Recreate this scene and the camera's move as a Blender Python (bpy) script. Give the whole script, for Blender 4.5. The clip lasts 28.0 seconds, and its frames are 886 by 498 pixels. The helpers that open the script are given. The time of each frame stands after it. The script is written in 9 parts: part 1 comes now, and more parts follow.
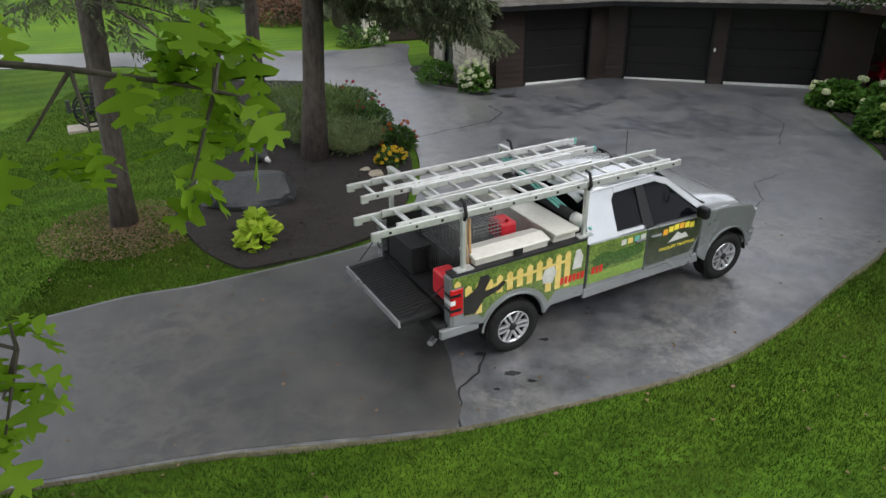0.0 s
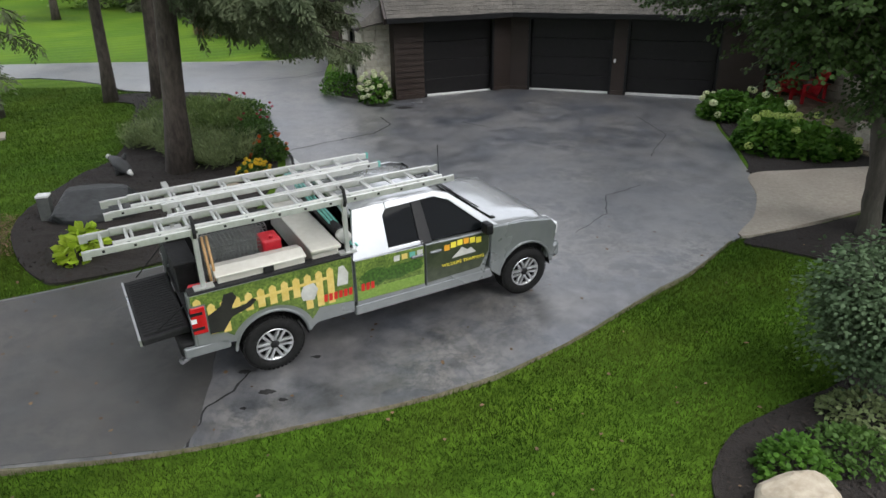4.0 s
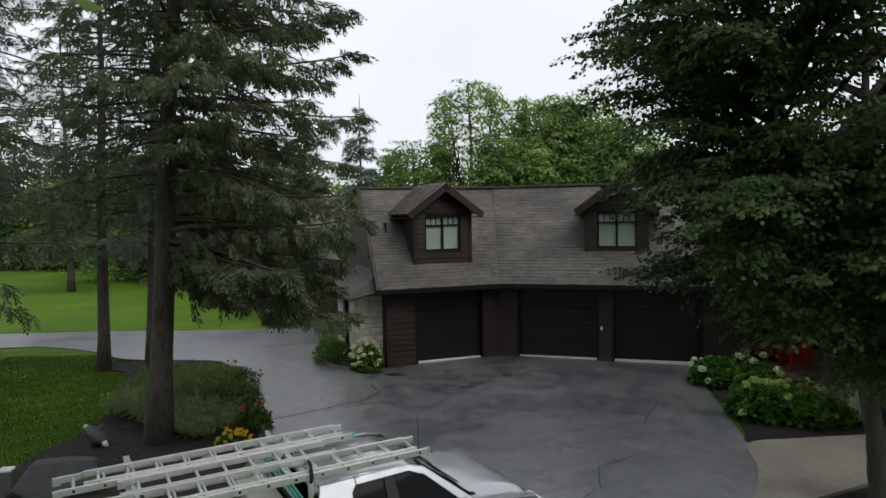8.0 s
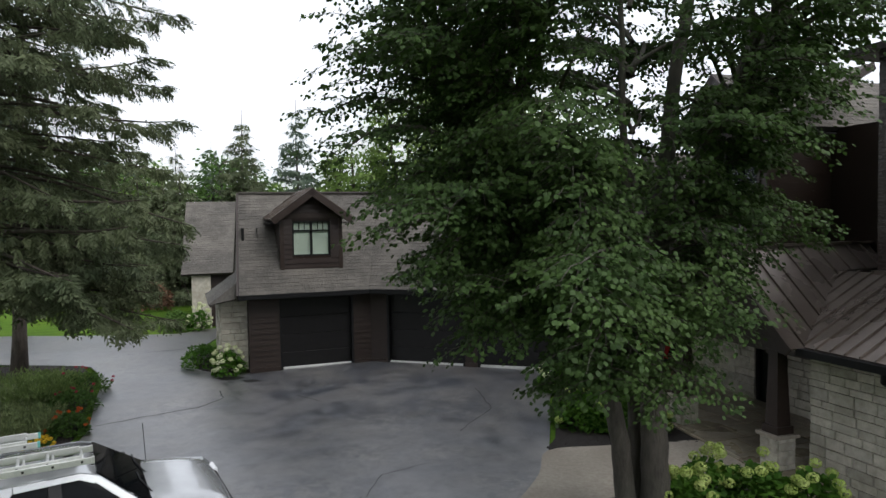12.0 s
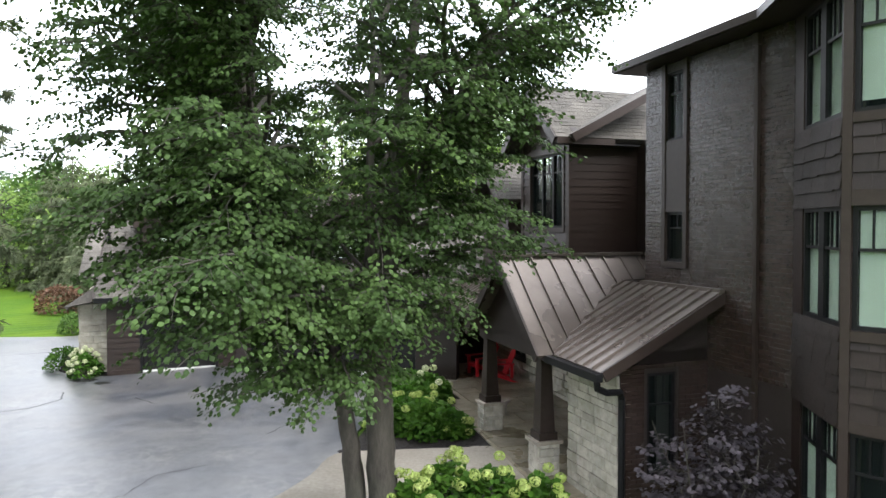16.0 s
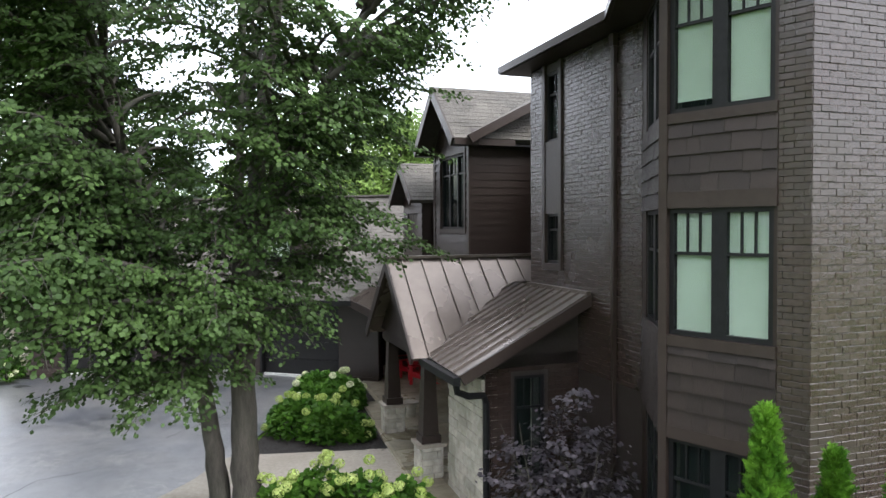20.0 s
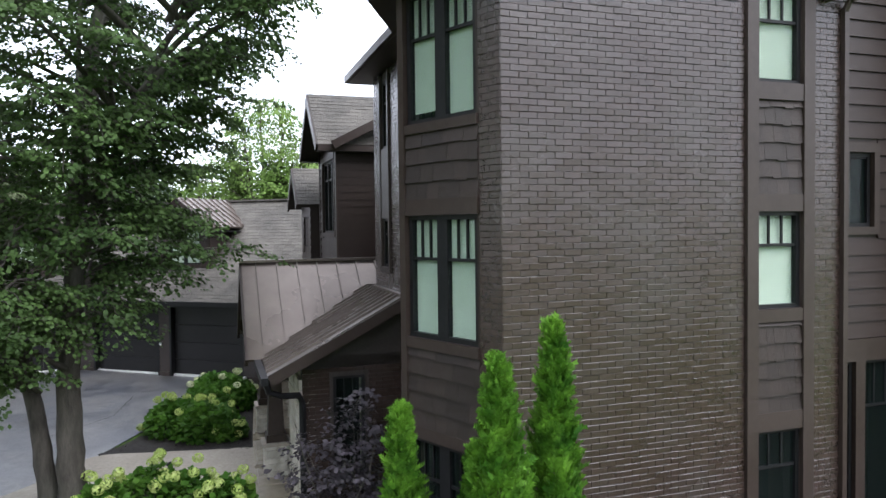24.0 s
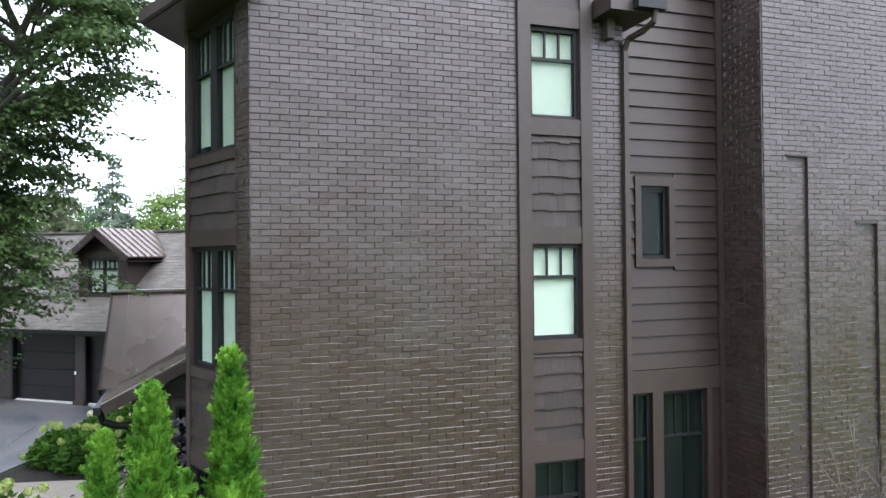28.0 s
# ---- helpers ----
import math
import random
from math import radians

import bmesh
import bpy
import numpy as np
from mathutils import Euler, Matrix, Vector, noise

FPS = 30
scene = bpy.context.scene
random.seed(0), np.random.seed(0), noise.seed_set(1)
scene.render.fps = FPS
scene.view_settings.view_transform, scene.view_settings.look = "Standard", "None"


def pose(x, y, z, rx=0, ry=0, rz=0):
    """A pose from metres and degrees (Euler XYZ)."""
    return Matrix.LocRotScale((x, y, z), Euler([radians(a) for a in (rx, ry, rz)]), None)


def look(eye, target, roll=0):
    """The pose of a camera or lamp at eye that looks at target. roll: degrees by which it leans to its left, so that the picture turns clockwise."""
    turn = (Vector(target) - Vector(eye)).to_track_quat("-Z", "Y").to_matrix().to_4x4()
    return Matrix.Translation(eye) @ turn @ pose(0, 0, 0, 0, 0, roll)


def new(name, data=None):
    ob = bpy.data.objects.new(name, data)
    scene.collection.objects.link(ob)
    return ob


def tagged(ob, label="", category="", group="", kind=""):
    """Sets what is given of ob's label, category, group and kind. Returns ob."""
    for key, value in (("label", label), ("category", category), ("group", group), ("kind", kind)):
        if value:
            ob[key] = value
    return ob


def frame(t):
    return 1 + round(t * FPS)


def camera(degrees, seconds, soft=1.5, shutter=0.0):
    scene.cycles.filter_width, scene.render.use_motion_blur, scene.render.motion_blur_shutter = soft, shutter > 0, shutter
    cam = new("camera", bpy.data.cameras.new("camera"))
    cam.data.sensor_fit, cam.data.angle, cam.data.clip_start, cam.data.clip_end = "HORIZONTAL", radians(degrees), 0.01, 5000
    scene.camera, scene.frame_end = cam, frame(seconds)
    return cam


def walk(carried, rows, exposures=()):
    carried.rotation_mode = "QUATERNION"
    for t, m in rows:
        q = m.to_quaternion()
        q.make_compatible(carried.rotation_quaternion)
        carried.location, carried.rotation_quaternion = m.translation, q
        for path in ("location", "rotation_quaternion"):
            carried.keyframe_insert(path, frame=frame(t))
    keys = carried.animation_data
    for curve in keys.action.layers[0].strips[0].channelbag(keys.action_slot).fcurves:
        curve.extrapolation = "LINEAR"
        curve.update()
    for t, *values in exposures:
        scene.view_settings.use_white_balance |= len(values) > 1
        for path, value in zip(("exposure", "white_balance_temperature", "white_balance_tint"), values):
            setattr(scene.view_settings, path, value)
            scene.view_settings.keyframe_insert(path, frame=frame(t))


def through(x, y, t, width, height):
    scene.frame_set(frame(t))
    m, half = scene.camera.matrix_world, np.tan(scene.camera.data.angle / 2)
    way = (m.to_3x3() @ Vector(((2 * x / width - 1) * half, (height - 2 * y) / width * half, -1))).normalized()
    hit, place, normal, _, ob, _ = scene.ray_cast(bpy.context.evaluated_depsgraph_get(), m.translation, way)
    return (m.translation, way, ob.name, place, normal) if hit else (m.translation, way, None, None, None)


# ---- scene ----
cam = camera(64.8, 28.0)
METRES, EYE, TILT, LEAN, TURN = 19.2, 4.75, 0.0, 0.0, 0.0
ROWS = [
    (0.0, 0.0, 0.0, 0.0, -0.32, -24.91, 0.7),
    (0.5, 0.0186, 0.0002, -0.0002, -0.29, -24.89, 0.7),
    (1.0, 0.0384, 0.0006, 0.0006, -0.26, -24.94, 0.82),
    (1.5, 0.0618, 0.0011, 0.001, -0.26, -24.95, 0.86),
    (2.0, 0.0846, 0.0014, 0.0005, -0.25, -24.93, 0.88),
    (2.5, 0.1087, 0.0015, -0.0008, -0.25, -25.24, 0.98),
    (4.5, 0.1531, 0.0065, 0.002, -0.46, -22.93, 0.77),
    (5.0, 0.1531, 0.0075, 0.0026, -0.38, -16.3, 0.93),
    (5.5, 0.1523, 0.0088, 0.0036, -0.34, -8.66, 0.93),
    (6.0, 0.1523, 0.0081, 0.003, -0.28, -3.52, 1.01),
    (6.5, 0.152, 0.0078, 0.003, -0.28, -3.18, 1.02),
    (7.0, 0.1544, 0.008, 0.0033, -0.27, -3.03, 1.02),
    (7.5, 0.1599, 0.009, 0.0033, -0.29, -2.88, 1.04),
    (8.0, 0.1679, 0.01, 0.0033, -0.29, -2.8, 1.05),
    (8.5, 0.1823, 0.011, 0.0032, -0.3, -2.72, 1.0),
    (9.0, 0.2017, 0.0115, 0.003, -0.27, -2.67, 1.01),
    (9.5, 0.2258, 0.013, 0.0032, -0.28, -2.59, 0.94),
    (10.0, 0.2514, 0.0136, 0.003, -0.31, -2.6, 0.97),
    (10.5, 0.2811, 0.0143, 0.0027, -0.32, -2.58, 0.98),
    (11.0, 0.3107, 0.0141, 0.003, -0.34, -2.57, 0.95),
    (11.5, 0.3441, 0.0135, 0.002, -0.35, -2.5, 1.0),
    (12.0, 0.377, 0.0133, 0.0012, -0.28, -2.46, 1.02),
    (12.5, 0.4117, 0.0123, 0.0004, -0.25, -2.39, 0.98),
    (14.5, 0.5216, -0.0022, -0.0051, -0.5, -1.71, 0.36),
    (15.0, 0.5474, -0.0021, -0.0044, -0.49, -1.74, 0.36),
    (15.5, 0.5715, -0.0014, -0.004, -0.53, -1.7, 0.24),
    (16.0, 0.59, -0.0009, -0.0034, -0.58, -1.73, 0.2),
    (16.5, 0.6085, 0.0007, -0.0028, -0.61, -1.75, 0.19),
    (17.0, 0.6236, 0.0015, -0.0022, -0.69, -1.79, 0.22),
    (17.5, 0.6395, 0.002, -0.002, -0.82, -1.74, 0.28),
    (18.0, 0.653, 0.003, -0.0016, -0.92, -1.74, 0.26),
    (18.5, 0.6648, 0.0036, -0.0011, -0.99, -1.8, 0.24),
    (19.0, 0.6744, 0.0032, -0.0015, -1.03, -1.83, 0.27),
    (19.5, 0.6848, 0.002, -0.0011, -1.05, -1.84, 0.35),
    (20.0, 0.6958, 0.0017, -0.001, -1.08, -1.82, 0.36),
    (20.5, 0.7102, 0.0011, -0.0002, -1.13, -1.8, 0.41),
    (21.0, 0.7264, 0.0003, 0.0003, -1.22, -1.82, 0.44),
    (21.5, 0.7471, -0.0015, -0.0002, -1.26, -1.83, 0.47),
    (23.5, 0.8324, -0.0172, 0.0021, -0.7, -1.82, 0.69),
    (24.0, 0.8525, -0.0196, 0.0018, -0.68, -1.81, 0.7),
    (24.5, 0.8766, -0.0204, 0.0022, -0.68, -1.81, 0.68),
    (25.0, 0.8976, -0.0208, 0.002, -0.7, -1.83, 0.68),
    (25.5, 0.919, -0.021, 0.0018, -0.68, -1.83, 0.69),
    (26.0, 0.9382, -0.0213, 0.0014, -0.66, -1.82, 0.65),
    (26.5, 0.9581, -0.0218, 0.001, -0.64, -1.83, 0.64),
    (27.0, 0.9753, -0.0234, 0.0012, -0.61, -1.83, 0.64),
    (27.5, 0.9864, -0.0268, 0.0012, -0.61, -1.83, 0.56),
    (28.0, 0.988, -0.0296, 0.0012, -0.64, 0.65, 0.53),
]
EXPOSURES = [(0.0, -0.72, 6500, 10), (4.5, -0.65, 6500, 10), (5.0, -0.62, 6500, 10), (6.0, -0.98, 6500, 10), (8.0, -1.55, 6500, 10), (10.0, -1.52, 6500, 10), (12.5, -0.80, 6500, 10), (14.5, 0.38, 6500, 10), (16.0, 0.28, 6450, 10), (20.0, 0.20, 6350, 11), (23.5, -0.12, 6150, 12), (25.0, -0.06, 6050, 13), (27.0, 0.1, 5950, 14), (28.0, 0.33, 5950, 14)]
walk(cam, [(t, pose(0, 0, EYE, TILT, LEAN, TURN) @ pose(METRES * x, METRES * y, METRES * z, 90 + pitch, roll, yaw)) for t, x, y, z, yaw, pitch, roll in ROWS], EXPOSURES)

# ---- sky and sun: bright overcast, the brighter part of the sky is behind the camera ----
SUN_UP, SUN_ROUND = 52.0, 126.0
world = bpy.data.worlds.new("overcast_sky")
scene.world = world
world.use_nodes = True
wn, wl = world.node_tree.nodes, world.node_tree.links
wn.clear()
sky = wn.new("ShaderNodeTexSky")
sky.sky_type, sky.sun_disc = "NISHITA", False
sky.sun_elevation, sky.sun_rotation = radians(SUN_UP), radians(SUN_ROUND)
sky.air_density, sky.dust_density = 1.2, 4.0
cloud_at = wn.new("ShaderNodeTexCoord")
cloud = wn.new("ShaderNodeTexNoise")
cloud.inputs["Scale"].default_value, cloud.inputs["Detail"].default_value = 2.2, 5.0
cloud_ramp = wn.new("ShaderNodeValToRGB")
cloud_ramp.color_ramp.elements[0].position, cloud_ramp.color_ramp.elements[0].color = 0.35, (25.4, 26.5, 28.9, 1)
cloud_ramp.color_ramp.elements[1].position, cloud_ramp.color_ramp.elements[1].color = 0.62, (28.4, 29.4, 31.8, 1)
cloud_mix = wn.new("ShaderNodeMixRGB")
cloud_mix.inputs["Fac"].default_value = 0.82
back = wn.new("ShaderNodeBackground")
back.inputs["Strength"].default_value = 0.12
wout = wn.new("ShaderNodeOutputWorld")
wl.new(cloud_at.outputs["Generated"], cloud.inputs["Vector"])
wl.new(cloud.outputs["Fac"], cloud_ramp.inputs["Fac"])
wl.new(sky.outputs["Color"], cloud_mix.inputs["Color1"])
wl.new(cloud_ramp.outputs["Color"], cloud_mix.inputs["Color2"])
wl.new(cloud_mix.outputs["Color"], back.inputs["Color"])
wl.new(back.outputs["Background"], wout.inputs["Surface"])
sun = new("sun", bpy.data.lights.new("sun", "SUN"))
sun.data.energy, sun.data.angle, sun.data.color = 4.5, radians(50), (1.0, 0.985, 0.965)
a_up, a_round = radians(SUN_UP), radians(SUN_ROUND)
sun_from = Vector((math.sin(a_round) * math.cos(a_up), math.cos(a_round) * math.cos(a_up), math.sin(a_up)))
sun.matrix_world = look(sun_from * 60, (0, 0, 0))

# ---- materials ----
def surf(name, c1, c2, scale=6.0, rough=(0.6, 0.8), bump=0.0, bump_scale=60.0, metal=0.0, wide=None, wide_scale=0.7,
         wide_amount=0.5, vary=0.0, island=0.0, spec=0.5, stretch=(1, 1, 1), coat=0.0, detail=6.0, wide_detail=5.0):
    """A surface with fine grain between c1 and c2, wide stains towards `wide`, relief and some variation from piece to piece."""
    m = bpy.data.materials.new(name)
    m.use_nodes = True
    n, l = m.node_tree.nodes, m.node_tree.links
    b = n["Principled BSDF"]
    at = n.new("ShaderNodeNewGeometry")
    scaler = n.new("ShaderNodeVectorMath")
    scaler.operation = "MULTIPLY"
    scaler.inputs[1].default_value = stretch
    l.new(at.outputs["Position"], scaler.inputs[0])
    g = n.new("ShaderNodeTexNoise")
    g.inputs["Scale"].default_value, g.inputs["Detail"].default_value, g.inputs["Roughness"].default_value = scale, detail, 0.65
    l.new(scaler.outputs[0], g.inputs["Vector"])
    r = n.new("ShaderNodeValToRGB")
    r.color_ramp.elements[0].position, r.color_ramp.elements[0].color = 0.32, (*c1, 1)
    r.color_ramp.elements[1].position, r.color_ramp.elements[1].color = 0.68, (*c2, 1)
    l.new(g.outputs["Fac"], r.inputs["Fac"])
    out = r.outputs["Color"]
    w = n.new("ShaderNodeTexNoise")
    w.inputs["Scale"].default_value, w.inputs["Detail"].default_value, w.inputs["Roughness"].default_value = wide_scale, wide_detail, 0.5 if wide_detail < 8 else 0.68
    l.new(at.outputs["Position"], w.inputs["Vector"])
    if wide:
        wr = n.new("ShaderNodeMapRange")
        wr.inputs["From Min"].default_value, wr.inputs["From Max"].default_value = 0.42, 0.68
        wr.inputs["To Max"].default_value = wide_amount
        l.new(w.outputs["Fac"], wr.inputs["Value"])
        mx = n.new("ShaderNodeMixRGB")
        mx.inputs["Color2"].default_value = (*wide, 1)
        l.new(wr.outputs["Result"], mx.inputs["Fac"])
        l.new(out, mx.inputs["Color1"])
        out = mx.outputs["Color"]
    if vary or island:
        hsv = n.new("ShaderNodeHueSaturation")
        vr = n.new("ShaderNodeMapRange")
        amount = vary or island
        vr.inputs["To Min"].default_value, vr.inputs["To Max"].default_value = 1 - amount, 1 + amount
        if vary:
            l.new(n.new("ShaderNodeObjectInfo").outputs["Random"], vr.inputs["Value"])
        else:
            l.new(at.outputs["Random Per Island"], vr.inputs["Value"])
        l.new(vr.outputs["Result"], hsv.inputs["Value"])
        l.new(out, hsv.inputs["Color"])
        out = hsv.outputs["Color"]
    l.new(out, b.inputs["Base Color"])
    rr = n.new("ShaderNodeMapRange")
    rr.inputs["From Min"].default_value, rr.inputs["From Max"].default_value = 0.3, 0.7
    rr.inputs["To Min"].default_value, rr.inputs["To Max"].default_value = rough
    l.new(w.outputs["Fac"], rr.inputs["Value"])
    l.new(rr.outputs["Result"], b.inputs["Roughness"])
    b.inputs["Metallic"].default_value = metal
    b.inputs["Specular IOR Level"].default_value = spec
    b.inputs["Coat Weight"].default_value = coat
    if bump:
        k = n.new("ShaderNodeTexNoise")
        k.inputs["Scale"].default_value, k.inputs["Detail"].default_value = bump_scale, 4.0
        l.new(scaler.outputs[0], k.inputs["Vector"])
        bp = n.new("ShaderNodeBump")
        bp.inputs["Strength"].default_value, bp.inputs["Distance"].default_value = bump, 0.02
        l.new(k.outputs["Fac"], bp.inputs["Height"])
        l.new(bp.outputs["Normal"], b.inputs["Normal"])
    return m


def leafy(name, c1, c2, scale=1.2, through=0.35, rough=0.55):
    """Leaves: colour varies from leaf to leaf and over the crown, and some light passes through."""
    m = surf(name, c1, c2, scale, (rough, rough + 0.12), island=0.28, spec=0.18, detail=3.0)
    n, l = m.node_tree.nodes, m.node_tree.links
    b = n["Principled BSDF"]
    t = n.new("ShaderNodeBsdfTranslucent")
    l.new(b.inputs["Base Color"].links[0].from_socket, t.inputs["Color"])
    mx = n.new("ShaderNodeMixShader")
    mx.inputs["Fac"].default_value = through
    l.new(b.outputs["BSDF"], mx.inputs[1])
    l.new(t.outputs["BSDF"], mx.inputs[2])
    l.new(mx.outputs["Shader"], n["Material Output"].inputs["Surface"])
    return m


M_LITTER = surf("needle_litter", (0.10, 0.06, 0.03), (0.19, 0.125, 0.07), 3, (0.8, 0.95), island=0.4)
M_EDGE = surf("worn_drive_edge", (0.085, 0.075, 0.045), (0.19, 0.16, 0.11), 14, (0.8, 0.95), 0.5, 60, wide=(0.09, 0.10, 0.04), wide_scale=1.5, wide_amount=0.8)
M_GRASS = surf("grass_ground", (0.033, 0.075, 0.005), (0.076, 0.152, 0.012), 9.0, (0.8, 0.95), 0.9, 45, wide=(0.11, 0.175, 0.015), wide_scale=0.35, wide_amount=0.55, spec=0.1, detail=12)
# mowing stripes
gn, gl = M_GRASS.node_tree.nodes, M_GRASS.node_tree.links
gb = gn["Principled BSDF"]
band = gn.new("ShaderNodeTexWave")
band.inputs["Scale"].default_value, band.inputs["Distortion"].default_value, band.inputs["Detail"].default_value = 0.36, 1.2, 1.0
turn = gn.new("ShaderNodeMapping")
turn.inputs["Rotation"].default_value = (0, 0, radians(62))
gl.new(gn.new("ShaderNodeNewGeometry").outputs["Position"], turn.inputs["Vector"])
gl.new(turn.outputs["Vector"], band.inputs["Vector"])
strength = gn.new("ShaderNodeMapRange")
strength.inputs["To Min"].default_value, strength.inputs["To Max"].default_value = 0.90, 1.15
gl.new(band.outputs["Fac"], strength.inputs["Value"])
mown = gn.new("ShaderNodeHueSaturation")
gl.new(strength.outputs["Result"], mown.inputs["Value"])
gl.new(gb.inputs["Base Color"].links[0].from_socket, mown.inputs["Color"])
gl.new(mown.outputs["Color"], gb.inputs["Base Color"])
M_BLADE = surf("grass_blade", (0.019, 0.045, 0.004), (0.042, 0.088, 0.008), 0.9, (0.75, 0.9), island=0.35, wide=(0.115, 0.13, 0.025), wide_scale=0.6, wide_amount=0.35, spec=0.08)
M_ASPHALT = surf("asphalt", (0.015, 0.0172, 0.0212), (0.090, 0.098, 0.115), 2.8, (0.28, 0.50), 0.2, 110, wide=(0.19, 0.176, 0.158), wide_scale=0.7, wide_amount=0.55, detail=15, spec=0.8, wide_detail=12, coat=0.6)
M_ASPHALT.node_tree.nodes["Principled BSDF"].inputs["Coat Roughness"].default_value = 0.34
M_ASPHALT_OLD = surf("old_asphalt", (0.015, 0.0148, 0.0148), (0.044, 0.0425, 0.0415), 2.6, (0.42, 0.6), 0.35, 100, wide=(0.075, 0.067, 0.059), wide_scale=0.8, wide_amount=0.6, detail=15, spec=0.7, wide_detail=12, coat=0.3)
M_ASPHALT_OLD.node_tree.nodes["Principled BSDF"].inputs["Coat Roughness"].default_value = 0.4


def veins(m, color, scale, width, amount):
    """Thin pale wandering streaks, broken up by wider noise."""
    n, l = m.node_tree.nodes, m.node_tree.links
    b = n["Principled BSDF"]
    at = n.new("ShaderNodeNewGeometry")
    line, patch = n.new("ShaderNodeTexNoise"), n.new("ShaderNodeTexNoise")
    line.inputs["Scale"].default_value, line.inputs["Detail"].default_value, line.inputs["Roughness"].default_value, line.inputs["Distortion"].default_value = scale, 9.0, 0.7, 0.3
    patch.inputs["Scale"].default_value, patch.inputs["Detail"].default_value = 0.45, 4.0
    l.new(at.outputs["Position"], line.inputs["Vector"])
    l.new(at.outputs["Position"], patch.inputs["Vector"])
    off = n.new("ShaderNodeMath")
    off.operation, off.inputs[1].default_value = "SUBTRACT", 0.5
    l.new(line.outputs["Fac"], off.inputs[0])
    side = n.new("ShaderNodeMath")
    side.operation = "ABSOLUTE"
    l.new(off.outputs[0], side.inputs[0])
    thin = n.new("ShaderNodeMapRange")
    thin.inputs["From Min"].default_value, thin.inputs["From Max"].default_value = 0.0, width
    thin.inputs["To Min"].default_value, thin.inputs["To Max"].default_value = amount, 0.0
    l.new(side.outputs[0], thin.inputs["Value"])
    some = n.new("ShaderNodeMapRange")
    some.inputs["From Min"].default_value, some.inputs["From Max"].default_value = 0.42, 0.66
    l.new(patch.outputs["Fac"], some.inputs["Value"])
    mul = n.new("ShaderNodeMath")
    mul.operation = "MULTIPLY"
    l.new(thin.outputs["Result"], mul.inputs[0])
    l.new(some.outputs["Result"], mul.inputs[1])
    mx = n.new("ShaderNodeMixRGB")
    mx.inputs["Color2"].default_value = (*color, 1)
    l.new(mul.outputs[0], mx.inputs["Fac"])
    l.new(b.inputs["Base Color"].links[0].from_socket, mx.inputs["Color1"])
    l.new(mx.outputs["Color"], b.inputs["Base Color"])


veins(M_ASPHALT, (0.24, 0.225, 0.20), 1.7, 0.07, 0.55)
veins(M_ASPHALT, (0.016, 0.017, 0.02), 2.6, 0.06, 0.6)
veins(M_ASPHALT_OLD, (0.12, 0.108, 0.09), 1.9, 0.08, 0.45)
M_CRACK = surf("asphalt_crack", (0.012, 0.012, 0.013), (0.02, 0.02, 0.021), 8, (0.6, 0.8))
M_OIL = surf("oil_stain", (0.010, 0.010, 0.011), (0.022, 0.021, 0.021), 20, (0.25, 0.5))
M_MULCH = surf("mulch", (0.006, 0.0045, 0.004), (0.022, 0.016, 0.0125), 40, (0.85, 0.95), 1.0, 60)
M_CHIP = surf("mulch_chip", (0.010, 0.007, 0.006), (0.035, 0.025, 0.019), 6, (0.8, 0.95), island=0.5)
M_CONCRETE = surf("concrete", (0.30, 0.265, 0.215), (0.42, 0.375, 0.31), 14, (0.7, 0.85), 0.15, 90, wide=(0.22, 0.19, 0.155), wide_amount=0.5)
M_FLAG = surf("flagstone", (0.20, 0.17, 0.12), (0.34, 0.30, 0.22), 5, (0.18, 0.5), 0.15, 40, wide=(0.12, 0.10, 0.07), vary=0.15)
M_STONE = surf("limestone", (0.36, 0.33, 0.27), (0.56, 0.53, 0.46), 7, (0.75, 0.9), 0.5, 35, wide=(0.26, 0.24, 0.19), wide_scale=1.5, vary=0.16)
M_BOULDER = surf("tan_boulder", (0.30, 0.25, 0.18), (0.48, 0.42, 0.33), 6, (0.8, 0.9), 0.6, 20, wide=(0.22, 0.2, 0.16))
M_ROCK = surf("grey_rock", (0.018, 0.020, 0.022), (0.034, 0.037, 0.039), 5, (0.5, 0.65), 0.3, 18, wide=(0.07, 0.07, 0.068))
M_POST = surf("grey_post_paint", (0.062, 0.067, 0.064), (0.095, 0.10, 0.096), 9, (0.5, 0.65), 0.1, 40)
M_BRICK = surf("painted_brick", (0.027, 0.0162, 0.0134), (0.040, 0.0258, 0.0217), 16, (0.18, 0.30), 0.2, 60, spec=0.62, vary=0.10, wide=(0.045, 0.037, 0.033), wide_scale=1.1, wide_amount=0.45)
M_BRICKJ = surf("painted_brick_joined", (0.027, 0.0162, 0.0134), (0.040, 0.0258, 0.0217), 16, (0.18, 0.30), 0.2, 60, spec=0.62, island=0.10, wide=(0.045, 0.037, 0.033), wide_scale=1.1, wide_amount=0.45)
M_MORTAR = surf("painted_mortar", (0.023, 0.0165, 0.0145), (0.035, 0.0265, 0.0235), 20, (0.3, 0.45), 0.4, 90)
M_SIDING = surf("brown_siding", (0.0195, 0.0122, 0.0097), (0.0275, 0.018, 0.0145), 9, (0.34, 0.46), 0.12, 60, vary=0.07, wide=(0.040, 0.029, 0.024), wide_amount=0.4, stretch=(1, 1, 6), spec=0.28)
M_TRIM = surf("brown_trim", (0.025, 0.0165, 0.0133), (0.035, 0.024, 0.020), 9, (0.36, 0.52), 0.1, 50, wide=(0.046, 0.034, 0.029), wide_amount=0.4, spec=0.35)
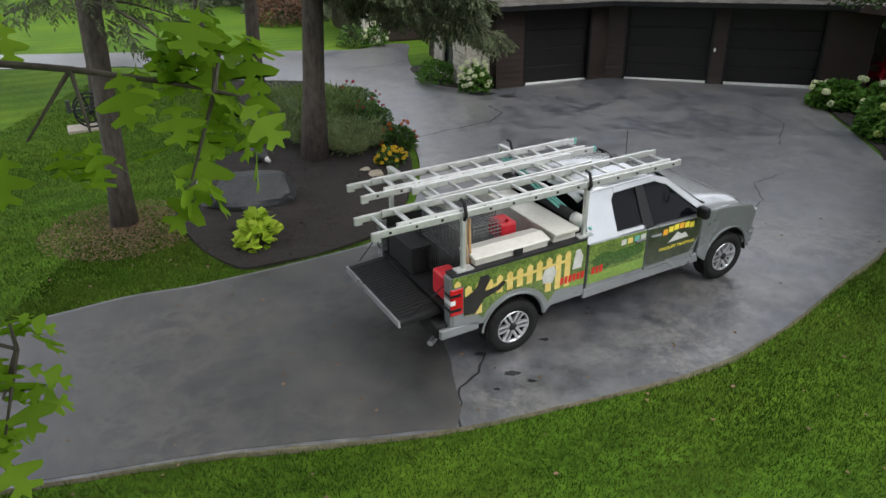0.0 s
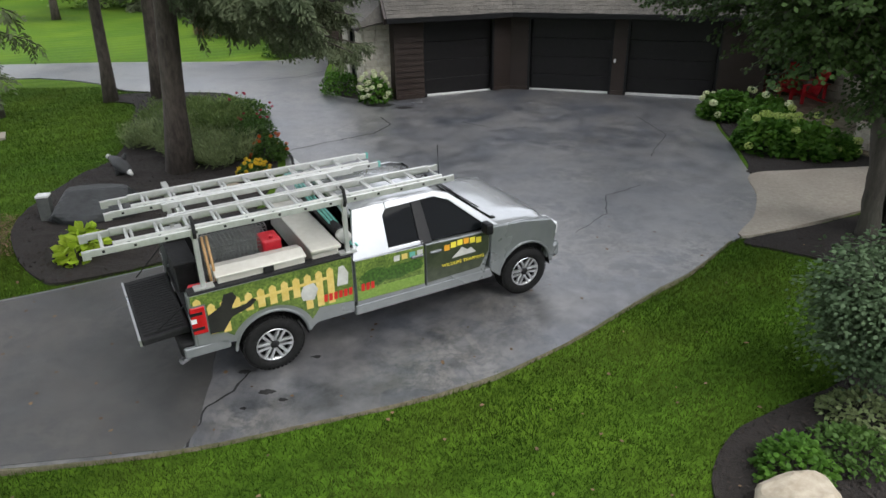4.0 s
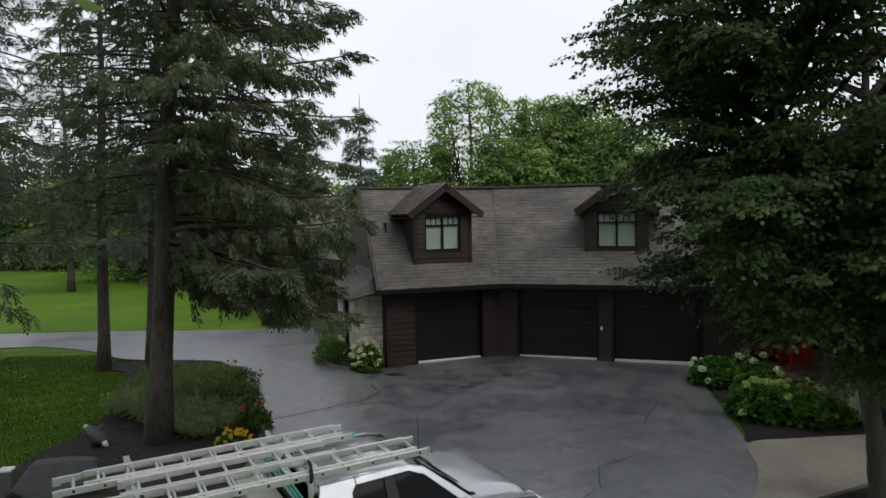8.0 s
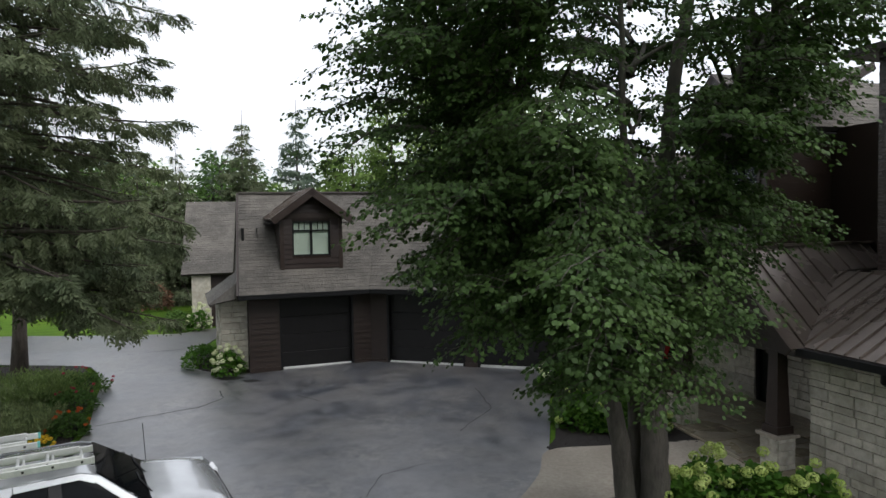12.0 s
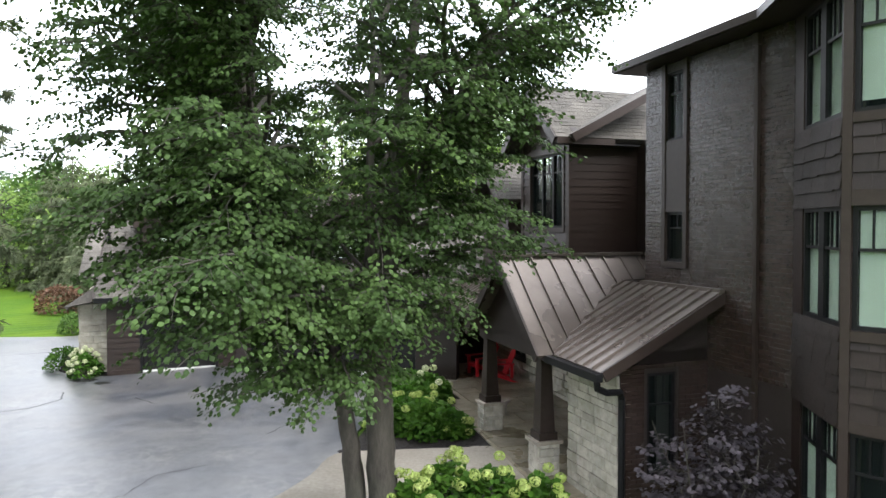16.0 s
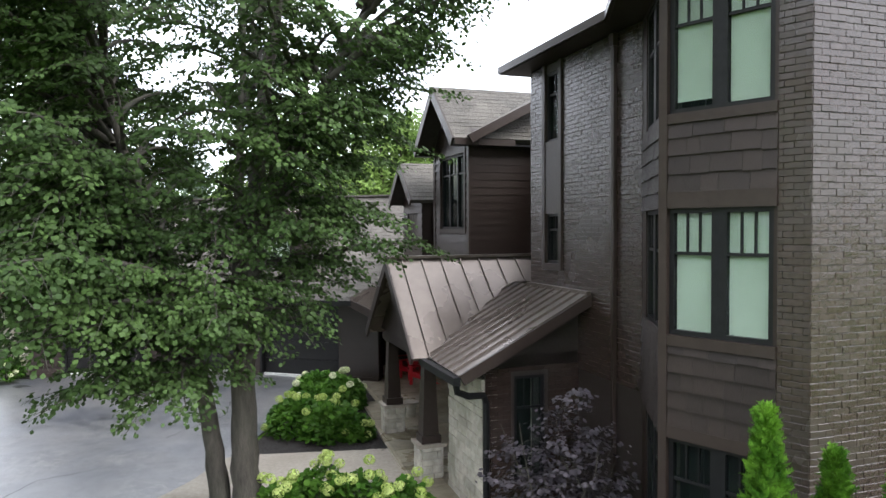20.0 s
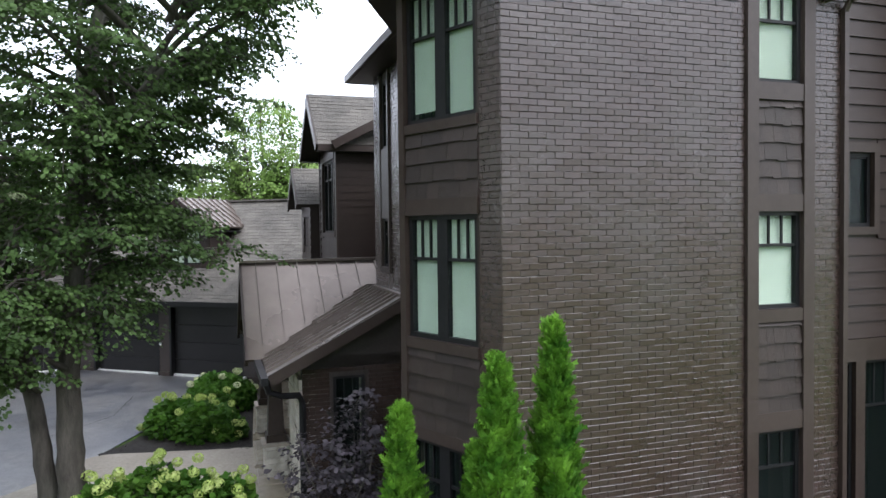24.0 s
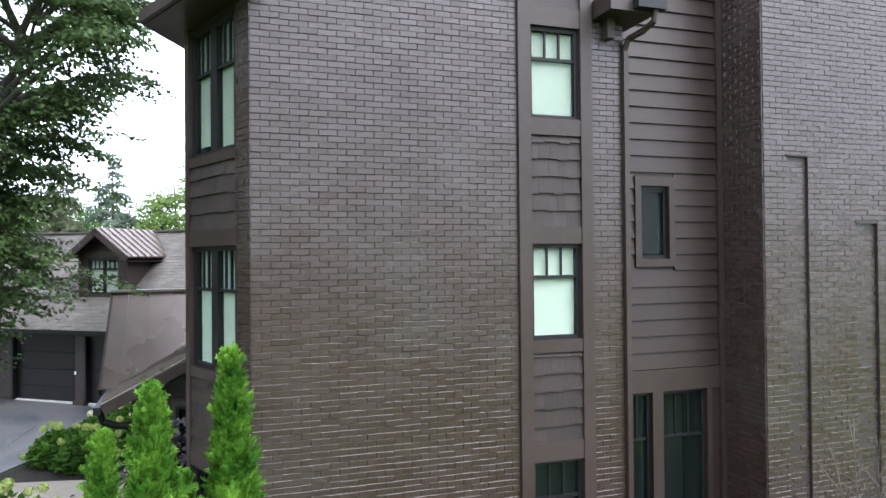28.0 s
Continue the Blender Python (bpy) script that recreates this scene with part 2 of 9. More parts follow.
M_SHAKE = surf("brown_shake", (0.020, 0.0132, 0.0106), (0.031, 0.022, 0.0183), 22, (0.44, 0.58), 0.5, 50, vary=0.26, stretch=(4, 4, 0.6), spec=0.35)
M_SHINGLE = surf("asphalt_shingle", (0.048, 0.0435, 0.0375), (0.096, 0.088, 0.077), 18, (0.8, 0.95), 0.6, 120, island=0.16, wide=(0.17, 0.155, 0.135), wide_scale=0.8, wide_amount=0.55)
M_ROOFBASE = surf("roof_deck", (0.03, 0.026, 0.022), (0.045, 0.04, 0.035), 10, (0.8, 0.9))
M_METAL = surf("bronze_metal_roof", (0.13, 0.106, 0.091), (0.17, 0.14, 0.122), 4, (0.20, 0.36), 0.05, 15, metal=0.55, wide=(0.19, 0.165, 0.145), wide_amount=0.4, spec=0.6)
# door paint, also on the black sheets that stand in for unlit interiors
M_DARK = surf("door_paint_and_dark_backing", (0.006, 0.0055, 0.006), (0.010, 0.009, 0.0095), 8, (0.4, 0.55), 0.05, 40, spec=0.3)
M_BLACK = surf("black_frame", (0.006, 0.006, 0.007), (0.011, 0.011, 0.012), 10, (0.4, 0.55), spec=0.25)
M_STRIP = surf("white_door_seal", (0.55, 0.55, 0.54), (0.75, 0.75, 0.74), 12, (0.5, 0.7))
M_BLIND = surf("white_blind", (0.68, 0.69, 0.60), (0.78, 0.79, 0.70), 5, (0.6, 0.8))
M_BARK = surf("spruce_bark", (0.036, 0.028, 0.023), (0.10, 0.082, 0.068), 12, (0.85, 0.95), 1.0, 28, stretch=(1, 1, 0.35))
M_BARK2 = surf("maple_bark", (0.038, 0.033, 0.027), (0.088, 0.077, 0.064), 9, (0.85, 0.95), 0.9, 30, wide=(0.05, 0.06, 0.04), stretch=(1, 1, 0.3))
M_NEEDLE = leafy("spruce_needles", (0.072, 0.096, 0.052), (0.165, 0.190, 0.104), 0.9, 0.35)
M_NEEDLE2 = leafy("blue_spruce_needles", (0.085, 0.125, 0.092), (0.175, 0.22, 0.165), 0.9, 0.35)
M_MAPLE = leafy("maple_leaves", (0.027, 0.056, 0.014), (0.076, 0.128, 0.036), 0.9, 0.28, 0.5)
M_MAPLE.node_tree.nodes["Principled BSDF"].inputs["Specular IOR Level"].default_value = 0.22
M_OAK = leafy("oak_leaves", (0.13, 0.25, 0.012), (0.22, 0.36, 0.025), 2.0, 0.5)
M_WOODS = leafy("woodland_leaves", (0.115, 0.195, 0.042), (0.24, 0.345, 0.10), 0.35, 0.45)
M_SHRUB = leafy("shrub_leaves", (0.045, 0.095, 0.020), (0.085, 0.16, 0.035), 1.5, 0.35)
M_SAGE = leafy("grey_green_perennial", (0.15, 0.20, 0.085), (0.28, 0.335, 0.16), 1.5, 0.35)
M_MEADOW = leafy("meadow_green_perennial", (0.095, 0.15, 0.045), (0.19, 0.255, 0.085), 1.8, 0.35)
M_GREYLEAF = leafy("grey_green_leaves", (0.050, 0.088, 0.042), (0.105, 0.155, 0.080), 1.5, 0.3)
M_RUST = leafy("rust_leaves", (0.095, 0.055, 0.035), (0.19, 0.105, 0.065), 1.5, 0.3)
M_THUJA = leafy("arborvitae_sprays", (0.026, 0.092, 0.008), (0.128, 0.272, 0.026), 5.0, 0.3)
M_HOSTA = leafy("chartreuse_leaves", (0.24, 0.38, 0.02), (0.40, 0.52, 0.05), 3.0, 0.4)
M_HYDRA = leafy("hydrangea_leaves", (0.040, 0.110, 0.014), (0.092, 0.200, 0.026), 2.0, 0.4)
M_BLOOM = leafy("white_green_blooms", (0.50, 0.56, 0.28), (0.74, 0.76, 0.55), 3.0, 0.3)
M_LIME = leafy("lime_blooms", (0.33, 0.45, 0.10), (0.52, 0.60, 0.22), 3.0, 0.3)
M_PURPLE = leafy("purple_smokebush_leaves", (0.042, 0.036, 0.043), (0.095, 0.084, 0.095), 2.0, 0.25)
M_RED = surf("red_paint", (0.42, 0.012, 0.022), (0.55, 0.022, 0.035), 8, (0.35, 0.5), 0.1, 50)
M_ORANGE = leafy("orange_flowers", (0.40, 0.06, 0.02), (0.52, 0.14, 0.03), 4.0, 0.3)
M_ROSE = leafy("rose_blooms", (0.30, 0.02, 0.05), (0.42, 0.05, 0.09), 4.0, 0.3)
M_YELLOW = leafy("yellow_flowers", (0.60, 0.38, 0.02), (0.75, 0.55, 0.05), 4.0, 0.3)


def glass_like(name, color, rough=0.03, see=0.0):
    """Window glass: a dark reflecting pane, or a clear one that lets the eye through."""
    m = bpy.data.materials.new(name)
    m.use_nodes = True
    n, l = m.node_tree.nodes, m.node_tree.links
    b = n["Principled BSDF"]
    b.inputs["Base Color"].default_value = (*color, 1)
    b.inputs["Roughness"].default_value = rough
    b.inputs["Specular IOR Level"].default_value = 0.6
    if see:
        t = n.new("ShaderNodeBsdfTransparent")
        t.inputs["Color"].default_value = (0.90, 0.955, 0.93, 1)
        mx = n.new("ShaderNodeMixShader")
        mx.inputs["Fac"].default_value = see
        l.new(b.outputs["BSDF"], mx.inputs[1])
        l.new(t.outputs["BSDF"], mx.inputs[2])
        l.new(mx.outputs["Shader"], n["Material Output"].inputs["Surface"])
    return m


M_GLASS = glass_like("window_glass", (0.02, 0.03, 0.028), 0.03, 0.86)
M_TINT = glass_like("tinted_glass", (0.004, 0.005, 0.006), 0.03, 0.04)
M_TINT.node_tree.nodes["Principled BSDF"].inputs["Specular IOR Level"].default_value = 0.1

# ---- mesh tools ----
class Geo:
    """Collects vertices and faces for one mesh."""

    def __init__(self):
        self.v, self.f = [], []

    def add(self, verts, faces, m=None):
        k = len(self.v)
        self.v += [tuple(m @ Vector(p)) for p in verts] if m else [tuple(p) for p in verts]
        self.f += [tuple(i + k for i in q) for q in faces]
        return self

    def box(self, x0, y0, z0, x1, y1, z1, m=None):
        p = [(x0, y0, z0), (x1, y0, z0), (x1, y1, z0), (x0, y1, z0), (x0, y0, z1), (x1, y0, z1), (x1, y1, z1), (x0, y1, z1)]
        return self.add(p, [(0, 3, 2, 1), (4, 5, 6, 7), (0, 1, 5, 4), (1, 2, 6, 5), (2, 3, 7, 6), (3, 0, 4, 7)], m)

    def prism(self, poly, z0, z1, m=None):
        """An upright prism over a plan outline given anticlockwise."""
        k = len(poly)
        p = [(x, y, z0) for x, y in poly] + [(x, y, z1) for x, y in poly]
        return self.add(p, [tuple(range(k))[::-1], tuple(range(k, 2 * k))] + [(i, (i + 1) % k, k + (i + 1) % k, k + i) for i in range(k)], m)

    def slab(self, quad, thick, m=None):
        """A plate under the polygon `quad` (seen from above anticlockwise), `thick` thick along its normal."""
        q = [Vector(p) for p in quad]
        nrm = (q[1] - q[0]).cross(q[2] - q[0]).normalized() * thick
        k = len(q)
        p = q + [a - nrm for a in q]
        return self.add(p, [tuple(range(k)), tuple(range(k, 2 * k))[::-1]] + [(i, k + i, k + (i + 1) % k, (i + 1) % k) for i in range(k)], m)

    def tube(self, pts, radii, sides=8, m=None, caps=True):
        pts = [Vector(p) for p in pts]
        radii = radii if isinstance(radii, (list, tuple)) else [radii] * len(pts)
        vs, fs = [], []
        for i, p in enumerate(pts):
            d = (pts[min(i + 1, len(pts) - 1)] - pts[max(i - 1, 0)]).normalized()
            a = d.orthogonal().normalized() if i == 0 else (a - d * a.dot(d)).normalized()
            b = d.cross(a)
            for j in range(sides):
                w = 2 * math.pi * j / sides
                vs.append(p + (a * math.cos(w) + b * math.sin(w)) * radii[i])
        for i in range(len(pts) - 1):
            for j in range(sides):
                fs.append((i * sides + j, i * sides + (j + 1) % sides, (i + 1) * sides + (j + 1) % sides, (i + 1) * sides + j))
        if caps:
            fs += [tuple(range(sides))[::-1], tuple(range((len(pts) - 1) * sides, len(pts) * sides))]
        return self.add(vs, fs, m)

    def lathe(self, profile, sides=20, m=None):
        """Turns (radius, height) round the z axis."""
        vs = [(r * math.cos(2 * math.pi * j / sides), r * math.sin(2 * math.pi * j / sides), z) for r, z in profile for j in range(sides)]
        fs = [(i * sides + j, i * sides + (j + 1) % sides, (i + 1) * sides + (j + 1) % sides, (i + 1) * sides + j) for i in range(len(profile) - 1) for j in range(sides)]
        return self.add(vs, fs, m)

    def mesh(self, name, material, smooth=False):
        me = bpy.data.meshes.new(name)
        me.from_pydata(self.v, [], self.f)
        me.materials.append(material)
        if smooth:
            me.shade_smooth()
        me.update()
        return me


def thing(name, label, category, m=None, group="", kind="", mesh=None):
    ob = new(name, mesh)
    if m is not None:
        ob.matrix_basis = m
    return tagged(ob, label, category, group, kind)


def part(name, geo, material, parent, label="", m=None, smooth=False, bevel=0.0):
    """Links a Geo (or a finished mesh) as one mesh object under its parent."""
    me = geo if isinstance(geo, bpy.types.Mesh) else geo.mesh(name, material, smooth)
    ob = new(name, me)
    ob.parent = parent
    if m is not None:
        ob.matrix_basis = m
    if label:
        ob["label"] = label
    if bevel:
        mod = ob.modifiers.new("edge", "BEVEL")
        mod.width, mod.segments, mod.limit_method = bevel, 2, "ANGLE"
    return ob


def block(name, x0, y0, z0, x1, y1, z1, material, parent, label="", m=None, bevel=0.0):
    return part(name, Geo().box(x0, y0, z0, x1, y1, z1), material, parent, label, m, bevel=bevel)


def array_mesh(name, verts, faces, material):
    """A mesh from numpy arrays; all faces have as many corners as `faces` has columns."""
    me = bpy.data.meshes.new(name)
    k, c = faces.shape
    me.vertices.add(len(verts))
    me.vertices.foreach_set("co", np.ascontiguousarray(verts, dtype=np.float32).ravel())
    me.loops.add(k * c)
    me.loops.foreach_set("vertex_index", np.ascontiguousarray(faces, dtype=np.int32).ravel())
    me.polygons.add(k)
    me.polygons.foreach_set("loop_start", np.arange(0, k * c, c, dtype=np.int32))
    me.materials.append(material)
    me.update(calc_edges=True)
    return me


def spread(tv, tf, turns, places):
    """Copies of a small template (verts, faces) at many places, as two arrays."""
    v = np.einsum("nij,kj->nki", turns, tv) + places[:, None, :]
    f = tf[None] + (np.arange(len(places)) * len(tv))[:, None, None]
    return v.reshape(-1, 3), f.reshape(-1, tf.shape[1])


def turns_to(dirs, ups, size):
    """Rotation and scale matrices whose x axis is dirs and whose z axis leans to ups."""
    x = dirs / np.linalg.norm(dirs, axis=1, keepdims=True)
    y = np.cross(ups, x)
    y /= np.maximum(np.linalg.norm(y, axis=1, keepdims=True), 1e-6)
    z = np.cross(x, y)
    return np.stack([x, y, z], axis=2) * np.asarray(size).reshape(-1, 1, 1)


def sphere_dirs(rng, n):
    d = rng.normal(size=(n, 3))
    return d / np.linalg.norm(d, axis=1, keepdims=True)


def ground_z(y):
    """The drive rises gently from the lawn to the garage."""
    return 0.033 * (min(max(y, -6.0), 24.0) - 10.5)


def rounded(pts, steps=4):
    """A closed smooth curve through plan points."""
    out, k = [], len(pts)
    for i in range(k):
        p0, p1, p2, p3 = (Vector(pts[(i + j - 1) % k]) for j in range(4))
        for s in range(steps):
            t = s / steps
            q = 0.5 * (2 * p1 + (p2 - p0) * t + (2 * p0 - 5 * p1 + 4 * p2 - p3) * t * t + (3 * p1 - p0 - 3 * p2 + p3) * t ** 3)
            out.append((q.x, q.y))
    return out

# ---- the ground ----
from mathutils.geometry import delaunay_2d_cdt


def sheet(name, outline, lift, depth, material, label, category, grid=0.0, jitter=0.0, bumps=0.0):
    """A flat piece of ground over a plan outline, lifted over the lawn, with an edge that goes down."""
    bm = bmesh.new()
    flat_v, _, flat_f, *_ = delaunay_2d_cdt([Vector(p) for p in outline], [], [list(range(len(outline)))], 1, 1e-5)
    corners = [bm.verts.new((p.x, p.y, 0)) for p in flat_v]
    for f in flat_f:
        bm.faces.new([corners[i] for i in f])
    if grid:
        xs, ys = [p[0] for p in outline], [p[1] for p in outline]
        for axis, lo, hi in ((0, min(xs), max(xs)), (1, min(ys), max(ys))):
            at = lo + grid
            while at < hi:
                co, no = [0, 0, 0], [0, 0, 0]
                co[axis], no[axis] = at, 1
                bmesh.ops.bisect_plane(bm, geom=bm.verts[:] + bm.edges[:] + bm.faces[:], plane_co=co, plane_no=no)
                at += grid
    else:
        bmesh.ops.bisect_plane(bm, geom=bm.verts[:] + bm.edges[:] + bm.faces[:], plane_co=(0, 24, 0), plane_no=(0, 1, 0))
    rim = [e for e in bm.edges if e.is_boundary]
    low = bmesh.ops.extrude_edge_only(bm, edges=rim)["geom"]
    low_verts = {g for g in low if isinstance(g, bmesh.types.BMVert)}
    for v in bm.verts:
        z = ground_z(v.co.y) + lift
        if bumps and v not in low_verts:
            z += bumps * (noise.noise((v.co.x * 1.3, v.co.y * 1.3, 3)) + 0.5 * noise.noise((v.co.x * 4, v.co.y * 4, 7)))
        v.co.z = z - (depth if v in low_verts else 0)
    bmesh.ops.recalc_face_normals(bm, faces=bm.faces[:])
    me = bpy.data.meshes.new(name)
    bm.to_mesh(me)
    bm.free()
    me.materials.append(material)
    return thing(name, label, category, kind="structure", mesh=me)


def plan_axis(lo, hi, fine_lo, fine_hi, fine, far):
    """Grid lines: fine in the middle, ever wider towards the horizon."""
    a = list(np.arange(fine_lo, fine_hi + fine / 2, fine))
    step = fine
    while a[-1] < hi:
        step *= far
        a.append(a[-1] + step)
    step = fine
    while a[0] > lo:
        step *= far
        a.insert(0, a[0] - step)
    return a


gx, gy = plan_axis(-2500, 2500, -24, 30, 0.6, 1.3), plan_axis(-2500, 2500, -6, 42, 0.6, 1.3)
gv = np.array([(x, y, ground_z(y) - 0.015 + 0.015 * noise.noise((x * 0.5, y * 0.5, 0))) for y in gy for x in gx])
ni = np.arange(len(gx) * len(gy)).reshape(len(gy), len(gx))
gf = np.stack([ni[:-1, :-1], ni[:-1, 1:], ni[1:, 1:], ni[1:, :-1]], axis=-1).reshape(-1, 4)
ground = thing("ground", "mown green lawn that reaches to the woods", "lawn", kind="structure", mesh=array_mesh("ground", gv, gf, M_GRASS))

DRIVE_SOUTH = [(-40, -1.5), (-20, 2.2), (-12, 3.9), (-8, 4.5), (-4.32, 5.15), (-2.25, 5.6), (-0.17, 5.88), (1.34, 6.31), (3.13, 6.95), (4.57, 7.9), (5.85, 9.02), (6.74, 9.74), (7.62, 10.67), (7.98, 10.98), (8.52, 11.78), (9.01, 12.84), (9.3, 13.86), (9.45, 14.64), (9.69, 16.04), (9.9, 17.47), (10.38, 19.12), (10.8, 20.15)]
DRIVE_NORTH = [(11.2, 20.6), (8.4, 21.5), (5.05, 22.3), (2.5, 21.4), (1.5, 20.75), (0.53, 20.95), (-0.24, 21.55), (-0.9, 23.4), (-1.2, 26.0), (-1.3, 28.6), (-2.4, 28.6), (-3.0, 27.6), (-4.13, 27.4), (-6.56, 27.4), (-9.98, 27.6), (-14.3, 27.4), (-26, 26.8), (-60, 24), (-60, 20), (-26, 23.6), (-12.5, 24.4), (-10.5, 24.35), (-8.16, 23.3), (-6.87, 22.3), (-4.1, 21.9), (-3.37, 21.4), (-2.49, 20), (-1.74, 18.2), (-1.1, 16.66), (-0.63, 15.36), (-0.46, 14.0), (-0.5, 12.3), (-0.75, 11.2), (-1.16, 10.51), (-2.01, 9.97), (-2.84, 9.53), (-3.71, 9.12), (-4.59, 8.82), (-5.96, 8.09), (-9, 7.0), (-13, 6.2), (-20, 5.2), (-40, 2.0)]
driveway = sheet("driveway", rounded(DRIVE_SOUTH + DRIVE_NORTH), 0.022, 0.08, M_ASPHALT, "dark weathered asphalt driveway with pale worn patches", "driveway")
OLD_NORTH = [(0.06, 7.2), (-0.2, 8.5), (-0.75, 9.8), (-1.1, 10.35), (-2.01, 9.9), (-2.84, 9.46), (-3.71, 9.05), (-4.59, 8.75), (-5.96, 8.02), (-9, 6.95), (-13, 6.15), (-20, 5.15), (-40, 1.95)]
OLD_SOUTH = [(-40, -1.45), (-20, 2.25), (-12, 3.95), (-8, 4.56), (-4.32, 5.21), (-2.25, 5.66), (-0.25, 5.93), (0.14, 6.05)]
sheet("driveway_arm", [(x + 0.04 * noise.noise((x * 3, y * 3, 1)) * (x > -0.9), y) for x, y in rounded(OLD_SOUTH + OLD_NORTH)], 0.027, 0.03, M_ASPHALT_OLD, "older dark brownish asphalt of the drive's near arm", "driveway")
WEST_BED = [(-0.62, 14.0), (-0.66, 12.3), (-0.9, 11.25), (-1.3, 10.6), (-2.1, 10.05), (-2.9, 9.65), (-3.3, 9.75), (-4.14, 10.6), (-4.95, 12.11), (-4.92, 14.3), (-4.6, 15.78), (-5.35, 18.5), (-6.1, 20.6), (-7.2, 21.1), (-6.6, 21.9), (-4.2, 21.75), (-3.5, 21.2), (-2.65, 19.9), (-1.9, 18.1), (-1.27, 16.6), (-0.8, 15.3)]
sheet("planting_bed", rounded(WEST_BED), 0.035, 0.1, M_MULCH, "dark bark mulch bed round the spruces and rock", "mulch bed", grid=0.5, bumps=0.035)
EAST_BED = [(9.42, 14.0), (9.57, 14.64), (9.82, 16.04), (10.0, 17.47), (10.48, 19.1), (10.9, 20.1), (11.7, 20.6), (12.4, 19.0), (12.9, 17.3), (13.2, 15.6), (12.9, 14.3), (11.5, 14.24)]
sheet("planting_bed", rounded(EAST_BED), 0.03, 0.1, M_MULCH, "dark mulch bed planted with hydrangeas", "mulch bed", grid=0.5, bumps=0.03)
WALK = [(7.95, 10.92), (8.5, 11.75), (8.98, 12.8), (9.3, 13.9), (10.4, 14.1), (11.53, 14.2), (12.7, 14.2), (13.1, 12.7), (12.2, 12.45), (11.13, 12.18), (9.54, 11.49)]
walk_way = sheet("walkway", rounded(WALK), 0.045, 0.1, M_CONCRETE, "pale concrete walkway from the drive to the porch", "path")
SOUTH_BED = [(7.95, 10.8), (9.5, 11.38), (11.1, 12.05), (12.6, 12.4), (14.2, 10.5), (17, 8.4), (19, 7.2), (25, 9.0), (29, 8), (29, 3.5), (12, 3.2), (8.6, 3.6), (5.6, 3.8), (5.45, 4.6), (5.5, 5.4), (5.95, 6.05), (6.6, 6.45), (7.6, 6.95), (8.7, 7.9), (9.3, 8.9), (9.0, 9.9), (8.4, 10.4)]
sheet("planting_bed", rounded(SOUTH_BED), 0.03, 0.1, M_MULCH, "dark mulch bed along the house and round the maple", "mulch bed", grid=0.6, bumps=0.03)
GARAGE_BED = [(1.6, 20.6), (0.6, 20.75), (-0.3, 21.4), (-1.0, 23.3), (-0.6, 23.9), (0.6, 23.6), (1.9, 21.2)]
sheet("planting_bed", rounded(GARAGE_BED), 0.035, 0.1, M_MULCH, "mulch bed at the garage corner", "mulch bed", grid=0.5, bumps=0.03)

# worn tan edge between drive and lawn
def edge_strip(line, seed):
    rng = random.Random(seed)
    g = Geo()
    pts = []
    for (x0, y0), (x1, y1) in zip(line, line[1:]):
        n = max(2, int(math.hypot(x1 - x0, y1 - y0) / 0.12))
        pts += [(x0 + (x1 - x0) * i / n, y0 + (y1 - y0) * i / n) for i in range(n)]
    v, f = [], []
    for i, (x, y) in enumerate(pts[:-1]):
        dx, dy = pts[i + 1][0] - x, pts[i + 1][1] - y
        n = math.hypot(dx, dy)
        w = 0.012 + 0.10 * max(0, noise.noise((x * 0.9, y * 0.9, seed))) + 0.03 * noise.noise((x * 5, y * 5, seed))
        inner = 0.012 + 0.02 * noise.noise((x * 4, y * 4, seed + 5))
        nx, ny = dy / n, -dx / n
        z = ground_z(y)
        v += [(x - nx * inner, y - ny * inner, z + 0.025), (x + nx * w * 0.5, y + ny * w * 0.5, z + 0.032), (x + nx * max(w, 0.02), y + ny * max(w, 0.02), z - 0.03)]
        if i:
            k = 3 * i
            f += [(k - 3, k - 2, k + 1, k), (k - 2, k - 1, k + 2, k + 1)]
    g.add(v, f)
    return thing("drive_edge", "worn tan dirt edge between the asphalt and the lawn", "edge", kind="structure", mesh=g.mesh("drive_edge", M_EDGE))


OUT_LINE = rounded(DRIVE_SOUTH + DRIVE_NORTH)
south_line = [p for p in OUT_LINE if -12 < p[0] < 8.0 and p[1] < 10.95 and p[1] < 6.4 + 0.65 * max(0, p[0] - 1)]
south_line.sort(key=lambda p: p[0])
edge_strip(south_line, 3)

# ---- building kit: walls with openings, claddings, windows, roofs ----
UNIT_BOARD = Geo().add([(0, -0.034, 0), (1, -0.034, 0), (1, 0, 0), (0, 0, 0), (0, -0.004, 1.03), (1, -0.004, 1.03), (1, 0, 1.03), (0, 0, 1.03)],
                       [(0, 3, 2, 1), (4, 5, 6, 7), (0, 1, 5, 4), (1, 2, 6, 5), (3, 0, 4, 7), (2, 3, 7, 6)]).mesh("siding_board", M_SIDING)
UNIT_SHAKE = Geo().add([(0.006, -0.034, 0), (0.994, -0.034, 0), (0.994, 0, 0), (0.006, 0, 0), (0.006, -0.006, 1.03), (0.994, -0.006, 1.03), (0.994, 0, 1.03), (0.006, 0, 1.03)],
                       [(0, 3, 2, 1), (4, 5, 6, 7), (0, 1, 5, 4), (1, 2, 6, 5), (3, 0, 4, 7), (2, 3, 7, 6)]).mesh("shake", M_SHAKE)


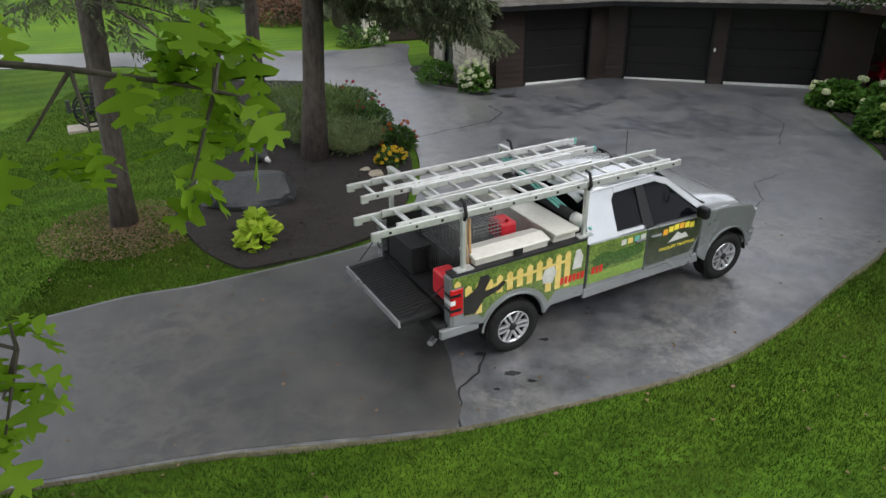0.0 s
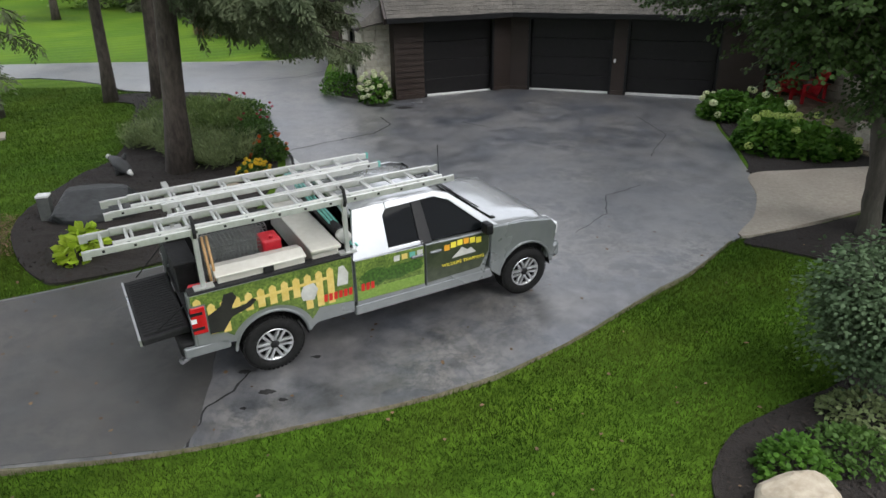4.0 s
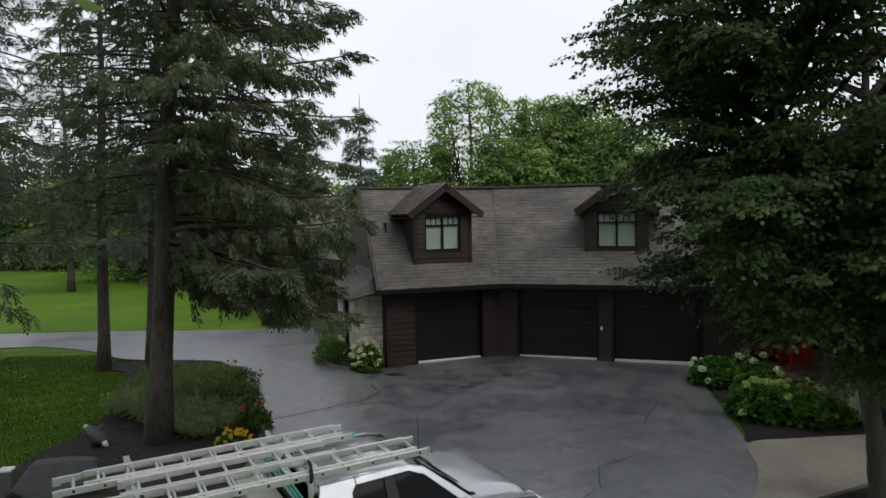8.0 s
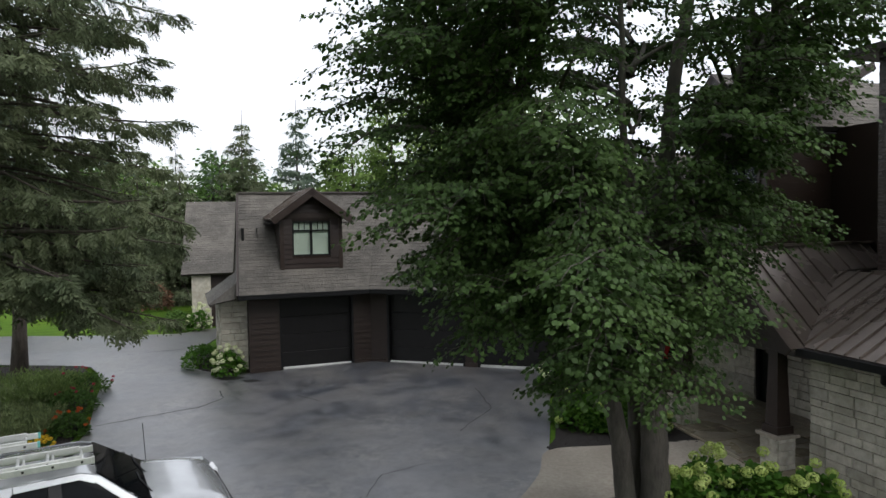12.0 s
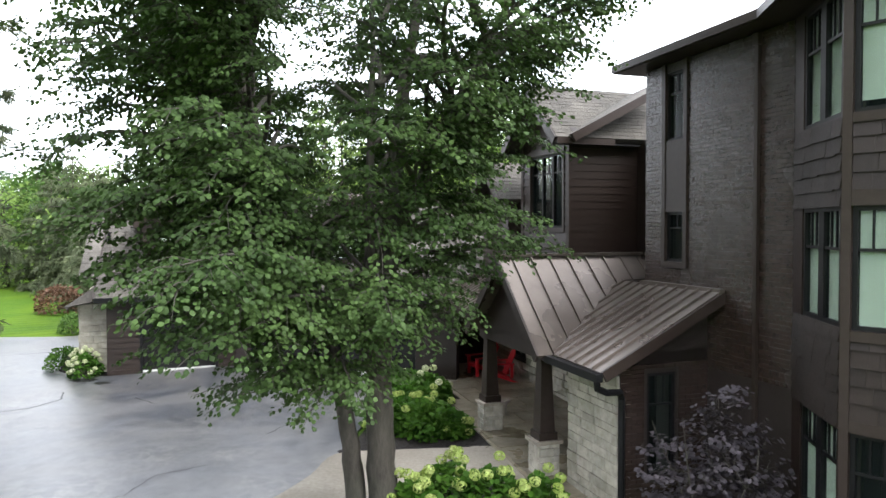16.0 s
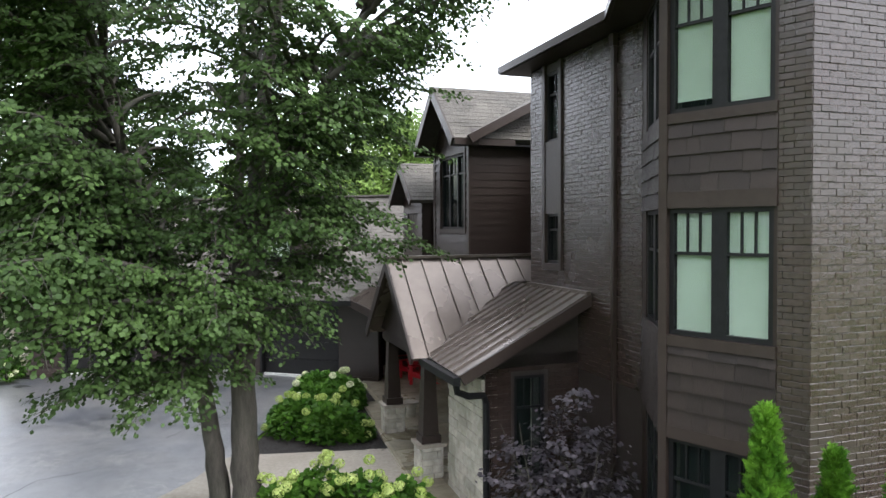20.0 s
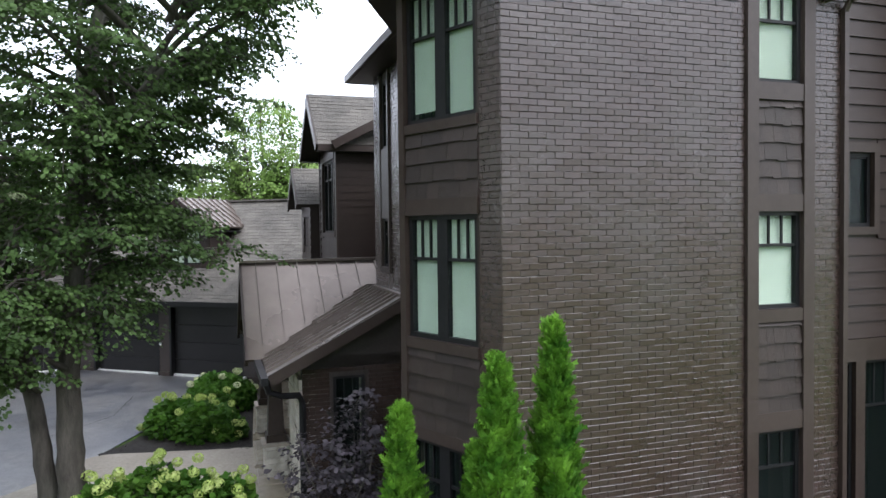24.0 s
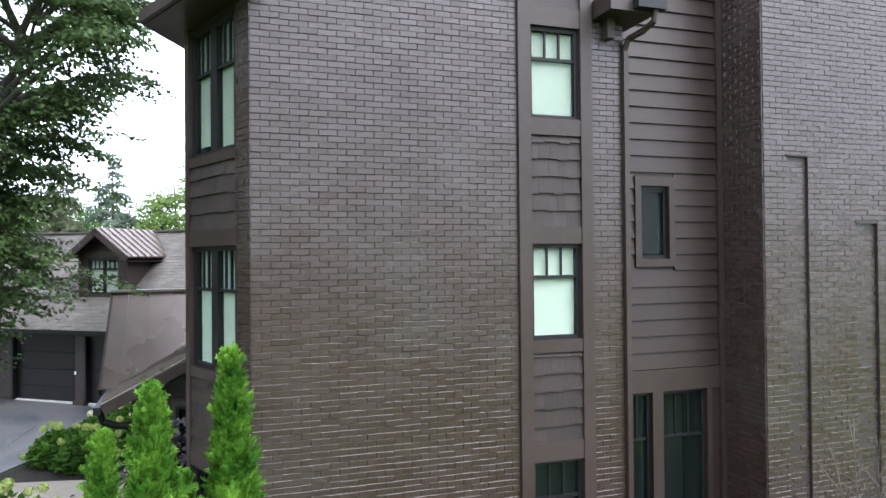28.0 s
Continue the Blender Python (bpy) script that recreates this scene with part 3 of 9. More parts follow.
def soft_block(x0, y0, z0, x1, y1, z1, c):
    """Corners of a block whose front (-y) edges are worn by c; its back is open."""
    v = [(x0, y1, z0), (x1, y1, z0), (x1, y1, z1), (x0, y1, z1), (x0, y0 + c, z0), (x1, y0 + c, z0), (x1, y0 + c, z1), (x0, y0 + c, z1),
         (x0 + c, y0, z0 + c), (x1 - c, y0, z0 + c), (x1 - c, y0, z1 - c), (x0 + c, y0, z1 - c)]
    f = [(8, 9, 10, 11), (4, 5, 9, 8), (5, 6, 10, 9), (6, 7, 11, 10), (7, 4, 8, 11), (0, 1, 5, 4), (1, 2, 6, 5), (2, 3, 7, 6), (3, 0, 4, 7)]
    return v, f


UNIT_STONE = Geo().add(*soft_block(0.015, -0.05, 0.03, 0.985, 0, 0.97, 0.02)).mesh("stone", M_STONE)


def covered(s0, s1, z0, z1, openings):
    """The stretches of a course from s0 to s1 that no opening takes away."""
    cuts = sorted((max(a, s0), min(b, s1)) for a, b, c, d in openings if c < z1 - 0.02 and d > z0 + 0.02 and b > s0 and a < s1)
    out, at = [], s0
    for a, b in cuts:
        if a - at > 0.03:
            out.append((at, a))
        at = max(at, b)
    if s1 - at > 0.03:
        out.append((at, s1))
    return out


def cell_plate(xs, zs, solid, y0, y1):
    """A plate in the x-z plane made of grid cells; solid(x, z) tells which cells are filled."""
    g, at = Geo(), {}

    def vert(i, j, y):
        if (i, j, y) not in at:
            at[(i, j, y)] = len(g.v)
            g.v.append((xs[i], y, zs[j]))
        return at[(i, j, y)]

    nx, nz = len(xs) - 1, len(zs) - 1
    full = [[solid((xs[i] + xs[i + 1]) / 2, (zs[j] + zs[j + 1]) / 2) for j in range(nz)] for i in range(nx)]
    for i in range(nx):
        for j in range(nz):
            if not full[i][j]:
                continue
            f = [vert(i, j, y0), vert(i + 1, j, y0), vert(i + 1, j + 1, y0), vert(i, j + 1, y0)]
            k = [vert(i, j, y1), vert(i + 1, j, y1), vert(i + 1, j + 1, y1), vert(i, j + 1, y1)]
            g.f += [tuple(f), tuple(k[::-1])]
            for di, dj, p, q in ((0, -1, 0, 1), (1, 0, 1, 2), (0, 1, 2, 3), (-1, 0, 3, 0)):
                a, b = i + di, j + dj
                if not (0 <= a < nx and 0 <= b < nz and full[a][b]):
                    g.f.append((f[q], f[p], k[p], k[q]))
    return g


def boards(name, geo, material, parent, label="", m=None):
    """Each box of a Geo as a board of its own."""
    for k in range(0, len(geo.v), 8):
        b = Geo()
        b.v = geo.v[k:k + 8]
        b.f = [(0, 3, 2, 1), (4, 5, 6, 7), (0, 1, 5, 4), (1, 2, 6, 5), (2, 3, 7, 6), (3, 0, 4, 7)]
        part(name, b, material, parent, label, m)


def wall(name, parent, m, length, z0, z1, thick, openings, material, label=""):
    """A wall along +x of m, its outside at y=0 facing -y; openings are (s0, s1, z0, z1)."""
    xs = sorted({0.0, length, *[v for o in openings for v in o[:2] if 0 < v < length]})
    zs = sorted({z0, z1, *[v for o in openings for v in o[2:] if z0 < v < z1]})
    g = cell_plate(xs, zs, lambda x, z: not any(o[0] < x < o[1] and o[2] < z < o[3] for o in openings), 0, thick)
    return part(name, g, material, parent, label, m)


def lap_siding(w, length, z0, z1, openings=(), step=0.165, s0=0.0, longest=3.4, seed=1, proud=1.0):
    rng = random.Random(seed)
    z = z0
    while z < z1 - 0.03:
        top = min(z + step, z1)
        for a, b in covered(s0, length, z, top, openings):
            while b - a > 0.02:
                n = min(b - a, longest * rng.uniform(0.7, 1.0))
                if b - a - n < 0.3:
                    n = b - a
                part("siding_board", UNIT_BOARD, None, w, m=Matrix.LocRotScale((a, 0, z), None, (n - 0.003, proud, top - z)))
                a += n
        z += step


def shakes(w, s0, s1, z0, z1, step=0.2, seed=3, wide=(0.15, 0.36)):
    rng = random.Random(seed)
    z = z0
    while z < z1 - 0.04:
        top, a = min(z + step, z1), s0
        while a < s1 - 0.02:
            n = min(rng.uniform(*wide), s1 - a)
            drop = rng.choice((0, 0.003, 0.008, 0.018)) if z > z0 + 0.02 else 0
            part("shake", UNIT_SHAKE, None, w, m=Matrix.LocRotScale((a, -rng.uniform(0, 0.003), z - drop), None, (n, 1, top - z + drop)))
            a += n
        z += step


BRICK_L, BRICK_H = 0.203, 0.0677
UNIT_BRICK = Geo().add(*soft_block(0.0015, -0.007, 0.0015, BRICK_L - 0.0015, 0.002, BRICK_H - 0.0015, 0.004)).mesh("brick", M_BRICK)


def brick_skin(w, length, z0, z1, openings=(), zone=None, seed=5, s0=0.0):
    """Running bond on a wall: those in the zone (s0, s1, z0, z1) are bricks of their own, the rest is one mesh."""
    rng = random.Random(seed)
    rest, row, z = Geo(), 0, z0
    bv, bf = soft_block(0.0015, -0.007, 0.0015, BRICK_L - 0.0015, 0.002, BRICK_H - 0.0015, 0.004)
    while z < z1 - 0.02:
        for a, b in covered(s0, length, z, z + BRICK_H, openings):
            k = math.floor((a - s0) / BRICK_L) - 1
            while True:
                x = s0 + (k + 0.5 * (row % 2)) * BRICK_L
                k += 1
                lo, hi = max(x, a), min(x + BRICK_L, b)
                if lo >= b - 0.02:
                    break
                if hi - lo < 0.012:
                    continue
                m = Matrix.Translation((lo, rng.uniform(-0.004, 0.003), z + rng.uniform(-0.003, 0.003))) @ Euler((rng.uniform(-0.03, 0.03), rng.uniform(-0.012, 0.012), 0)).to_matrix().to_4x4() @ Matrix.Diagonal(((hi - lo) / BRICK_L, 1, 1, 1))
                if zone and zone[0] <= lo and hi <= zone[1] and zone[2] <= z <= zone[3]:
                    part("brick", UNIT_BRICK, None, w, m=m)
                else:
                    rest.add(bv, bf, m)
        z += BRICK_H
        row += 1
    tagged(part("brickwork", rest, M_BRICKJ, w), kind="stuff")


def stone_skin(w, length, z0, z1, openings=(), seed=9, s0=0.0, rows=(0.12, 0.22)):
    rng = random.Random(seed)
    z = z0
    while z < z1 - 0.02:
        top = z + rng.uniform(*rows)
        if z1 - top < 0.09:
            top = z1
        for a, b in covered(s0, length, z, top, openings):
            while b - a > 0.02:
                n = min(b - a, rng.uniform(0.22, 0.55))
                if b - a - n < 0.12:
                    n = b - a
                part("stone", UNIT_STONE, None, w, m=Matrix.LocRotScale((a, rng.uniform(-0.008, 0.012), z), None, (n, rng.uniform(0.8, 1.2), top - z)))
                a += n
        z = top


def window(parent, m, w, h, sashes=2, lites=3, top=0.34, post=0.06, rim=0.05, blind=1.0, back=0.10, label="black-framed window with a white blind", glass=None, raised=()):
    """A window in an opening w by h; m is its lower left corner on the wall's outside, x along it, z up."""
    pane_w = (w - 2 * rim - (sashes - 1) * post) / sashes
    lights = [(rim + i * (pane_w + post), rim + i * (pane_w + post) + pane_w) for i in range(sashes)]
    xs = sorted({0.0, w, *[v for p in lights for v in p]})
    g = cell_plate(xs, [0.0, rim, h - rim, h], lambda x, z: not (rim < z < h - rim and any(p[0] < x < p[1] for p in lights)), 0.018, back)
    frame_ob = part("window", g, M_BLACK, parent, label, m)
    zr = rim + (h - 2 * rim) * (1 - top)
    for i in range(sashes):
        x = rim + i * (pane_w + post)
        part("pane", Geo().box(x, 0.055, rim, x + pane_w, 0.061, h - rim), glass or M_GLASS, frame_ob).visible_shadow = False
        part("rail", Geo().box(x, 0.035, zr - 0.018, x + pane_w, 0.07, zr + 0.018), M_BLACK, frame_ob)
        for j in range(1, lites):
            xm = x + pane_w * j / lites
            part("muntin", Geo().box(xm - 0.011, 0.04, zr + 0.018, xm + 0.011, 0.068, h - rim), M_BLACK, frame_ob)
        if blind:
            lo = rim + (0.0 if i not in raised else 0.08)
            b = Geo()
            z, cover = lo, rim + (h - 2 * rim) * blind
            while z < cover:
                b.add([(x, 0.085, z), (x + pane_w, 0.085, z), (x + pane_w, 0.10, z + 0.034), (x, 0.10, z + 0.034)], [(0, 1, 2, 3)])
                z += 0.03
            part("blind", b, M_BLIND, frame_ob, "white slatted blind")
    # flat near-black sheet stands in for the unlit space behind the glass
    backing = Geo().add([(0, 0.5, 0), (w, 0.5, 0), (w, 0.5, h), (0, 0.5, h)], [(0, 1, 2, 3)])
    part("dark_backing", backing, M_DARK, frame_ob)
    return frame_ob


def plane_of(poly):
    """A frame on a roof plane: origin at the first corner, x along the eave, y up the slope."""
    p = [Vector(q) for q in poly]
    x = (p[1] - p[0]).normalized()
    n = x.cross(p[-1] - p[0]).normalized()
    y = n.cross(x)
    m = Matrix((x, y, n)).transposed().to_4x4()
    m.translation = p[0]
    flat = [((q - p[0]).dot(x), (q - p[0]).dot(y)) for q in p]
    return m, flat


def span(flat, at, axis):
    """Where the line x=at (axis 0) or y=at (axis 1) crosses a convex outline."""
    hits = []
    for (ax, ay), (bx, by) in zip(flat, flat[1:] + flat[:1]):
        p, q = ((ax, ay), (bx, by)) if axis == 0 else ((ay, ax), (by, bx))
        if (p[0] - at) * (q[0] - at) < 0 or p[0] == at:
            if abs(q[0] - p[0]) > 1e-6:
                hits.append(p[1] + (q[1] - p[1]) * (at - p[0]) / (q[0] - p[0]))
    return (min(hits), max(hits)) if len(hits) > 1 else None


def shingle_roof(parent, poly, seed=1, step=0.14, label="weathered brown asphalt shingle roof", wide=(0.16, 0.36)):
    """A shingled roof plane over a convex outline: eave left, eave right, then anticlockwise."""
    m, flat = plane_of(poly)
    r = part("roof", Geo().slab([(x, y, 0) for x, y in flat], 0.10), M_ROOFBASE, parent, label, m)
    rng, g = random.Random(seed), Geo()
    top = max(y for _, y in flat)
    y = 0.002
    while y < top - 0.02:
        s = span(flat, min(y + step / 2, top - 0.005), 1)
        if s:
            a, b = s
            x = a
            while x < b - 0.01:
                n = min(rng.uniform(*wide), b - x)
                lift, low = 0.008 + rng.choice((0, 0.003, 0.007)), y - rng.choice((0, 0.006, 0.012))
                hi = min(y + step * 1.05, top)
                g.add([(x + 0.002, low, 0), (x + n - 0.002, low, 0), (x + 0.002, low, lift), (x + n - 0.002, low, lift), (x + n - 0.002, hi, 0.004), (x + 0.002, hi, 0.004)],
                      [(0, 1, 3, 2), (2, 3, 4, 5), (0, 2, 5), (1, 4, 3)])
                x += n
        y += step
    tagged(part("shingles", g, M_SHINGLE, r), kind="stuff")
    return r


def metal_roof(parent, poly, spacing=0.40, first=0.2, label="bronze standing seam metal roof"):
    m, flat = plane_of(poly)
    r = part("roof", Geo().slab([(x, y, 0) for x, y in flat], 0.06), M_METAL, parent, label, m)
    lo, hi = min(x for x, _ in flat), max(x for x, _ in flat)
    x = lo + first
    while x < hi - 0.03:
        s = span(flat, x, 0)
        if s and s[1] - s[0] > 0.05:
            part("seam", Geo().box(x - 0.011, s[0] + 0.004, 0, x + 0.011, s[1] - 0.004, 0.038), M_METAL, r)
        x += spacing
    return r


def beam(name, p, q, w, h, material, parent, label="", up=(0, 0, 1)):
    """A board from p to q, w wide and h high (h along `up`), p and q on its top middle line."""
    p, q = Vector(p), Vector(q)
    x = (q - p).normalized()
    y = Vector(up).cross(x).normalized()
    z = x.cross(y)
    m = Matrix((x, y, z)).transposed().to_4x4()
    m.translation = p
    return part(name, Geo().box(0, -w / 2, -h, (q - p).length, w / 2, 0), material, parent, label, m)

# ---- garage: two wings that meet in an inner corner, three doors, two gable dormers ----
garage = thing("garage", "dark brown three-door garage with dormers and shingle roof", "garage")
G0, EAVE, RIDGE, RUN = 0.33, 2.68, 5.75, 3.3
BEND = Vector((5.05, 21.85, 0))
LEFT = Matrix.Translation(BEND) @ pose(0, 0, 0, 0, 0, 20) @ Matrix.Translation((-3.67, 0, 0))
RIGHT = Matrix.Translation(BEND) @ pose(0, 0, 0, 0, 0, -18)
LEFT_LEN, RIGHT_LEN = 3.67, 7.2
DOOR_TOP = 2.46


def garage_door(m, s0, s1, z0, z1):
    """A sectional door set back in its opening, on m."""
    d = part("door", Geo().box(s0, 0.16, z0, s1, 0.19, z1), M_DARK, garage, "black sectional garage door", m)
    rows = 4
    for i in range(rows):
        a, b = z0 + (z1 - z0) * i / rows, z0 + (z1 - z0) * (i + 1) / rows
        part("door_panel", Geo().add(*soft_block(s0 + 0.01, 0.135, a + 0.006, s1 - 0.01, 0.16, b - 0.006, 0.008)), M_DARK, d)
    part("door_seal", Geo().box(s0, 0.06, z0 - 0.02, s1, 0.135, z0 + 0.09), M_STRIP, d, "pale rubber bottom seal")
    g = Geo().box(s0 - 0.07, -0.03, z0, s0, 0.13, z1 + 0.07).box(s1, -0.03, z0, s1 + 0.07, 0.13, z1 + 0.07).box(s0, -0.03, z1, s1, 0.13, z1 + 0.07)
    part("door_frame", g, M_BLACK, d)


left_doors = [(0.96, 3.05, G0, DOOR_TOP)]
right_doors = [(0.61, 2.97, G0, DOOR_TOP), (3.48, 5.9, G0, DOOR_TOP)]
for side, length, doors, n in ((LEFT, LEFT_LEN, left_doors, 11), (RIGHT, RIGHT_LEN, right_doors, 12)):
    holes = [(a - 0.07, b + 0.07, c - 1, d + 0.07) for a, b, c, d in doors]
    w = wall("wall", garage, side, length, G0 - 0.4, EAVE + 0.05, 0.2, holes, M_SIDING, "dark brown lap-sided wall")
    lap_siding(w, length, G0 + 0.16, EAVE - 0.05, holes, seed=n)
    for a, b in covered(0, length, G0, G0 + 0.1, holes):
        part("plinth", Geo().box(a, -0.05, G0 - 0.15, b, 0, G0 + 0.16), M_TRIM, w)
    for a, b, c, d in doors:
        garage_door(side, a, b, c, d)
    # thin dark sheet behind the doors, its colour stands in for the garage's shade
    part("inner_wall", Geo().box(0.05, 0.4, G0 - 0.3, length - 0.05, 0.45, EAVE), M_DARK, garage, "dark sheet standing in for the unlit garage", side)
back_y = 2 * RUN - 0.7
out = 0.36
# the roof planes: wing by wing, front and back
vb = BEND + Vector((0, -out / math.cos(radians(19)), 0))
vt = BEND + Vector((0.05, (RUN - out) / math.cos(radians(19)), 0))
el, er = LEFT @ Vector((-0.28, -out, EAVE)), RIGHT @ Vector((RIGHT_LEN + 1.0, -out, EAVE))
rl, rr = LEFT @ Vector((0.02, RUN - out, RIDGE)), RIGHT @ Vector((RIGHT_LEN + 1.0, RUN - out, RIDGE))
shingle_roof(garage, [el, (vb.x, vb.y, EAVE), (vt.x, vt.y, RIDGE), rl], 21)
shingle_roof(garage, [(vb.x, vb.y, EAVE), er, rr, (vt.x, vt.y, RIDGE)], 22)
bl, br = LEFT @ Vector((0.02, 2 * RUN - out, EAVE)), RIGHT @ Vector((RIGHT_LEN + 1.0, 2 * RUN - out, EAVE))
bm_ = BEND + Vector((0.1, (2 * RUN - out) / math.cos(radians(19)), EAVE))
for quad in ([bm_, bl, rl, (vt.x, vt.y, RIDGE)], [br, bm_, (vt.x, vt.y, RIDGE), rr]):
    mm, flat = plane_of(quad)
    part("roof", Geo().slab([(x, y, 0) for x, y in flat], 0.1), M_SHINGLE, garage, "shingled rear slope", mm)
beam("ridge_cap", (*rl.xy, RIDGE + 0.03), (vt.x, vt.y, RIDGE + 0.03), 0.24, 0.05, M_SHINGLE, garage)
beam("ridge_cap", (vt.x, vt.y, RIDGE + 0.03), (*rr.xy, RIDGE + 0.03), 0.24, 0.05, M_SHINGLE, garage)
beam("gutter", el + Vector((0, -0.03, 0)), (vb.x, vb.y - 0.03, EAVE), 0.11, 0.13, M_BLACK, garage)
beam("gutter", (vb.x, vb.y - 0.03, EAVE), er + Vector((0, -0.03, 0)), 0.11, 0.13, M_BLACK, garage)
for side, a, b in ((LEFT, -0.25, LEFT_LEN), (RIGHT, 0, RIGHT_LEN + 1)):
    part("soffit", Geo().box(a, -out + 0.02, EAVE - 0.06, b, 0.0, EAVE - 0.03), M_BLACK, garage, m=side)
# the gable end: siding above, pale stone below, a small window and a skirt roof over the bay
END = LEFT @ pose(0, 2 * RUN - 2 * out, 0, 0, 0, -90)
end_len = 2 * RUN - 2 * out
g = Geo()
g.add([(0, 0, G0 - 0.4), (end_len, 0, G0 - 0.4), (end_len, 0, EAVE), (end_len / 2, 0, RIDGE - 0.15), (0, 0, EAVE),
       (0, 0.2, G0 - 0.4), (end_len, 0.2, G0 - 0.4), (end_len, 0.2, EAVE), (end_len / 2, 0.2, RIDGE - 0.15), (0, 0.2, EAVE)],
      [(0, 1, 2, 3, 4), (9, 8, 7, 6, 5), (0, 5, 6, 1), (1, 6, 7, 2), (2, 7, 8, 3), (3, 8, 9, 4), (4, 9, 5, 0)])
w = part("wall", g, M_SIDING, garage, "brown gable end wall", END)
z = 3.0
while z < RIDGE - 0.5:
    inset = (z + 0.17 - EAVE) * (end_len / 2) / (RIDGE - 0.15 - EAVE)
    holes = [(4.0, 4.6, 3.6, 4.6)]
    for a, b in covered(inset, end_len - inset, z, z + 0.165, holes):
        part("siding_board", UNIT_BOARD, None, w, m=Matrix.LocRotScale((a, 0, z), None, (b - a, 1, 0.165)))
    z += 0.165
window(garage, END @ Matrix.Translation((4.0, -0.06, 3.6)), 0.6, 1.0, 1, 1, 0.5, blind=0, label="small black gable window")
for a, b in ((rl, el), (rl, bl)):
    beam("rake_board", Vector(a) + Vector((-0.04, 0, 0.0)), Vector(b) + Vector((-0.04, 0, 0.0)), 0.06, 0.24, M_TRIM, garage)
# stone bay at the corner with its hipped skirt roof
bay_a, bay_b, bay_d = end_len - 3.1, end_len - 0.45, 0.75
sw = wall("wall", garage, END @ Matrix.Translation((bay_a, -bay_d, 0)), bay_b - bay_a, G0 - 0.4, 2.45, 0.2, [(0.8, 1.7, G0 + 0.3, 2.3)], M_STONE, "pale limestone bay wall")
stone_skin(sw, bay_b - bay_a, G0, 2.45, [(0.8, 1.7, G0 + 0.3, 2.3)], 31)
window(garage, END @ Matrix.Translation((bay_a + 0.8, -bay_d, G0 + 0.3)), 0.9, 1.97 - G0, 1, 2, 0.3, blind=0)
FRONT = END @ pose(bay_b, -bay_d, 0, 0, 0, 90)
sw = wall("wall", garage, FRONT, bay_d, G0 - 0.4, 2.45, 0.2, [], M_STONE, "pale limestone bay wall")
stone_skin(sw, bay_d, G0, 2.45, [], 32)
e = [END @ Vector(p) for p in ((bay_a - 0.3, -bay_d - 0.35, 2.42), (bay_b + 0.45, -bay_d - 0.35, 2.42), (bay_b + 0.1, 0, 3.2), (bay_a - 0.3, 0, 3.2))]
shingle_roof(garage, e, 33)
e2 = [END @ Vector(p) for p in ((bay_b + 0.45, -bay_d - 0.35, 2.42), (bay_b + 0.45, 0.0, 2.62), (bay_b + 0.1, 0, 3.2))]
mm, flat = plane_of(e2)
part("roof", Geo().slab([(x, y, 0) for x, y in flat], 0.06), M_SHINGLE, garage, "shingled hip end", mm)


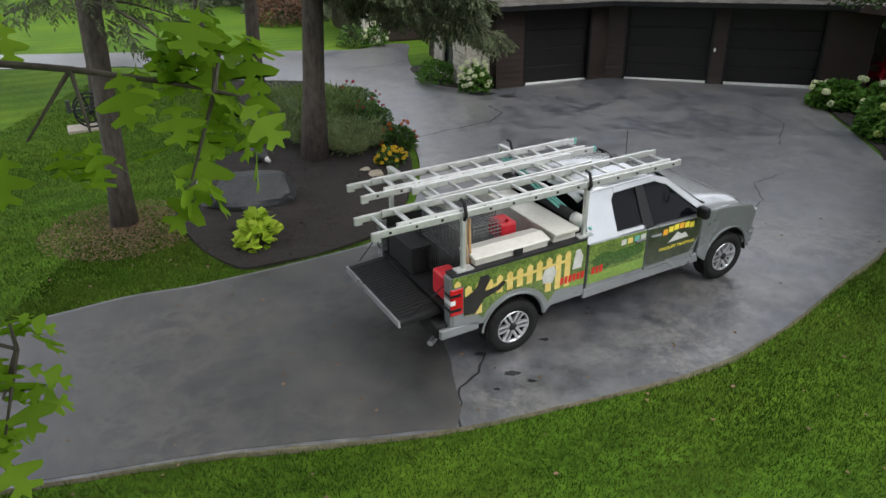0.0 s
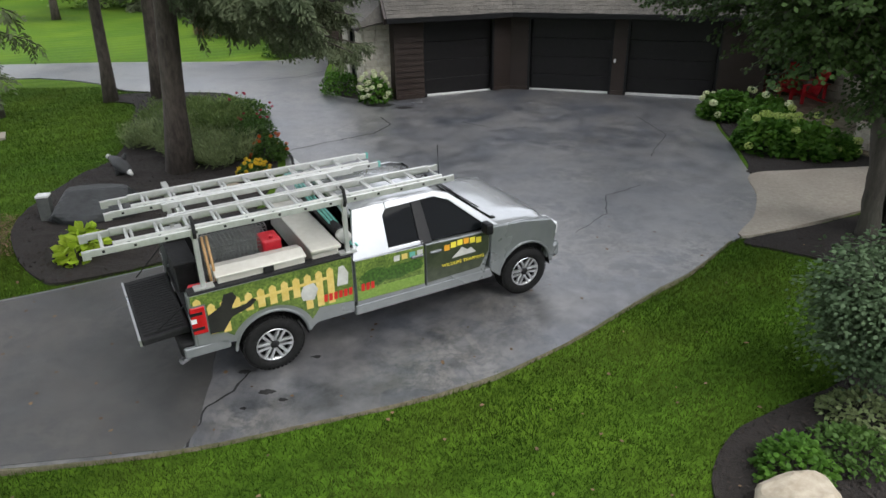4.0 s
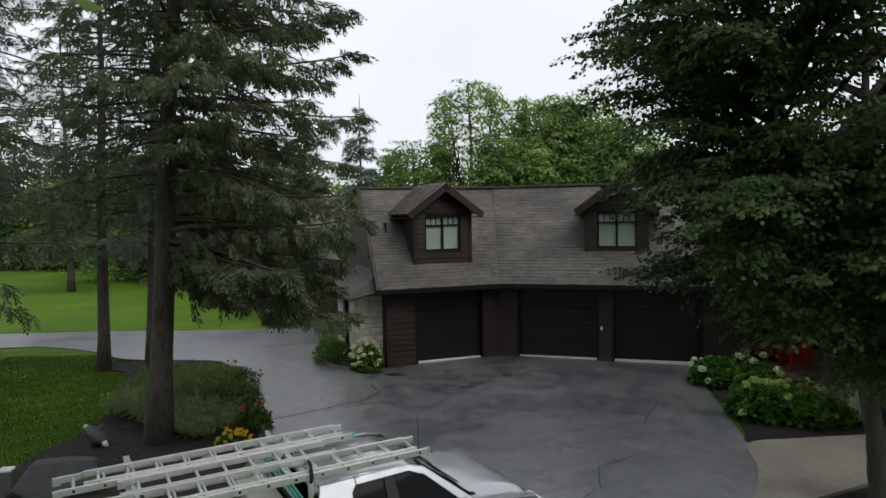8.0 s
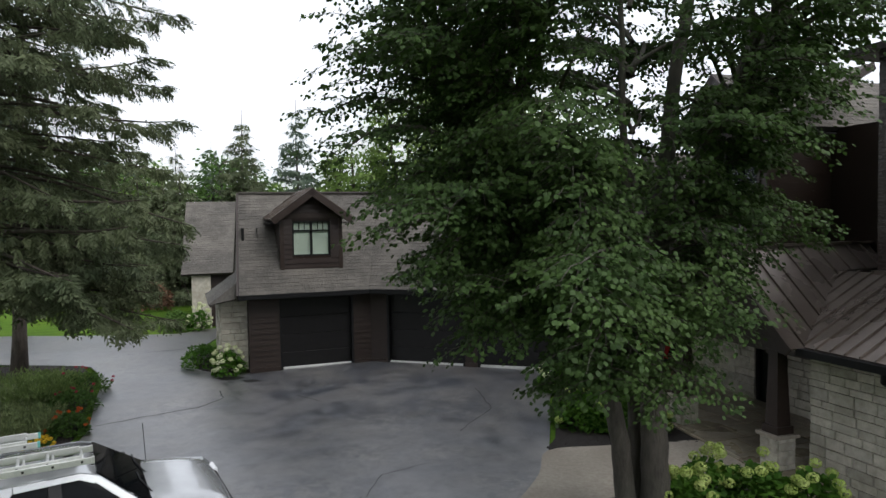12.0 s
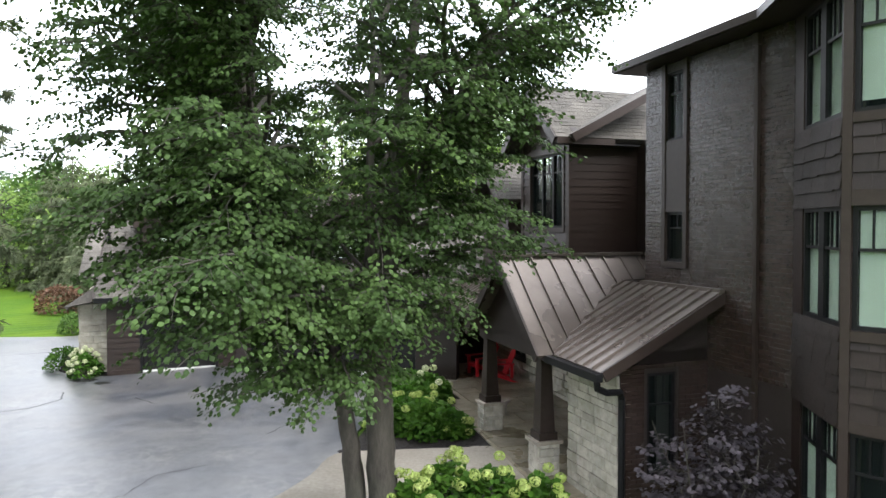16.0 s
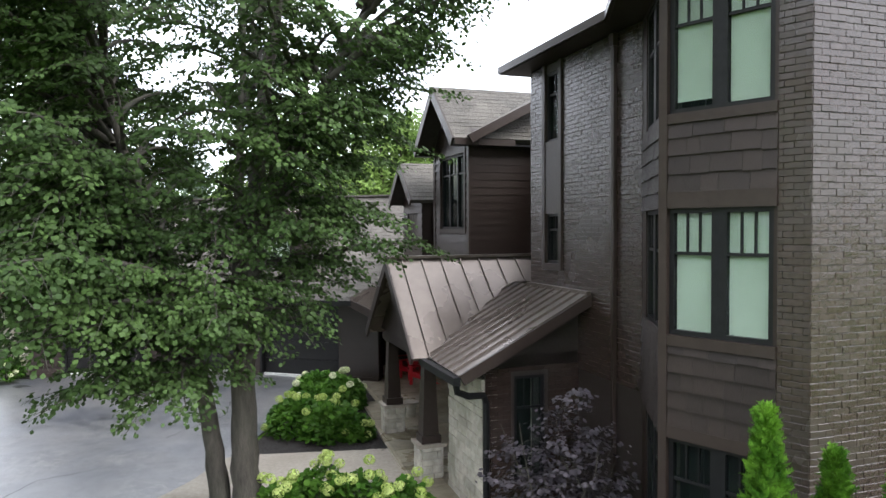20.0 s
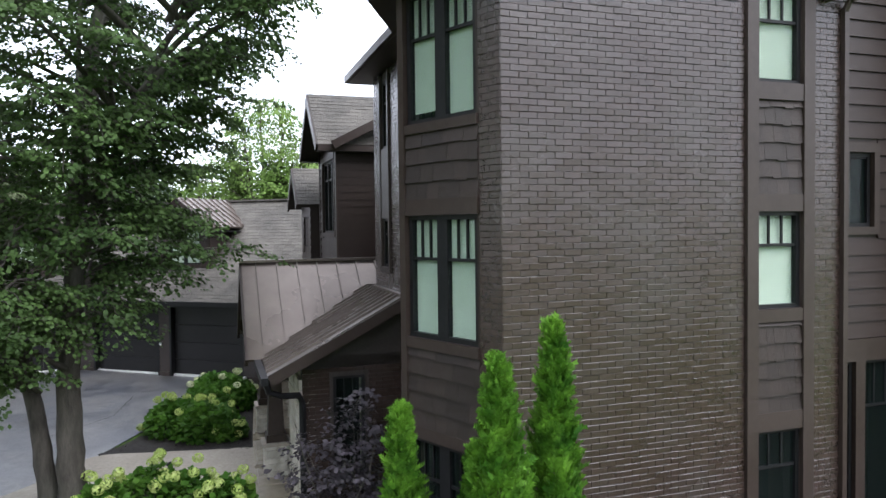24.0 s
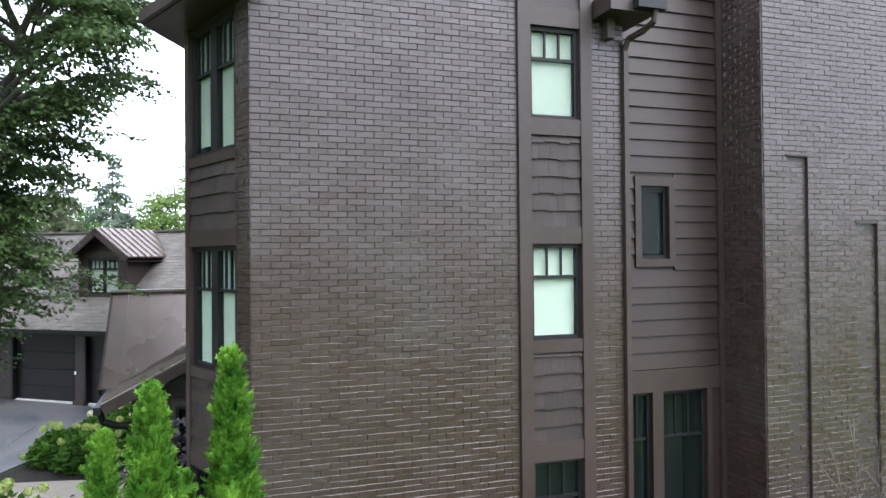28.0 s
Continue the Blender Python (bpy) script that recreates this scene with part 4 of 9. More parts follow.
def dormer(side, s, half=0.93, z0=3.08, face=0.12):
    """A gable dormer on a wing: siding walls, a paired window, gable roof back to the main slope."""
    z1, apex, over = 5.02, 5.78, 0.32
    m = side @ Matrix.Translation((s, face, 0))
    hole = [(half - 0.58, half + 0.58, 3.72, 4.80)]
    w = wall("dormer_wall", garage, m @ Matrix.Translation((-half, 0, 0)), 2 * half, z0, z1, 0.15, hole, M_SIDING, "brown sided dormer front")
    lap_siding(w, 2 * half, z0 + 0.12, z1 - 0.15, hole, 0.15, seed=int(s * 10))
    boards("corner_board", Geo().box(-0.02, -0.035, z0, 0.09, 0, z1).box(2 * half - 0.09, -0.035, z0, 2 * half + 0.02, 0, z1).box(0.09, -0.035, z1 - 0.15, 2 * half - 0.09, 0, z1), M_TRIM, w)
    depth = 3.0
    for x, flip in ((-half, 1), (half, -1)):
        g = Geo().add([(x, 0, z0), (x, 0, z1), (x, (z1 - EAVE) * RUN / (RIDGE - EAVE), z1), (x, 0.1, z0), (x - 0.1 * -flip, 0, z0), (x - 0.1 * -flip, 0, z1), (x - 0.1 * -flip, depth - 0.3, z1), (x - 0.1 * -flip, 0.1, z0)],
                      [(0, 1, 2, 3), (7, 6, 5, 4), (0, 4, 5, 1), (1, 5, 6, 2)])
        part("dormer_cheek", g, M_SIDING, garage, m=m)
        k = 0
        while z0 + 0.15 * (k + 1) < z1:
            zz = z0 + 0.15 * k
            run = max((zz + 0.02 - EAVE) * RUN / (RIDGE - EAVE) - out - face, 0.1)
            cm = Matrix.Translation((x, 0, zz)) @ pose(0, 0, 0, 0, 0, 90)
            if flip > 0:
                cm = Matrix.Translation((x, run, zz)) @ pose(0, 0, 0, 0, 0, -90)
            part("siding_board", UNIT_BOARD, None, w, m=Matrix.Translation((half, 0, 0)) @ cm @ Matrix.Diagonal((run, 1, 0.15, 1)))
            k += 1
    g = Geo().add([(-half - 0.05, 0, z1), (half + 0.05, 0, z1), (0, 0, apex - 0.1), (-half - 0.05, 0.12, z1), (half + 0.05, 0.12, z1), (0, 0.12, apex - 0.1)],
                  [(0, 1, 2), (5, 4, 3), (0, 3, 4, 1), (1, 4, 5, 2), (2, 5, 3, 0)])
    gable = part("dormer_gable", g, M_SIDING, garage, m=m)
    for k in range(4):
        zz = z1 + 0.02 + 0.15 * k
        hw = (half + 0.05) * (apex - 0.1 - zz - 0.15) / (apex - 0.1 - z1)
        if hw > 0.1:
            part("siding_board", UNIT_BOARD, None, gable, m=Matrix.LocRotScale((-hw, 0, zz), None, (2 * hw, 1, 0.15)))
    hw = half + over
    ze = apex - (apex - z1 - 0.0) * hw / (half + 0.12)
    for sx in (-1, 1):
        e0, e1 = m @ Vector((sx * hw, -over, ze)), m @ Vector((sx * hw, depth - 0.4, ze))
        a0, a1 = m @ Vector((0, -over, apex)), m @ Vector((0, depth, apex))
        poly = [e0, e1, a1, a0] if sx > 0 else [e1, e0, a0, a1]
        metal_roof(garage, poly, 0.3, 0.15, "bronze ribbed metal dormer roof")
        beam("rake_board", m @ Vector((sx * hw, -over - 0.02, ze - 0.01)), m @ Vector((0, -over - 0.02, apex - 0.01)), 0.05, 0.2, M_TRIM, garage)
        part("soffit", Geo().box(min(sx * hw, sx * half), -over + 0.03, ze - 0.16, max(sx * hw, sx * half), depth - 0.8, ze - 0.13), M_BLACK, garage, m=m)
    window(garage, m @ Matrix.Translation((-0.58, 0, 3.72)), 1.16, 1.08, 2, 3, 0.26, post=0.07)


dormer(LEFT, 1.95, face=0.35)
dormer(RIGHT, 3.52, face=0.65)
# the wing behind the garage
WING = pose(-3.0, 29.2, 0, 0, 0, 20)
w = wall("wall", garage, WING, 6.0, 0.1, 2.75, 0.2, [], M_SIDING, "brown sided wall of the rear wing")
lap_siding(w, 6.0, 0.5, 2.7, seed=41, s0=0.7)
part("stone_pier", Geo().box(-0.1, -0.2, 0.1, 0.65, 0.3, 2.6), M_STONE, garage, "pale stone pier", WING)
shingle_roof(garage, [WING @ Vector((-0.5, -0.4, 2.7)), WING @ Vector((6.5, -0.4, 2.7)), WING @ Vector((6.5, 3.2, 5.75)), WING @ Vector((-0.2, 3.2, 5.75))], 42)
mm, flat = plane_of([WING @ Vector((6.5, 6.8, 2.7)), WING @ Vector((-0.5, 6.8, 2.7)), WING @ Vector((-0.2, 3.2, 5.75)), WING @ Vector((6.5, 3.2, 5.75))])
part("roof", Geo().slab([(x, y, 0) for x, y in flat], 0.1), M_SHINGLE, garage, "shingled rear slope", mm)
part("wall", Geo().add([(0, 0, 0), (0, 6.4, 0), (0, 6.4, 2.7), (0, 3.2, 5.6), (0, 0, 2.7), (0.2, 0, 0), (0.2, 6.4, 0), (0.2, 6.4, 2.7), (0.2, 3.2, 5.6), (0.2, 0, 2.7)],
                      [(4, 3, 2, 1, 0), (5, 6, 7, 8, 9), (0, 5, 9, 4), (3, 4, 9, 8), (2, 3, 8, 7)]), M_SIDING, garage, "brown gable wall", WING)

# ---- main house: three storeys, all square to one frame turned 18 degrees ----
house = thing("house", "three-storey dark brown brick and siding house", "house")
H = pose(0, 0, 0, 0, 0, 18)
TOP = 7.55
HIGH = 8.6
ROWS_Z = [(1.0, 2.33), (3.47, 4.91), (6.0, 7.48)]


def south(u, v):
    return H @ Matrix.Translation((u, v, 0))


def west(u, v):
    return H @ pose(u, v, 0, 0, 0, -90)


# brick south wall with its strip of windows
S_V, S_U0, S_U1 = 1.12, 18.29, 22.8
w0, w1 = 21.50 - S_U0, 22.17 - S_U0
strip = (21.34 - S_U0, 22.33 - S_U0)
holes = [(w0, w1, 1.0, 2.33), (w0, w1, 3.77, 4.92), (w0, w1, 6.42, 7.53)]
WS = south(S_U0, S_V)
w = wall("wall", house, WS, S_U1 - S_U0, -0.3, HIGH, 0.25, holes, M_MORTAR, "dark brown painted brick wall")
brick_skin(w, S_U1 - S_U0, 0.2, HIGH, [(strip[0], strip[1], -1, 9)], (0.9, 2.6, 3.3, 6.1), 51)
for a, b in ((strip[0], w0 - 0.0), (w1, strip[1])):
    part("trim_board", Geo().box(a, -0.055, 0.2, b, 0, HIGH), M_TRIM, w, "brown vertical trim board")
for a, b in ((2.33, 2.55), (3.62, 3.77), (4.92, 5.12), (6.22, 6.42), (7.53, 7.74)):
    part("trim_board", Geo().box(w0, -0.045, a, w1, 0, b), M_TRIM, w)
shakes(w, w0, w1, 2.55, 3.62, 0.205, 52, (0.09, 0.19))
shakes(w, w0, w1, 5.12, 6.22, 0.205, 53, (0.09, 0.19))
shakes(w, w0, w1, 7.74, HIGH, 0.205, 50, (0.09, 0.19))
for (a, b, c, d), bl in zip(holes, (0, 1.0, 1.0)):
    window(house, WS @ Matrix.Translation((a, 0, c)), b - a, d - c, 1, 3, 0.33, blind=bl)
# siding wall set back beside the chimney
W2 = south(22.8, 1.42)
sl = 1.75
sh = [(0.42, 0.85, 4.72, 5.68), (0.18, 0.56, 0.3, 2.98), (0.72, 1.42, 0.3, 2.98)]
w = wall("wall", house, W2, sl, -0.3, HIGH, 0.2, sh, M_SIDING, "brown lap-sided wall between brick and chimney")
lap_siding(w, sl - 0.12, 3.28, HIGH, [(0.33, 0.94, 4.62, 5.80)], 0.215, seed=54)
lap_siding(w, sl - 0.12, 0.3, 3.1, [(0, 1.5, -1, 3.3)], 0.205, seed=55)
boards("trim_board", Geo().box(0, -0.045, 2.98, sl - 0.12, 0, 3.27).box(0, -0.045, 0.3, 0.18, 0, 2.98).box(0.56, -0.045, 0.3, 0.72, 0, 2.98).box(1.42, -0.045, 0.3, 1.5, 0, 2.98), M_TRIM, w)
boards("trim_board", Geo().box(0.33, -0.05, 5.68, 0.94, 0, 5.80).box(0.33, -0.05, 4.62, 0.94, 0, 4.72).box(0.33, -0.05, 4.72, 0.42, 0, 5.68).box(0.85, -0.05, 4.72, 0.94, 0, 5.68), M_TRIM, w, "brown window casing")
part("corner_board", Geo().box(sl - 0.12, -0.06, -0.2, sl, 0, HIGH), M_TRIM, w)
window(house, W2 @ Matrix.Translation((0.42, 0, 4.72)), 0.43, 0.96, 1, 1, 0.01, blind=0, label="small black-framed side window")
window(house, W2 @ Matrix.Translation((0.18, 0, 0.3)), 0.38, 2.68, 1, 2, 0.22, blind=0, label="tall black-framed sidelight window")
window(house, W2 @ Matrix.Translation((0.72, 0, 0.3)), 0.70, 2.68, 1, 3, 0.22, blind=0, label="tall black-framed garden window")
# chimney block
CU, CV = 24.53, 0.66
part("chimney_core", Geo().box(0.02, 0.034, -0.3, 5.5, 2.6, 9.2), M_MORTAR, house, "dark painted brick chimney", south(CU, CV))
RECESS = [(0.36, 0.71, -1, 6.03), (1.52, 1.90, -1, 5.17)]
wc = wall("wall", house, south(CU, CV - 0.012), 3.4, -0.3, 9.2, 0.045, RECESS, M_MORTAR, "dark brown painted brick chimney face")
brick_skin(wc, 3.4, 0.2, 9.1, RECESS, None, 56)
for a, b, _, top in RECESS:
    brick_skin(part("recess", Geo().box(a, -0.006, 0.2, b, 0.002, top), M_MORTAR, house, "shallow brick recess", south(CU, CV + 0.03)), b, 0.2, top, [], None, 57, a)
    part("lintel", Geo().box(a - 0.01, -0.02, top, b + 0.01, -0.004, top + 0.02), M_TRIM, wc)
wcs = wall("wall", house, west(CU - 0.012, CV + 0.94), 0.945, -0.3, 9.2, 0.012, [], M_MORTAR, "brick chimney side")
brick_skin(wcs, 0.95, 0.2, 9.1, [], None, 58)
# bay: two faces that meet in an edge
APEX, BAY_N = (17.67, 2.58), (18.5, 4.15)
b_len = math.hypot(S_U0 - APEX[0], APEX[1] - S_V)
b_ang = math.degrees(math.atan2(S_V - APEX[1], S_U0 - APEX[0]))
WB = H @ pose(APEX[0], APEX[1], 0, 0, 0, b_ang)
wa, wb = 0.07, 1.23
bh = [(wa, wb, 1.0, 2.33), (wa, wb, 3.50, 4.92), (wa, wb, 5.97, 7.48)]
w = wall("wall", house, WB, b_len, -0.3, TOP, 0.2, bh, M_SIDING, "brown bay wall with shakes and brick edge")
brick_skin(w, b_len, 0.2, TOP, [(0, 1.27, -1, 9)], None, 59)
for a, b in ((2.33, 2.47), (3.38, 3.50), (4.92, 5.1), (5.86, 5.97)):
    part("trim_board", Geo().box(0.07, -0.04, a, 1.27, 0, b), M_TRIM, w)
for a, b in ((2.47, 3.38), (5.1, 5.86)):
    shakes(w, 0.07, 1.27, a, b, 0.205, int(a * 10))
shakes(w, 0.07, 1.27, 0.2, 1.0, 0.205, 77)
for (a, b, c, d), rz, bl in zip(bh, ((), (), (0,)), (0, 1.0, 1.0)):
    window(house, WB @ Matrix.Translation((a, 0, c)), b - a, d - c, 2, 3, 0.34, post=0.17, rim=0.055, raised=rz, blind=bl)
n_len = math.hypot(BAY_N[0] - APEX[0], BAY_N[1] - APEX[1])
WN = H @ pose(BAY_N[0], BAY_N[1], 0, 0, 0, math.degrees(math.atan2(APEX[1] - BAY_N[1], APEX[0] - BAY_N[0])))
nh = [(0.35, 1.6, c, d) for _, _, c, d in bh]
w = wall("wall", house, WN, n_len, -0.3, TOP, 0.2, nh, M_SIDING, "brown bay wall with shakes")
for a, b in ((2.33, 3.50), (4.92, 5.97)):
    shakes(w, 0.05, n_len - 0.1, a, b, 0.205, int(a * 9))
for a, b, c, d in nh:
    window(house, WN @ Matrix.Translation((a, 0, c)), b - a, d - c, 2, 3, 0.34, post=0.17)
part("corner_board", Geo().prism([(-0.05, 0.02), (-0.03, -0.05), (0.07, -0.05), (0.07, 0.0), (0.0, 0.1)], 0.0, TOP), M_TRIM, house, "brown corner board", WB)
# stair tower with a tall slot of windows
T_V, T_U = 7.62, 18.5
WT = west(T_U, T_V)
tl = T_V - BAY_N[1]
ta, tb = T_V - 7.0, T_V - 6.5
th = [(ta, tb, 4.08, 4.95), (ta, tb, 6.2, 7.4)]
w = wall("wall", house, WT, tl, -0.3, TOP, 0.25, th, M_MORTAR, "dark brown painted brick stair tower")
brick_skin(w, tl, 2.4, TOP, [(ta - 0.09, tb + 0.09, 3.98, 9)], None, 61)
boards("trim_board", Geo().box(ta - 0.09, -0.045, 3.98, ta, 0, TOP).box(tb, -0.045, 3.98, tb + 0.09, 0, TOP), M_TRIM, w)
boards("trim_board", Geo().box(ta, -0.045, 3.98, tb, 0, 4.08).box(ta, -0.03, 4.95, tb, 0, 6.2), M_TRIM, w)
for a, b, c, d in th:
    window(house, WT @ Matrix.Translation((a, 0, c)), b - a, d - c, 1, 2, 0.3, blind=0, label="narrow black-framed stair window")
wn_ = wall("wall", house, H @ pose(T_U + 3, T_V, 0, 0, 0, 180), 3, -0.3, TOP, 0.25, [], M_MORTAR, "brick north side of the tower")
brick_skin(wn_, 3.0, 3.5, TOP, [], None, 62)
for v, u in ((4.80, T_U), ):
    dp = thing("downpipe", "dark downpipe on the brick tower", "downpipe", H)
    dp.matrix_basis = H
    part("pipe", Geo().box(u - 0.075, v - 0.035, 0.2, u - 0.02, v + 0.035, TOP - 0.06), M_TRIM, dp)
    part("head", Geo().box(u - 0.1, v - 0.06, TOP - 0.2, u - 0.02, v + 0.06, TOP - 0.02), M_TRIM, dp)
# eaves: soffit plates and roof over tower and bay
eave = [(T_U - 0.42, T_V + 0.42), (T_U - 0.42, 4.35), (APEX[0] - 0.5, 2.55), (S_U0 - 0.25, S_V - 0.42), (S_U0 + 0.1, S_V - 0.42), (S_U0 + 0.1, S_V - 0.03), (18.6, S_V + 0.28), (22.9, S_V + 0.28), (22.9, 4.0), (24.4, 4.0), (24.4, T_V + 0.42)]
part("roof", Geo().prism(eave, TOP + 0.02, TOP + 0.14), M_TRIM, house, "brown eaves with dark soffit", H)
ring = [(x, y, TOP + 0.14) for x, y in eave] + [(21.0, 5.2, TOP + 0.75)]
part("roof", Geo().add(ring, [(k, (k + 1) % 11, 11) for k in range(11)]), M_SHINGLE, house, "low shingle roof", H)
gut = thing("gutter", "dark brown box gutter with corner and downpipe", "gutter", H)
for p, q in zip(eave[:4], eave[1:5]):
    beam("gutter_run", (*p, TOP + 0.16), (*q, TOP + 0.16), 0.12, 0.13, M_TRIM, gut)
# eave end at the wall's other corner, with its bracket and outlet
ret = part("eave_return", Geo().box(22.36, S_V - 0.44, TOP + 0.12, 23.0, 1.42, TOP + 0.34), M_TRIM, house, "boxed end of the eaves", H)
part("gutter_end", Geo().box(22.66, S_V - 0.56, TOP + 0.14, 23.06, S_V - 0.44, TOP + 0.28), M_BLACK, ret)
part("bracket", Geo().box(22.5, S_V - 0.14, TOP - 0.12, 22.6, S_V - 0.012, TOP + 0.12), M_TRIM, house, "brown eaves bracket", H)
part("outlet", Geo().tube([(22.94, S_V - 0.48, TOP + 0.15), (22.94, S_V - 0.46, TOP + 0.02), (22.90, S_V - 0.3, TOP - 0.05), (22.82, S_V - 0.1, TOP - 0.1), (22.80, S_V - 0.04, TOP - 0.22)], 0.04, 8), M_TRIM, gut)
part("pipe", Geo().box(22.77, S_V - 0.07, 0.1, 22.84, S_V - 0.01, TOP - 0.2), M_TRIM, gut)
# gabled dormer wing north of the tower
D_U, D_V, D_H = 18.2, 11.15, 1.19
WD = west(D_U, D_V + D_H)
dh = [(0.50, 2.10, 4.68, 6.36)]
w = wall("wall", house, WD, 2 * D_H, 2.5, 6.65, 0.2, dh, M_SIDING, "brown sided gable front")
lap_siding(w, 2 * D_H, 3.6, 6.6, [(0.42, 2.18, 4.58, 6.5)], 0.19, seed=63)
boards("trim_board", Geo().box(0.42, -0.045, 6.36, 2.18, 0, 6.5).box(0.42, -0.045, 4.58, 2.18, 0, 4.68).box(0.42, -0.045, 4.68, 0.50, 0, 6.36).box(2.10, -0.045, 4.68, 2.18, 0, 6.36), M_TRIM, w)
boards("corner_board", Geo().box(-0.02, -0.04, 3.4, 0.1, 0, 6.65).box(2 * D_H - 0.1, -0.04, 3.4, 2 * D_H + 0.02, 0, 6.65), M_TRIM, w)
window(house, WD @ Matrix.Translation((0.50, 0, 4.68)), 1.60, 1.68, 3, 2, 0.24, blind=0, label="black-framed window mirroring the sky")
wsd = wall("wall", house, south(D_U, D_V - D_H), 4.0, 2.5, 6.65, 0.2, [], M_SIDING, "brown sided cheek wall")
lap_siding(wsd, 4.0, 3.6, 6.6, seed=64, proud=0.4)
part("gable_wall", Geo().add([(-0.3, 0, 6.6), (2 * D_H + 0.3, 0, 6.6), (D_H, 0, 7.8), (-0.3, 0.15, 6.6), (2 * D_H + 0.3, 0.15, 6.6), (D_H, 0.15, 7.8)], [(0, 1, 2), (5, 4, 3), (0, 3, 4, 1), (1, 4, 5, 2), (2, 5, 3, 0)]), M_SIDING, house, "brown sided gable", WD)
for sgn in (-1, 1):
    vv = D_V + sgn * 1.44
    a, b, c, d = (H @ Vector(p) for p in ((D_U - 0.45, vv, 6.6), (D_U + 5, vv, 6.6), (D_U + 5, D_V, 7.93), (D_U - 0.45, D_V, 7.93)))
    shingle_roof(house, [a, b, c, d] if sgn < 0 else [b, a, d, c], 65 + sgn)
    beam("rake_board", H @ Vector((D_U - 0.47, vv, 6.6)), H @ Vector((D_U - 0.47, D_V, 7.93)), 0.05, 0.2, M_TRIM, house)
    beam("fascia", H @ Vector((D_U - 0.45, vv, 6.59)), H @ Vector((D_U + 0.95, vv, 6.59)), 0.05, 0.13, M_TRIM, house)
    part("soffit", Geo().box(D_U - 0.45, min(vv, D_V + sgn * D_H), 6.46, D_U + 1.6, max(vv, D_V + sgn * D_H), 6.49), M_BLACK, house, m=H)
# raking eave that climbs from the gable's return towards the tower
rake = [H @ Vector(p) for p in ((18.05, 9.55, 6.66), (20.6, 9.55, 7.98), (20.6, 10.9, 7.98), (18.05, 10.9, 6.66))]
part("roof", Geo().slab([rake[3], rake[0], rake[1], rake[2]], 0.1), M_SHINGLE, house, "shingled side slope behind the gable")
beam("rake_board", H @ Vector((18.0, 9.53, 6.65)), H @ Vector((20.6, 9.53, 8.0)), 0.05, 0.18, M_TRIM, house)
# house body behind the porch and the second gable towards the garage
core = Geo().box(18.7, 4.2, -0.3, 30, 7.6, TOP).box(19.9, 7.6, -0.3, 30, 13, 6.6).box(19.5, 10.5, -0.3, 30, 17.5, 3.9).box(18.6, 2.3, -0.3, 24.3, 4.2, TOP).box(24.55, 2.3, -0.3, 30, 4.2, TOP)
boards("inner_wall", core, M_SIDING, house, "dark brown inner wall", H)
rear_holes = [(2.2, 3.1, 0.9, 2.3), (6.0, 7.0, 0.16, 2.3), (8.6, 9.4, 0.9, 2.3)]
rearw = wall("wall", house, west(19.3, 17.5), 10.0, -0.2, 3.6, 0.2, rear_holes, M_SIDING, "pale stone and brown wall behind the porch")
lap_siding(rearw, 10.0, 2.4, 3.5, seed=66)
stone_skin(rearw, 10.0, 0.16, 2.4, rear_holes, 66)
for hole in rear_holes:
    window(house, west(19.3, 17.5) @ Matrix.Translation((hole[0], 0, hole[2])), hole[1] - hole[0], hole[3] - hole[2], 2, 2, 0.25, blind=0, label="black-framed porch window")
part("wall", Geo().box(17.15, 17.02, -0.2, 19.6, 17.2, 3.2), M_SIDING, house, "dark brown wall at the porch's end", H)
G2_V, G2_U = 13.6, 18.0
a = G2_U - 0.35
for sgn in (-1, 1):
    q = [H @ Vector(p) for p in ((a, G2_V + sgn * 1.1, 5.4), (a + 4, G2_V + sgn * 1.1, 5.4), (a + 4, G2_V, 6.4), (a, G2_V, 6.4))]
    shingle_roof(house, q if sgn < 0 else [q[1], q[0], q[3], q[2]], 67 + sgn)
    beam("rake_board", H @ Vector((a - 0.02, G2_V + sgn * 1.1, 5.4)), H @ Vector((a - 0.02, G2_V, 6.4)), 0.05, 0.18, M_TRIM, house)
w = wall("wall", house, west(G2_U, G2_V + 0.85), 1.7, 3.0, 5.5, 0.2, [(0.4, 1.3, 4.3, 5.1)], M_SIDING, "brown sided gable front")
lap_siding(w, 1.7, 3.0, 5.45, [(0.4, 1.3, 4.3, 5.1)], 0.19, seed=68)
part("gable_wall", Geo().add([(-0.2, 0, 5.4), (1.9, 0, 5.4), (0.85, 0, 6.3), (-0.2, 0.15, 5.4), (1.9, 0.15, 5.4), (0.85, 0.15, 6.3)], [(0, 1, 2), (5, 4, 3), (0, 3, 4, 1), (1, 4, 5, 2), (2, 5, 3, 0)]), M_SIDING, house, m=west(G2_U, G2_V + 0.85))
window(house, west(G2_U, G2_V + 0.85) @ Matrix.Translation((0.4, 0, 4.3)), 0.9, 0.8, 2, 3, 0.3)
part("wall", Geo().box(G2_U + 0.02, G2_V - 0.83, 3.0, G2_U + 4, G2_V + 0.83, 5.5), M_SIDING, house, "brown cheek walls", H)
# long shingle slope that ties house and garage behind the porch
shingle_roof(house, [H @ Vector(p) for p in ((17.6, 18.6, 2.9), (17.6, 10.5, 2.9), (20.6, 10.5, 5.6), (20.6, 18.6, 5.6))], 69)

# ---- porch ----
porch = thing("porch", "stone-floored porch with metal roof and tapered columns", "porch")
P0 = 0.16


def floor_z(u, v):
    """The porch floor rises with the drive."""
    return ground_z((H @ Vector((u, v, 0))).y) + 0.09


